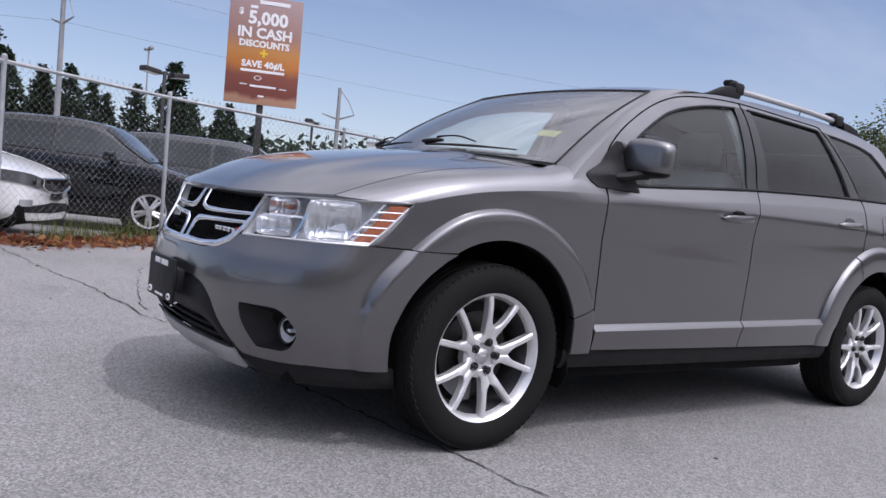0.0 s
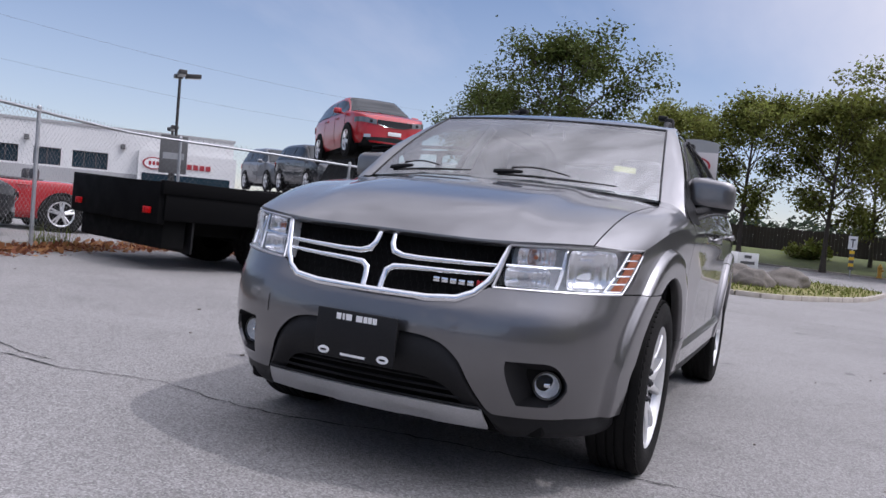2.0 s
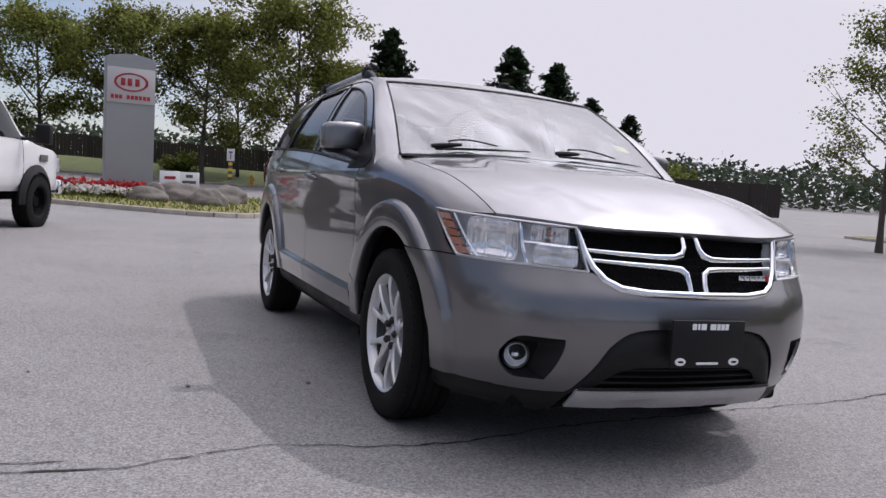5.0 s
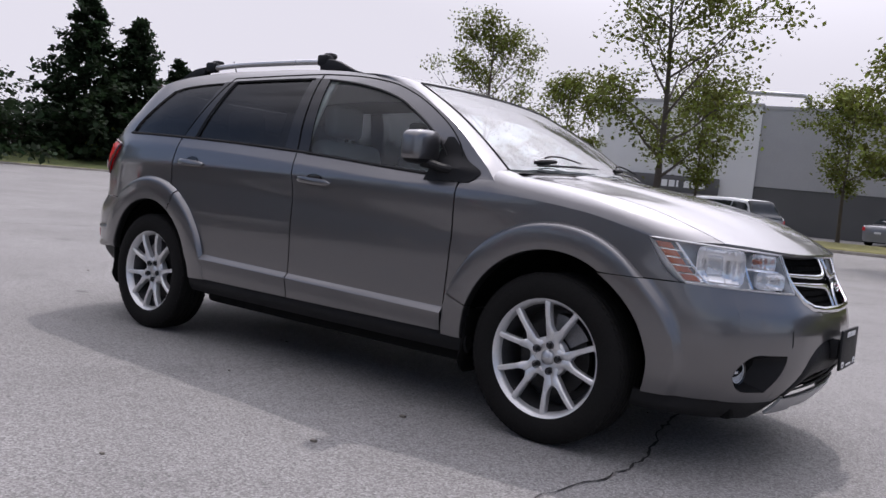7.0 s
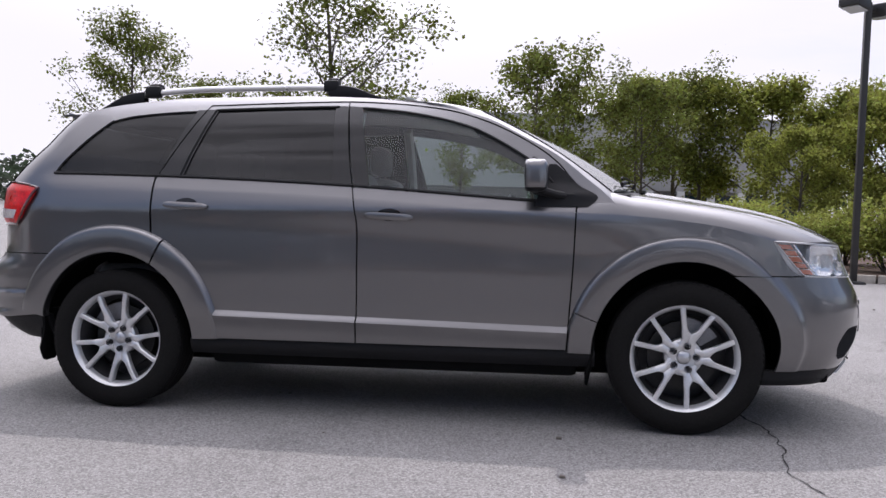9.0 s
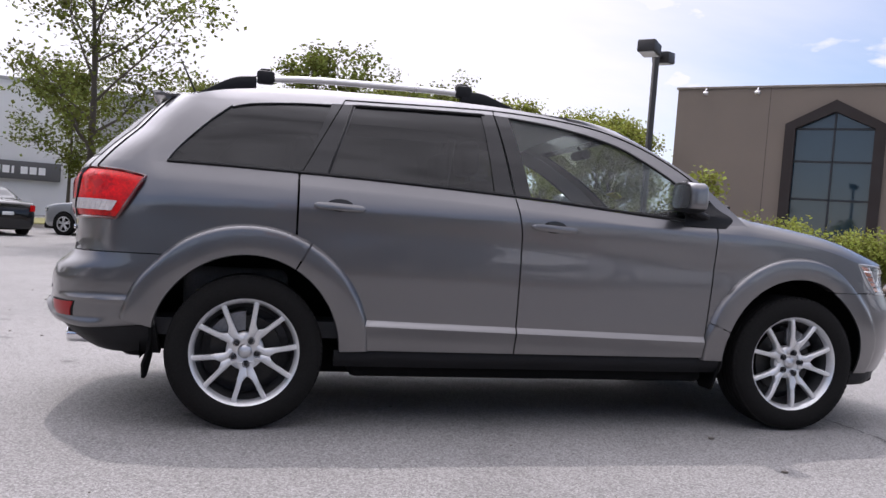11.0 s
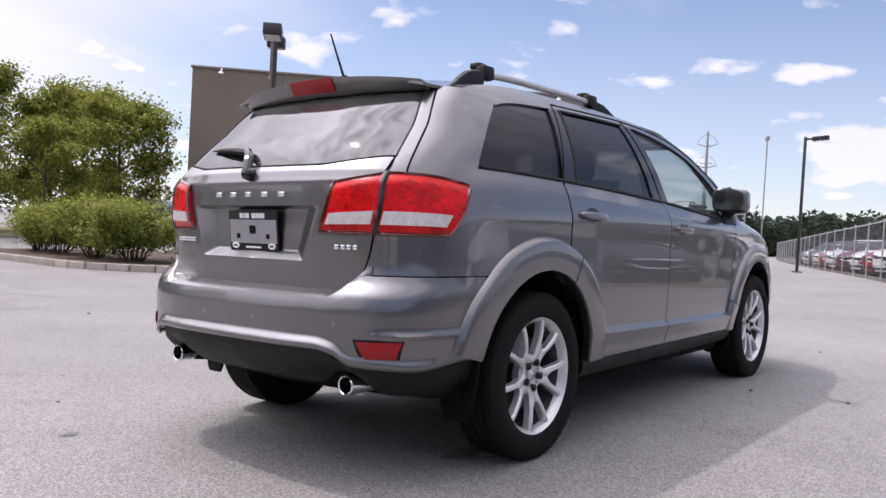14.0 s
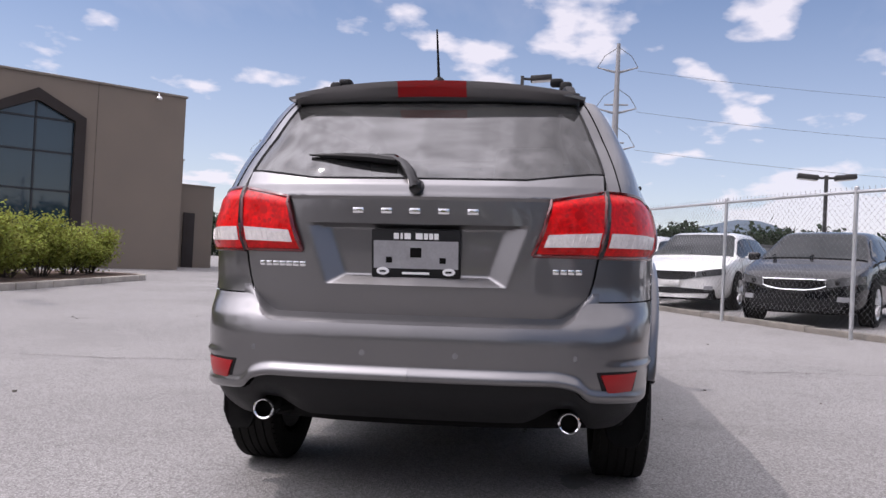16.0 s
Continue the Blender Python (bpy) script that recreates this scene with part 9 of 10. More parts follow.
_rnd = random.Random(17)
for _mat, _nm, _lb, _y0, _y1, _x0, _hh in ((PETAL_RED, "red_flowers", "bed of red flowers at the foot of the pylon", -5.6, -1.3, -19.55, 0.42), (PETAL_WHITE, "white_flowers", "edging of white flowers in front of the red ones", -5.4, -1.2, -19.2, 0.26)):
    bm = bmesh.new()
    for _ in range(1500):
        x, y = _x0 + _rnd.gauss(0, 0.14), lerp(_y0, _y1, _rnd.random())
        leaf_cards(bm, (x, y, ground_z(x, y) + 0.12 + _hh * _rnd.uniform(0.5, 1)), 0.03, 1, 0.10, _rnd, -0.4)
    ob = tagged(part(_nm, bm, _mat, None), _lb, "flowers", kind="stuff")
bm = bmesh.new()
for _ in range(1500):
    x, y = -19.4 + _rnd.gauss(0, 0.22), lerp(-5.6, -1.2, _rnd.random())
    leaf_cards(bm, (x, y, ground_z(x, y) + 0.12 + 0.25 * _rnd.random()), 0.03, 1, 0.10, _rnd, -0.4)
tagged(part("flower_leaves", bm, LEAF, None), "green leaves under the flowers", "plants", kind="stuff")


def small_board(x, y, turn, rows, label):
    b = thing("lawn_sign", label, "sign", on_ground(x, y, turn, 0.10), "lawn signs")
    bm = bmesh.new()
    box(bm, (-0.012, -0.30, 0.22), (0.012, 0.30, 0.86), bevel=0.004)
    bd = part("board", bm, SIGN_WHITE, b)
    for y1 in (-0.22, 0.22):
        bm = bmesh.new()
        tube(bm, [(0, y1, -0.1), (0, y1, 0.24)], 0.012, 6)
        part("stake", bm, GALV, b)
    for z, w, mat in rows:
        bm = bmesh.new()
        box(bm, (0.012, -w, z - 0.045), (0.017, w, z + 0.045))
        part("print_bar", bm, mat, bd)


small_board(-20.6, -0.55, 12, ((0.66, 0.16, SIGN_RED), (0.42, 0.20, SIGN_RED)), "small white lawn sign with red print")
small_board(-20.9, 0.02, 4, ((0.74, 0.10, WALL_DARK), (0.56, 0.20, WALL_DARK), (0.38, 0.12, WALL_DARK)), "small white lawn sign with dark print")

# ---------------------------------------------------------------- banners and lamp posts


def banner(parent, W, H, z0, y):
    """Printed board on a post, facing along its -y."""
    bm = bmesh.new()
    box(bm, (-W / 2, y - 0.012, z0), (W / 2, y + 0.012, z0 + H), bevel=0.004)
    bd = part("banner", bm, BANNER, parent, "orange and mauve printed board with white lettering")
    f = H / 1.5
    turn = Euler((radians(90), 0, 0)).to_matrix().to_4x4()
    for text, size, x, z, mat, bold in (("$", 0.12, -0.34, 1.265, WHITE_INK, 0.004), ("5,000", 0.245, 0.03, 1.19, WHITE_INK, 0.009), ("IN CASH", 0.195, 0.0, 0.985, WHITE_INK, 0.007), ("DISCOUNTS", 0.125, 0.0, 0.835, WHITE_INK, 0.005), ("+", 0.20, 0.0, 0.705, SIGN_YELLOW, 0.008), ("SAVE 40\u00a2/L", 0.125, 0.0, 0.555, WHITE_INK, 0.005)):
        letters(text, size * f, 0.001, mat, bd, "lettering", Matrix.Translation((x * f, y - 0.0145, z0 + z * f)) @ turn, bold=bold * f, align="CENTER")
    for x0, x1, z, t in ((-0.10, 0.32, 1.42, 0.026), (-0.22, -0.12, 1.345, 0.02), (-0.30, 0.30, 0.465, 0.018), (-0.16, 0.20, 0.255, 0.014), (-0.30, -0.20, 0.27, 0.006), (0.24, 0.34, 0.245, 0.006), (-0.04, 0.04, 0.12, 0.012)):
        bm = bmesh.new()
        box(bm, (x0 * f, y - 0.0155, z0 + (z - t) * f), (x1 * f, y - 0.012, z0 + (z + t) * f))
        part("print_bar", bm, WHITE_INK, bd)
    bm = bmesh.new()
    lathe(bm, [(0.040, 0.0), (0.042, 0.003), (0.052, 0.003), (0.054, 0.0)], 24, Matrix.Translation((-0.06 * f, y - 0.0125, z0 + 0.37 * f)) @ turn @ Matrix.Diagonal((1, 0.6, 1, 1)))
    part("round_mark", bm, WHITE_INK, bd)


def banner_post(x, y, turn):
    b = thing("banner_sign", "printed discount board on a dark post behind the fence", "sign", on_ground(x, y, turn))
    bm = bmesh.new()
    box(bm, (-0.045, 0.02, -0.3), (0.045, 0.11, 2.6), bevel=0.008)
    part("post", bm, POLE_BRONZE, b)
    banner(b, 1.0, 1.5, 1.96, 0.0)


banner_post(-1.12, -7.62, 160)


def lamp_post(x, y, h, arms, label, dark=True, head=(0.62, 0.34, 0.20), with_banner=None, turn=0.0):
    """A square pole with box heads; arms: the directions in degrees."""
    lp = thing("lamp_post", label, "lamp post", on_ground(x, y, turn), "lamp posts")
    mat = POLE_BRONZE if dark else POLE_GREY
    bm = bmesh.new()
    box(bm, (-0.05, -0.05, -0.3), (0.05, 0.05, h), bevel=0.01)
    box(bm, (-0.16, -0.16, -0.3), (0.16, 0.16, 0.05), bevel=0.02)
    part("pole", bm, mat, lp)
    for a in arms:
        M = Matrix.Rotation(radians(a), 4, "Z")
        bm = bmesh.new()
        box(bm, (0.05, -0.03, h - 0.12), (0.26, 0.03, h - 0.05), M)
        part("arm", bm, mat, lp)
        bm = bmesh.new()
        tilt = M @ Matrix.Translation((0.24, 0, h - 0.09)) @ Euler((0, radians(-6), 0)).to_matrix().to_4x4()
        box(bm, (0, -head[1] / 2, -head[2] / 2), (head[0], head[1] / 2, head[2] / 2), tilt, bevel=0.025)
        hd = part("lamp_head", bm, mat, lp)
        bm = bmesh.new()
        box(bm, (0.04, -head[1] / 2 + 0.03, -head[2] / 2 - 0.012), (head[0] - 0.05, head[1] / 2 - 0.03, -head[2] / 2 + 0.004), tilt)
        part("lens", bm, LAMP_LENS, hd)
    if with_banner:
        banner(lp, 0.80, 1.35, 2.42, -0.085)
    return lp


lamp_post(5.62, 9.74, 4.68, (226, 46), "dark square lamp post with two box heads", head=(0.42, 0.34, 0.22))
lamp_post(18.5, 0.42, 6.2, (0,), "dark lamp post carrying a printed board", head=(0.62, 0.34, 0.16), with_banner=True, turn=-88)
lamp_post(29.5, 6.2, 5.4, (-80,), "dark lamp post beside the fence far along the lot", head=(0.62, 0.34, 0.16))
lamp_post(21.6, -9.2, 3.75, (80, 260), "dark lamp post with two heads behind the parked cars", head=(0.62, 0.36, 0.16))
lamp_post(-4.6, -24.0, 4.25, (20, 200), "dark lamp post with two heads in the car lot", head=(0.62, 0.36, 0.16))
lamp_post(-24.5, -25.6, 6.5, (50, 230, 140), "dark lamp post with three heads before the showroom", head=(0.70, 0.36, 0.20))
lamp_post(-27.5, -28.6, 4.3, (50, 230), "dark lamp post with two heads before the showroom", head=(0.62, 0.36, 0.18))
lamp_post(-15.0, -34.0, 4.4, (50, 230), "dark lamp post with two heads among parked cars", head=(0.62, 0.36, 0.18))
lamp_post(66.0, -1.6, 12.2, (90, 270), "tall pale lamp mast far along the road", dark=False)
lamp_post(-15.0, -64.0, 11.2, (90, 270), "tall pale lamp mast far behind the lot", dark=False)
lamp_post(70.0, 20.0, 11.0, (200, 20), "tall pale lamp mast far along the road", dark=False)

# framed poster on the showroom's lamp post
_ps = thing("lot_poster", "dark poster with a pale car picture on a post", "sign", on_ground(-21.5, -22.9, 45))
bm = bmesh.new()
tube(bm, [(0, 0, -0.2), (0, 0, 2.0)], 0.05, 8)
part("post", bm, POLE_BRONZE, _ps)
bm = bmesh.new()
box(bm, (0.02, -0.55, 1.75), (0.07, 0.55, 3.35), bevel=0.01)
_pb = part("poster", bm, WALL_DARK, _ps)
bm = bmesh.new()
box(bm, (0.07, -0.42, 2.35), (0.076, 0.42, 2.62))
part("print_bar", bm, PYLON_GREY, _pb)

# ---------------------------------------------------------------- flatbed truck


def flatbed_truck():
    T = lean(on_ground(-4.33, -5.85, 160.6))
    truck = thing("flatbed_truck", "white pickup truck with a long black steel flatbed", "truck", T)
    P_TRUCK = P_WHITE
    bm = bmesh.new()
    box(bm, (-1.75, -1.20, 0.92), (3.42, 1.20, 1.02), bevel=0.01)
    part("bed_deck", bm, BLACK_STEEL, truck)
    for y in (-1.20, 1.20):
        s = 1 if y > 0 else -1
        bm = bmesh.new()
        box(bm, (-1.75, y - 0.03, 0.60), (3.30, y + 0.03, 0.92), bevel=0.01)
        box(bm, (-1.80, y - 0.05, 0.90), (3.42, y + 0.05, 1.06), bevel=0.012)
        part("bed_side", bm, BLACK_STEEL, truck)
        bm = bmesh.new()
        box(bm, (0.95, y - s * 0.45 - 0.02, 0.42), (2.95, y - s * 0.02 if s > 0 else y + 0.38, 0.88), bevel=0.02) if s > 0 else box(bm, (0.95, y + 0.02, 0.42), (2.95, y + 0.45, 0.88), bevel=0.02)
        part("tool_box", bm, BLACK_STEEL, truck)
    bm = bmesh.new()
    box(bm, (-1.82, -1.20, 0.55), (-1.72, 1.20, 1.04), bevel=0.01)
    part("bed_tail", bm, BLACK_STEEL, truck)
    for y in (-0.95, 0.95):
        bm = bmesh.new()
        box(bm, (-1.84, y - 0.09, 0.66), (-1.80, y + 0.09, 0.74), bevel=0.01)
        part("tail_lamp", bm, RED_LENS, truck)
    bm = bmesh.new()
    for x0, x1 in ((-1.6, 5.6),):
        for y in (-0.45, 0.45):
            box(bm, (x0, y - 0.05, 0.55), (x1, y + 0.05, 0.80), bevel=0.01)
    box(bm, (-0.2, -0.85, 0.34), (0.2, 0.85, 0.48), bevel=0.05)
    box(bm, (3.3, -0.6, 0.4), (5.9, 0.6, 0.85), bevel=0.05)
    box(bm, (-1.6, -0.72, 0.42), (3.3, 0.72, 0.91))
    part("chassis", bm, UNDER_BLACK, truck)
    # headboard: steel rack with pine boards
    rack = new("headboard")
    rack.parent = truck
    for y in (-1.17, -0.52, 0.52, 1.17):
        bm = bmesh.new()
        box(bm, (3.33, y - 0.035, 1.0), (3.41, y + 0.035, 2.08), bevel=0.008)
        part("upright", bm, BLACK_STEEL, rack)
    for z in (1.40, 2.05):
        bm = bmesh.new()
        box(bm, (3.335, -1.17, z), (3.405, 1.17, z + 0.06), bevel=0.006)
        part("rail", bm, BLACK_STEEL, rack)
    bm = bmesh.new()
    tube(bm, [(3.37, -1.10, 2.08), (3.37, -1.17, 2.14), (3.37, -0.9, 2.17), (3.37, 0.9, 2.17), (3.37, 1.17, 2.14)], 0.028, 8)
    part("hoop", bm, BLACK_STEEL, rack)
    for k in range(2):
        bm = bmesh.new()
        box(bm, (3.30, -1.13, 1.04 + 0.185 * k), (3.335, 1.13, 1.215 + 0.185 * k), bevel=0.004)
        part("board", bm, WOOD, rack, "varnished pine board")
    bm = bmesh.new()
    box(bm, (3.10, -1.26, 0.50), (3.36, -1.16, 0.96), bevel=0.01)
    lamp = part("lamp_bracket", bm, BLACK_STEEL, truck)
    bm = bmesh.new()
    box(bm, (3.14, -1.28, 0.60), (3.26, -1.255, 0.82), bevel=0.006)
    part("reflector", bm, CLEAR_STRIPE, lamp)
    bm = bmesh.new()
    box(bm, (3.27, -1.28, 0.60), (3.31, -1.255, 0.92), bevel=0.004)
    part("red_marker", bm, RED_LENS, lamp)
    # bed light bars
    bm = bmesh.new()
    box(bm, (2.85, -1.26, 0.98), (3.05, -1.245, 1.03))
    part("white_marker", bm, SIGN_WHITE, truck)
    # maker's marks on the mud flap as bars
    bm = bmesh.new()
    box(bm, (-1.35, -1.16, 0.22), (-1.32, -0.55, 0.75), bevel=0.005)
    part("mud_flap", bm, BLACK_PLASTIC, truck)
    # black block added to fill the dark space under the bed's tail
    bm = bmesh.new()
    box(bm, (-1.70, -1.12, 0.26), (-1.40, 1.12, 0.62), bevel=0.03)
    part("under_tail_fill", bm, UNDER_BLACK, truck)
    # cab
    zt = curve((3.52, 1.80), (3.58, 1.92), (3.75, 1.96), (4.5, 1.96), (4.72, 1.90), (5.30, 1.34), (5.42, 1.30), (6.25, 1.20), (6.42, 1.12), (6.48, 0.95))
    wd = curve((3.5, 0.93), (3.6, 0.97), (4.6, 0.97), (5.3, 0.96), (6.1, 0.93), (6.4, 0.86), (6.5, 0.80))
    bm = bmesh.new()
    def sec(x, v):
        w, t = wd(x), zt(x)
        b = min(1.30, t - 0.02)
        e = t - 0.07 if t > 1.45 else t - 0.03
        sh = lerp(0.93, 0.80, max(0, min(1, (t - b) / 0.5)))
        pts = [(0.93 * w, 0.55), (0.99 * w, 0.66), (1.0 * w, 0.95), (0.985 * w, 1.15), (0.965 * w, b), (lerp(0.965, sh, 0.6) * w, lerp(b, e, 0.65)), (sh * w, e), (sh * w * 0.85, t - 0.01), (sh * w * 0.4, t + 0.01), (0, t + 0.015)]
        k = v * 9
        i = min(int(k), 8)
        return lerp(pts[i][0], pts[i + 1][0], k - i), lerp(pts[i][1], pts[i + 1][1], k - i)
    for s in (1, -1):
        grid(bm, lambda u, v, s=s: (lerp(3.52, 6.48, u), s * sec(lerp(3.52, 6.48, u), v)[0], sec(lerp(3.52, 6.48, u), v)[1]), 44, 18, s > 0)
        for e in (3.52, 6.48):
            grid(bm, lambda u, v, s=s, e=e: (e, s * u * sec(e, v)[0], sec(e, v)[1]), 3, 18)
    part("cab", outward(bm), P_TRUCK, truck)
    for s in (1, -1):
        bm = bmesh.new()
        grid(bm, lambda u, v, s=s: (lerp(3.78, lerp(5.10, 4.66, v), u), s * (sec(lerp(3.78, lerp(5.10, 4.66, v), u), lerp(0.45, 0.645, v))[0] + 0.006), sec(lerp(3.78, lerp(5.10, 4.66, v), u), lerp(0.45, 0.645, v))[1]), 10, 5, s > 0)
        part("side_window", outward(bm), GLASS_DARK, truck)
        bm = bmesh.new()
        for xq in (3.72, 5.02):
            tube(bm, [(xq, s * (sec(xq, v)[0] + 0.001), sec(xq, v)[1]) for v in np.linspace(0.05, 0.44, 7)], 0.005, 4)
        part("door_seam", bm, UNDER_BLACK, truck)
        bm = bmesh.new()
        box(bm, (3.84, s * 0.97 - 0.012, 1.06), (3.94, s * 0.97 + 0.012, 1.24), bevel=0.008)
        part("door_handle", bm, BLACK_PLASTIC, truck)
        bm = bmesh.new()
        tube(bm, [(4.95, s * 0.95, 1.33), (4.98, s * 1.20, 1.35)], 0.03, 6)
        box(bm, (4.92, s * 1.26 - 0.11, 1.27), (5.06, s * 1.26 + 0.11, 1.56), bevel=0.035)
        part("mirror", bm, BLACK_PLASTIC, truck)
        # black flare over the front wheel
        bm = bmesh.new()
        def fl2(u, v, s=s):
            a = lerp(-0.1, math.pi + 0.1, u)
            r = lerp(0.43, 0.54, v)
            return (5.40 + r * math.cos(a), s * (0.99 + 0.05 * (1 - v)), 0.41 + r * math.sin(a) * 1.02)
        grid(bm, fl2, 22, 3)
        part("arch_flare", thick(outward(bm), 0.05), BLACK_PLASTIC, truck)
        bm = bmesh.new()
        box(bm, (5.55, s * 0.965 - 0.01, 1.02), (5.80, s * 0.965 + 0.01, 1.12), bevel=0.004)
        part("side_vent", bm, WALL_DARK, truck)
        bm = bmesh.new()
        box(bm, (6.30, s * 0.72 - 0.16, 0.86), (6.50, s * 0.72 + 0.16, 1.10), bevel=0.03)
        part("headlamp", bm, LAMP_GLOSS, truck)
    bm = bmesh.new()
    grid(bm, lambda u, v: (3.515, lerp(-0.62, 0.62, u), lerp(1.38, 1.80, v)), 6, 3)
    part("rear_window", bm, GLASS_DARK, truck)
    bm = bmesh.new()
    grid(bm, lambda u, v: (lerp(5.22, 4.76, u) + 0.01, lerp(-0.80, 0.80, v) * lerp(1, 0.9, u), zt(lerp(5.22, 4.76, u)) + 0.008 - 0.02 * abs(2 * v - 1)), 8, 10)
    part("windscreen", outward(bm), GLASS_DARK, truck)
    bm = bmesh.new()
    box(bm, (4.0, -0.14, 1.965), (4.12, 0.14, 2.0), bevel=0.01)
    part("roof_lamp", bm, RED_DARK, truck)
    bm = bmesh.new()
    box(bm, (6.46, -0.88, 0.50), (6.62, 0.88, 0.74), bevel=0.04)
    part("front_bumper", bm, CHROME, truck)
    for xw, ys in ((0.0, (-0.96, 0.96)), (5.40, (-0.93, 0.93))):
        for y in ys:
            s = 1 if y > 0 else -1
            M = Matrix.Translation((xw, y, 0.40)) @ Euler((radians(-90 * s), 0, 0)).to_matrix().to_4x4()
            for off in ((0.0, -0.30) if xw == 0 else (0.0,)):
                bm = bmesh.new()
                lathe(bm, [(0.22, 0.10 + off), (0.25, 0.125 + off), (0.32, 0.13 + off), (0.375, 0.115 + off), (0.40, 0.08 + off), (0.40, -0.10 + off), (0.375, -0.125 + off), (0.24, -0.125 + off)], 40, M)
                for k in range(36):
                    a = 2 * math.pi * k / 36
                    for q in (1, -1):
                        box(bm, (-0.012, -0.020, -0.04), (0.008, 0.020, 0.04), M @ Matrix.Rotation(a, 4, "Z") @ Matrix.Translation((0.40, 0, q * 0.075 + off)))
                ty = part("wheel", bm, RUBBER, truck)
                bm = bmesh.new()
                lathe(bm, [(0.0, 0.06 + off), (0.08, 0.06 + off), (0.10, 0.03 + off), (0.19, 0.02 + off), (0.215, 0.06 + off), (0.23, 0.10 + off)], 32, M)
                for k in range(8):
                    a = 2 * math.pi * k / 8
                    lathe(bm, [(0.016, 0.02 + off), (0.014, 0.06 + off), (0.0, 0.062 + off)], 6, M @ Matrix.Translation((0.13 * math.cos(a), 0.13 * math.sin(a), 0)))
                part("rim", bm, BLACK_STEEL, ty)


flatbed_truck()

# ---------------------------------------------------------------- display ramp with cars on it


def display_ramp(x, y, turn, h, L, label):
    r = thing("display_ramp", label, "ramp", on_ground(x, y, turn))
    bm = bmesh.new()
    vs = [[bm.verts.new((xx, yy, zz)) for xx, zz in ((-L, 0.0), (0.6, h - 0.04), (2.6, h - 0.04), (2.6, h - 0.30), (0.9, -0.2), (-L + 0.3, -0.2))] for yy in (-0.84, 0.84)]
    bm.faces.new(vs[0])
    bm.faces.new(vs[1][::-1])
    for k in range(6):
        bm.faces.new((vs[0][k], vs[0][(k + 1) % 6], vs[1][(k + 1) % 6], vs[1][k]))
    part("track", outward(bm), BLACK_STEEL, r)
    for xx in (0.7, 2.45):
        for yy in (-0.7, 0.7):
            bm = bmesh.new()
            box(bm, (xx - 0.06, yy - 0.06, -0.4), (xx + 0.06, yy + 0.06, h - 0.1))
            part("leg", bm, BLACK_STEEL, r)
    return r


display_ramp(-13.5, -9.4, 48, 2.20, 3.4, "black steel display ramp with a red car on top")
parked_car("display_car", "red boxy crossover raised on a display ramp", P_RED, on_ground(-13.0, -8.85, 48, 2.19) @ pose(0, 0, 0, 0, -3, 0), 4.1, 1.78, 1.60, 1.06, "suv", chrome_grille=False)
display_ramp(-19.3, -14.6, 55, 1.42, 3.2, "black steel display ramp with a grey car on top")
parked_car("display_car", "dark grey crossover raised on a display ramp", P_GREY, on_ground(-19.0, -14.1, 55, 1.40), 4.5, 1.84, 1.66, 1.05, "suv")
display_ramp(-21.6, -17.9, 55, 1.38, 3.2, "black steel display ramp with a silver car on top")
parked_car("display_car", "grey crossover raised on a display ramp", P_GREYMID, on_ground(-21.3, -17.4, 55, 1.36), 4.5, 1.84, 1.66, 1.05, "suv")

# ---------------------------------------------------------------- street furniture


def hydrant(x, y):
    bm = bmesh.new()
    lathe(bm, [(0.16, 0.0), (0.16, 0.05), (0.11, 0.08), (0.11, 0.52), (0.14, 0.54), (0.14, 0.58), (0.10, 0.66), (0.05, 0.72), (0.03, 0.78), (0.0, 0.78)], 16)
    for a in (0, 90, 180):
        lathe(bm, [(0.0, 0.20), (0.055, 0.20), (0.06, 0.16), (0.045, 0.14), (0.045, 0.0)], 10, Matrix.Translation((0, 0, 0.42)) @ Matrix.Rotation(radians(a), 4, "Z") @ Euler((0, radians(90), 0)).to_matrix().to_4x4())
    ob = part("fire_hydrant", bm, HYDRANT, None)
    ob.matrix_world = on_ground(x, y, 20, 0.10)
    tagged(ob, "yellow fire hydrant on the grass verge", "hydrant", "hydrants")


hydrant(-44.5, 10.3)
hydrant(-45.8, 5.6)


def traffic_sign(x, y, turn, striped):
    s = thing("road_sign", "white arrow sign over a striped marker" if striped else "small grey road sign on a thin post", "road sign", on_ground(x, y, turn, 0.08))
    bm = bmesh.new()
    tube(bm, [(0, 0, -0.2), (0, 0, 2.1)], 0.035, 8)
    part("post", bm, GALV, s)
    bm = bmesh.new()
    box(bm, (0.03, -0.22, 1.45), (0.05, 0.22, 2.15), bevel=0.006)
    pl = part("plate", bm, SIGN_WHITE if striped else POLE_GREY, s)
    if striped:
        bm = bmesh.new()
        box(bm, (0.05, -0.03, 1.55), (0.054, 0.03, 1.95))
        box(bm, (0.05, -0.12, 1.92), (0.054, 0.12, 2.0))
        part("arrow_bar", bm, WALL_DARK, pl)
        for k in range(6):
            bm = bmesh.new()
            box(bm, (0.03, -0.12, 0.35 + 0.17 * k), (0.045, 0.12, 0.52 + 0.17 * k))
            part("stripe", bm, SIGN_YELLOW if k % 2 else WALL_DARK, s)


traffic_sign(-43.5, 4.0, 0, True)
traffic_sign(-40.5, 22.5, -20, False)


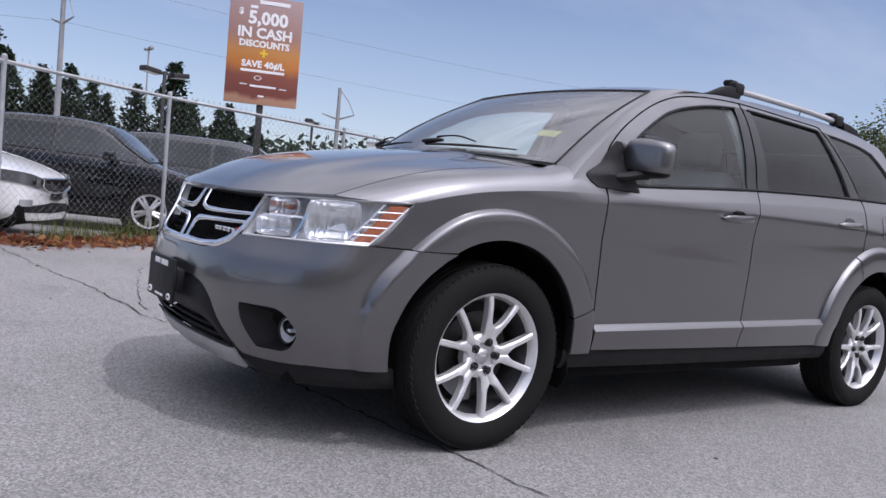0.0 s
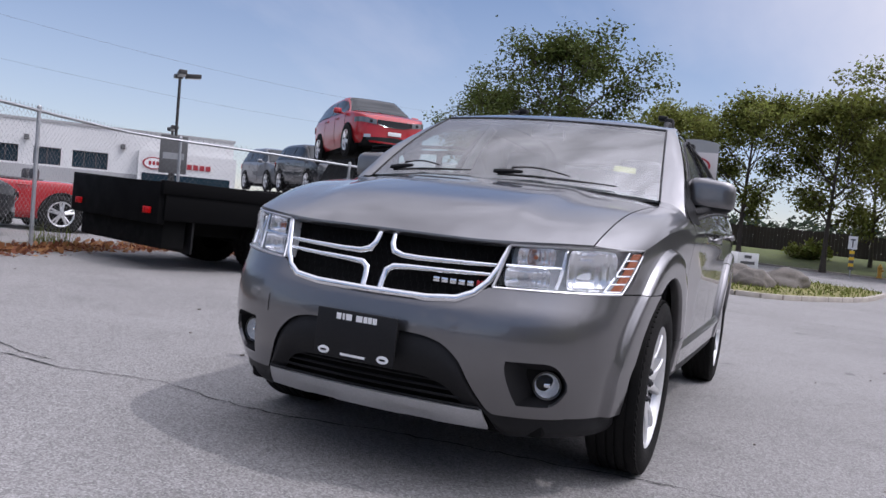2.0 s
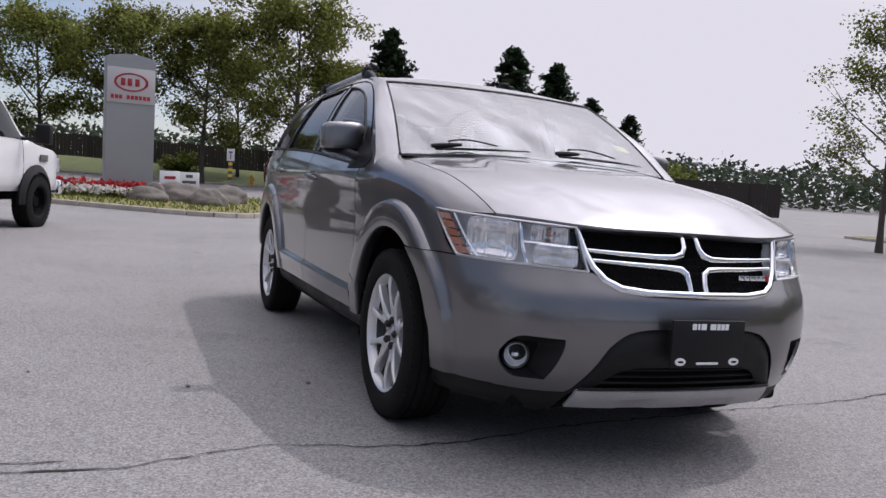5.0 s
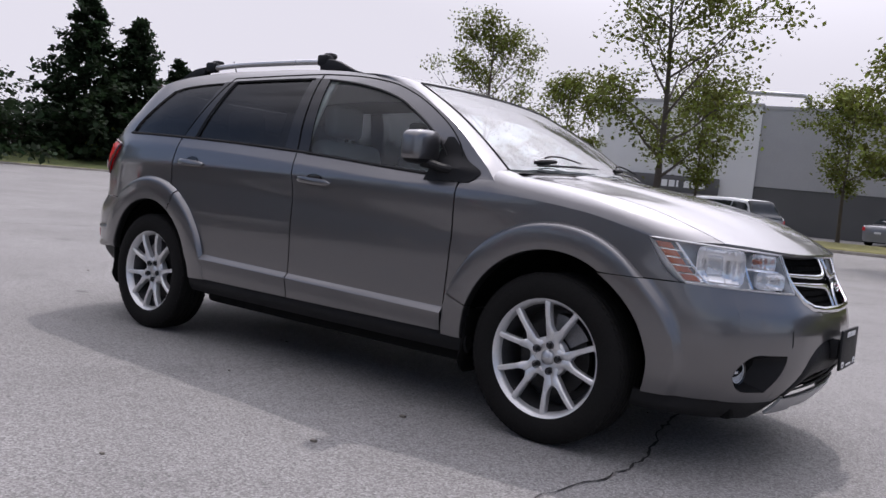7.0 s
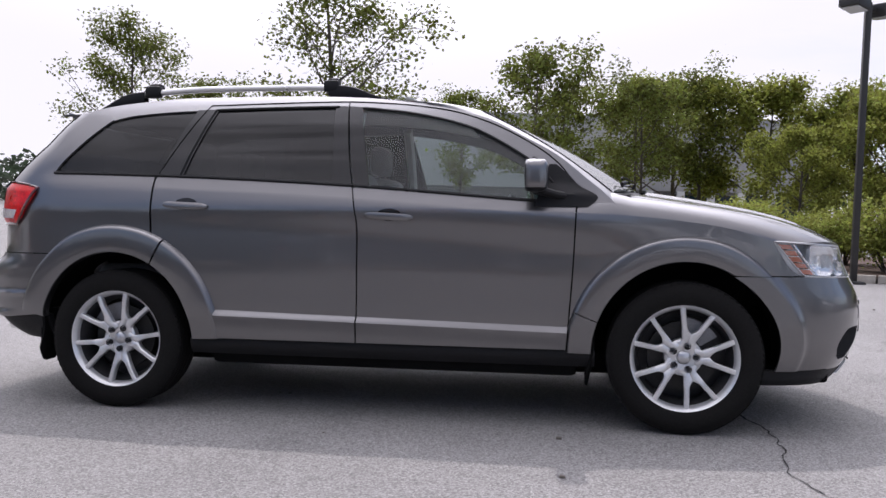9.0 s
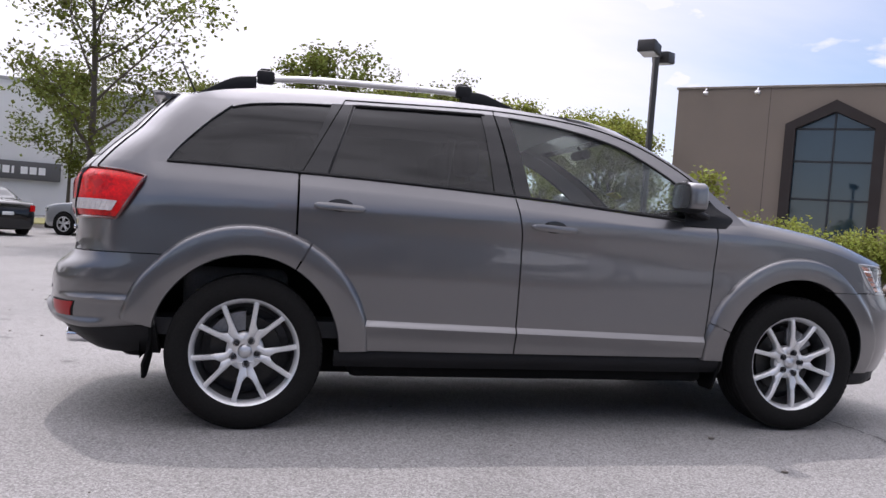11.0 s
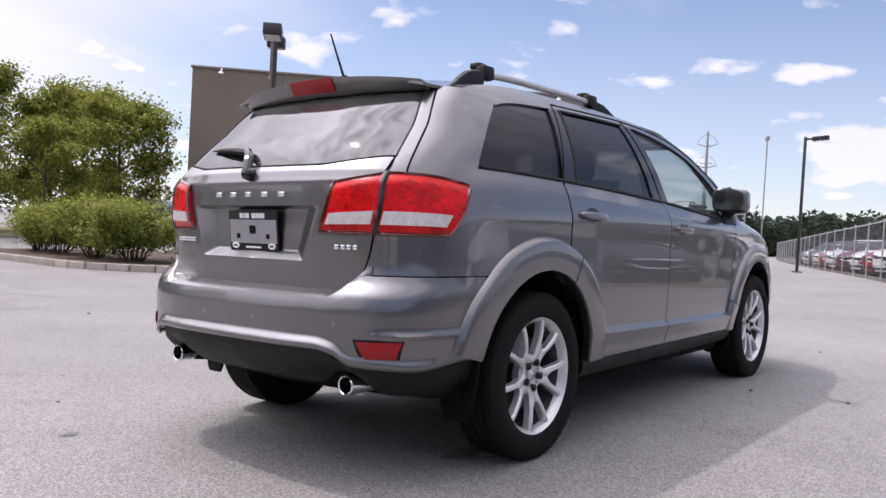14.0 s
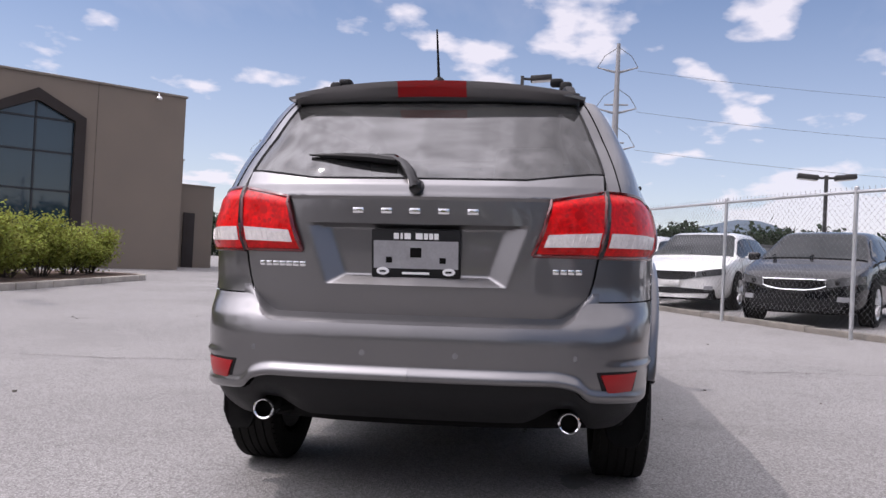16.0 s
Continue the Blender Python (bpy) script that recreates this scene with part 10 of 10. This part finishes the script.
def monopole(x, y, turn, label):
    t = thing("power_pylon", label, "power pylon", on_ground(x, y, turn), "power pylons")
    bm = bmesh.new()
    tube(bm, [(0, 0, -1), (0, 0, 19), (0, 0, 39)], [0.85, 0.65, 0.32], 12)
    part("mast", bm, POLE_GREY, t)
    for z in (20.5, 27.0, 34.0):
        for s in (-1, 1):
            bm = bmesh.new()
            tube(bm, [(0, 0, z), (0, s * 3.4, z + 0.9)], [0.24, 0.10], 6)
            part("arm", bm, POLE_GREY, t)
            bm = bmesh.new()
            tube(bm, [(0, s * 3.4, z + 0.9), (0, s * 2.2, z + 2.9), (0, s * 0.3, z + 4.2)], 0.06, 5)
            part("jumper", bm, WALL_DARK, t)
    for z, wdt in ((28.5, 2.0), (22.0, 1.6)):
        bm = bmesh.new()
        tube(bm, [(0, -wdt, z), (0, wdt, z)], 0.15, 6)
        part("crossbar", bm, POLE_GREY, t)


monopole(134.4, -11.6, -5, "tall grey steel power pole with bent arms")
monopole(257.5, 96.3, 15, "tall grey steel power pole far along the line")


def wood_pole(x, y, h, turn, label):
    t = thing("utility_pole", label, "utility pole", on_ground(x, y, turn))
    bm = bmesh.new()
    tube(bm, [(0, 0, -0.5), (0, 0, h)], [0.22, 0.13], 10)
    part("mast", bm, POLE_GREY, t)
    for z in (h - 2.4, h - 5.6):
        for s in (-1, 1):
            bm = bmesh.new()
            tube(bm, [(0, 0, z), (0, s * 1.3, z + 0.4)], [0.09, 0.05], 6)
            part("arm", bm, POLE_GREY, t)
        bm = bmesh.new()
        tube(bm, [(0, 1.3, z + 0.4), (0, 0.8, z + 1.4), (0, 0.1, z + 2.2)], 0.04, 5)
        part("brace", bm, POLE_GREY, t)


wood_pole(-7.1, -55.8, 16.0, 20, "grey utility pole with bent arms behind the lot")
wood_pole(-26.0, -52.0, 9.0, 40, "thin grey utility pole far behind the lot")
wood_pole(120.0, 18.0, 14.0, 80, "grey utility pole far along the road")

# power lines
def cable(a, b, sag, r=0.035):
    bm = bmesh.new()
    tube(bm, [(lerp(a[0], b[0], t), lerp(a[1], b[1], t), lerp(a[2], b[2], t) - sag * 4 * t * (1 - t)) for t in np.linspace(0, 1, 25)], r, 4)
    tagged(part("power_line", bm, WALL_DARK, None), "thin dark power line high over the lot", "cable", "power lines")


for _z in (21.4, 27.9, 34.9):
    cable((134.4, -15.0, _z), (150.0, -170.0, _z + 2), 4.0, 0.028)
for _z in (13.9, 10.8):
    cable((-7.1, -55.8, _z), (-120.0, -40.0, _z + 4), 3.0, 0.008)
    cable((-7.1, -55.8, _z), (90.0, -80.0, _z + 6), 3.0, 0.010)

# mesh gate and rails at the far end of the lot
_gt = thing("wire_gate", "open steel-framed wire gate at the far corner", "gate", on_ground(21.6, 9.6, -72))
bm = bmesh.new()
for _a, _b in (((0, 0, 0), (0, 0, 2.1)), ((3.6, 0, 0), (3.6, 0, 2.1)), ((0, 0, 2.05), (3.6, 0, 2.05)), ((0, 0, 0.15), (3.6, 0, 0.15)), ((0, 0, 1.1), (3.6, 0, 1.1))):
    tube(bm, [_a, _b], 0.03, 8)
part("gate_frame", bm, GALV, _gt)
bm = bmesh.new()
for k in range(46):
    tube(bm, [(0.08 * k, 0, 0.15), (min(3.6, 0.08 * k + 1.9), 0, 0.15 + min(1.9, 3.6 - 0.08 * k))], 0.0025, 3, cap=False)
    tube(bm, [(0.08 * k, 0, 0.15), (max(0, 0.08 * k - 1.9), 0, 0.15 + min(1.9, 0.08 * k))], 0.0025, 3, cap=False)
part("gate_mesh", bm, WIRE, _gt)["kind"] = "stuff"

# ---------------------------------------------------------------- distance
_rnd = random.Random(77)
bm = bmesh.new()
for _a0, _a1, _d0, _d1, _n, _hh in ((-48, 4, 130, 170, 18000, 10.2), (4, 40, 130, 170, 8000, 9.0), (118, 150, 110, 170, 2600, 8.0), (150, 200, 120, 150, 2600, 7.0), (237, 300, 90, 140, 5000, 10.0), (40, 118, 120, 160, 2600, 7.0)):
    for _ in range(_n * 4):
        a, d = radians(lerp(_a0, _a1, _rnd.random())), lerp(_d0, _d1, _rnd.random())
        x, y = d * math.cos(a), d * math.sin(a)
        crest = _hh * (0.74 + 0.18 * noise.noise(Vector((math.degrees(a) * 0.35, 3.0, 0))) + 0.15 * noise.noise(Vector((math.degrees(a) * 3.1, 1.0, d * 0.05))))
        leaf_cards(bm, (x, y, ground_z(x, y) + crest * _rnd.random() ** 0.8), 0.3, 1, 0.9, _rnd, 0.0)
tagged(part("far_woods", bm, WOODS, None), "dark band of woods on the skyline", "woods", kind="stuff")

# far mountain ridge; its haze is only the painted blue of its material
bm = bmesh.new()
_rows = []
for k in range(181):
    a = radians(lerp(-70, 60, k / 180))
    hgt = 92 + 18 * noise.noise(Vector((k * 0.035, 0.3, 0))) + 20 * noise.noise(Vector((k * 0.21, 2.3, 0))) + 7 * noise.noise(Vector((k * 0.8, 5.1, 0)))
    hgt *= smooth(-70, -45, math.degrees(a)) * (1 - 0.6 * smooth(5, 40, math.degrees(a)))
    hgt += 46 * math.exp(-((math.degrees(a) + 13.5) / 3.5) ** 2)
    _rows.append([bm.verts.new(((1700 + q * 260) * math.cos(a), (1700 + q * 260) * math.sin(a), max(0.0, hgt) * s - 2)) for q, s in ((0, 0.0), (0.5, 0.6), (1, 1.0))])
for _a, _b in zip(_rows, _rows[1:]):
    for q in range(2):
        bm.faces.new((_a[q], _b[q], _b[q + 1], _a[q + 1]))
tagged(part("far_mountains", outward(bm), HILL_HAZED, None), "mountains on the horizon with distance haze painted as blue", "mountains", kind="structure")

# low house blocks seen beyond the cars
for _k, (_x, _y, _w, _h) in enumerate(((95, 6, 9, 3.5), (105, -4, 12, 4.0), (92, -22, 14, 3.6))):
    _hs = thing("far_house", "low pale building far beyond the lot", "building", on_ground(_x, _y, 20 * _k), "far buildings")
    bm = bmesh.new()
    box(bm, (-4, -_w / 2, -0.5), (4, _w / 2, _h))
    part("wall", bm, WALL_WHITE if _k % 2 else WALL_GREY, _hs)
    bm = bmesh.new()
    box(bm, (-4.3, -_w / 2 - 0.3, _h), (4.3, _w / 2 + 0.3, _h + 0.35))
    part("roof", bm, WALL_DARK, _hs)
    for q in range(3):
        bm = bmesh.new()
        box(bm, (-4.04, -_w / 2 + 1 + q * 2.4, 1.0), (-3.99, -_w / 2 + 2.4 + q * 2.4, 2.2))
        part("window", bm, PANE, _hs)

# dry grass blades on the nearest island
bm = bmesh.new()
for _ in range(6000):
    x, y = _rnd.uniform(-27, -14), _rnd.uniform(-9, 4.2)
    c = Vector((-20.5, -0.5))
    inside = False
    for k in range(len(SIGN_BED)):
        p, q = SIGN_BED[k], SIGN_BED[(k + 1) % len(SIGN_BED)]
        if (p.y > y) != (q.y > y) and x < (q.x - p.x) * (y - p.y) / (q.y - p.y) + p.x:
            inside = not inside
    if not inside:
        continue
    z = ground_z(x, y) + 0.12
    w = Vector((_rnd.gauss(0, 1), _rnd.gauss(0, 1), 0)).normalized() * 0.02
    e = Vector((x + _rnd.gauss(0, 0.04), y + _rnd.gauss(0, 0.04), z + _rnd.uniform(0.04, 0.14)))
    bm.faces.new([bm.verts.new(Vector((x, y, z)) - w), bm.verts.new(Vector((x, y, z)) + w), bm.verts.new(e)])
tagged(part("grass_blades", bm, BLADE, None), "dry yellow-green grass on the island", "grass", kind="stuff")
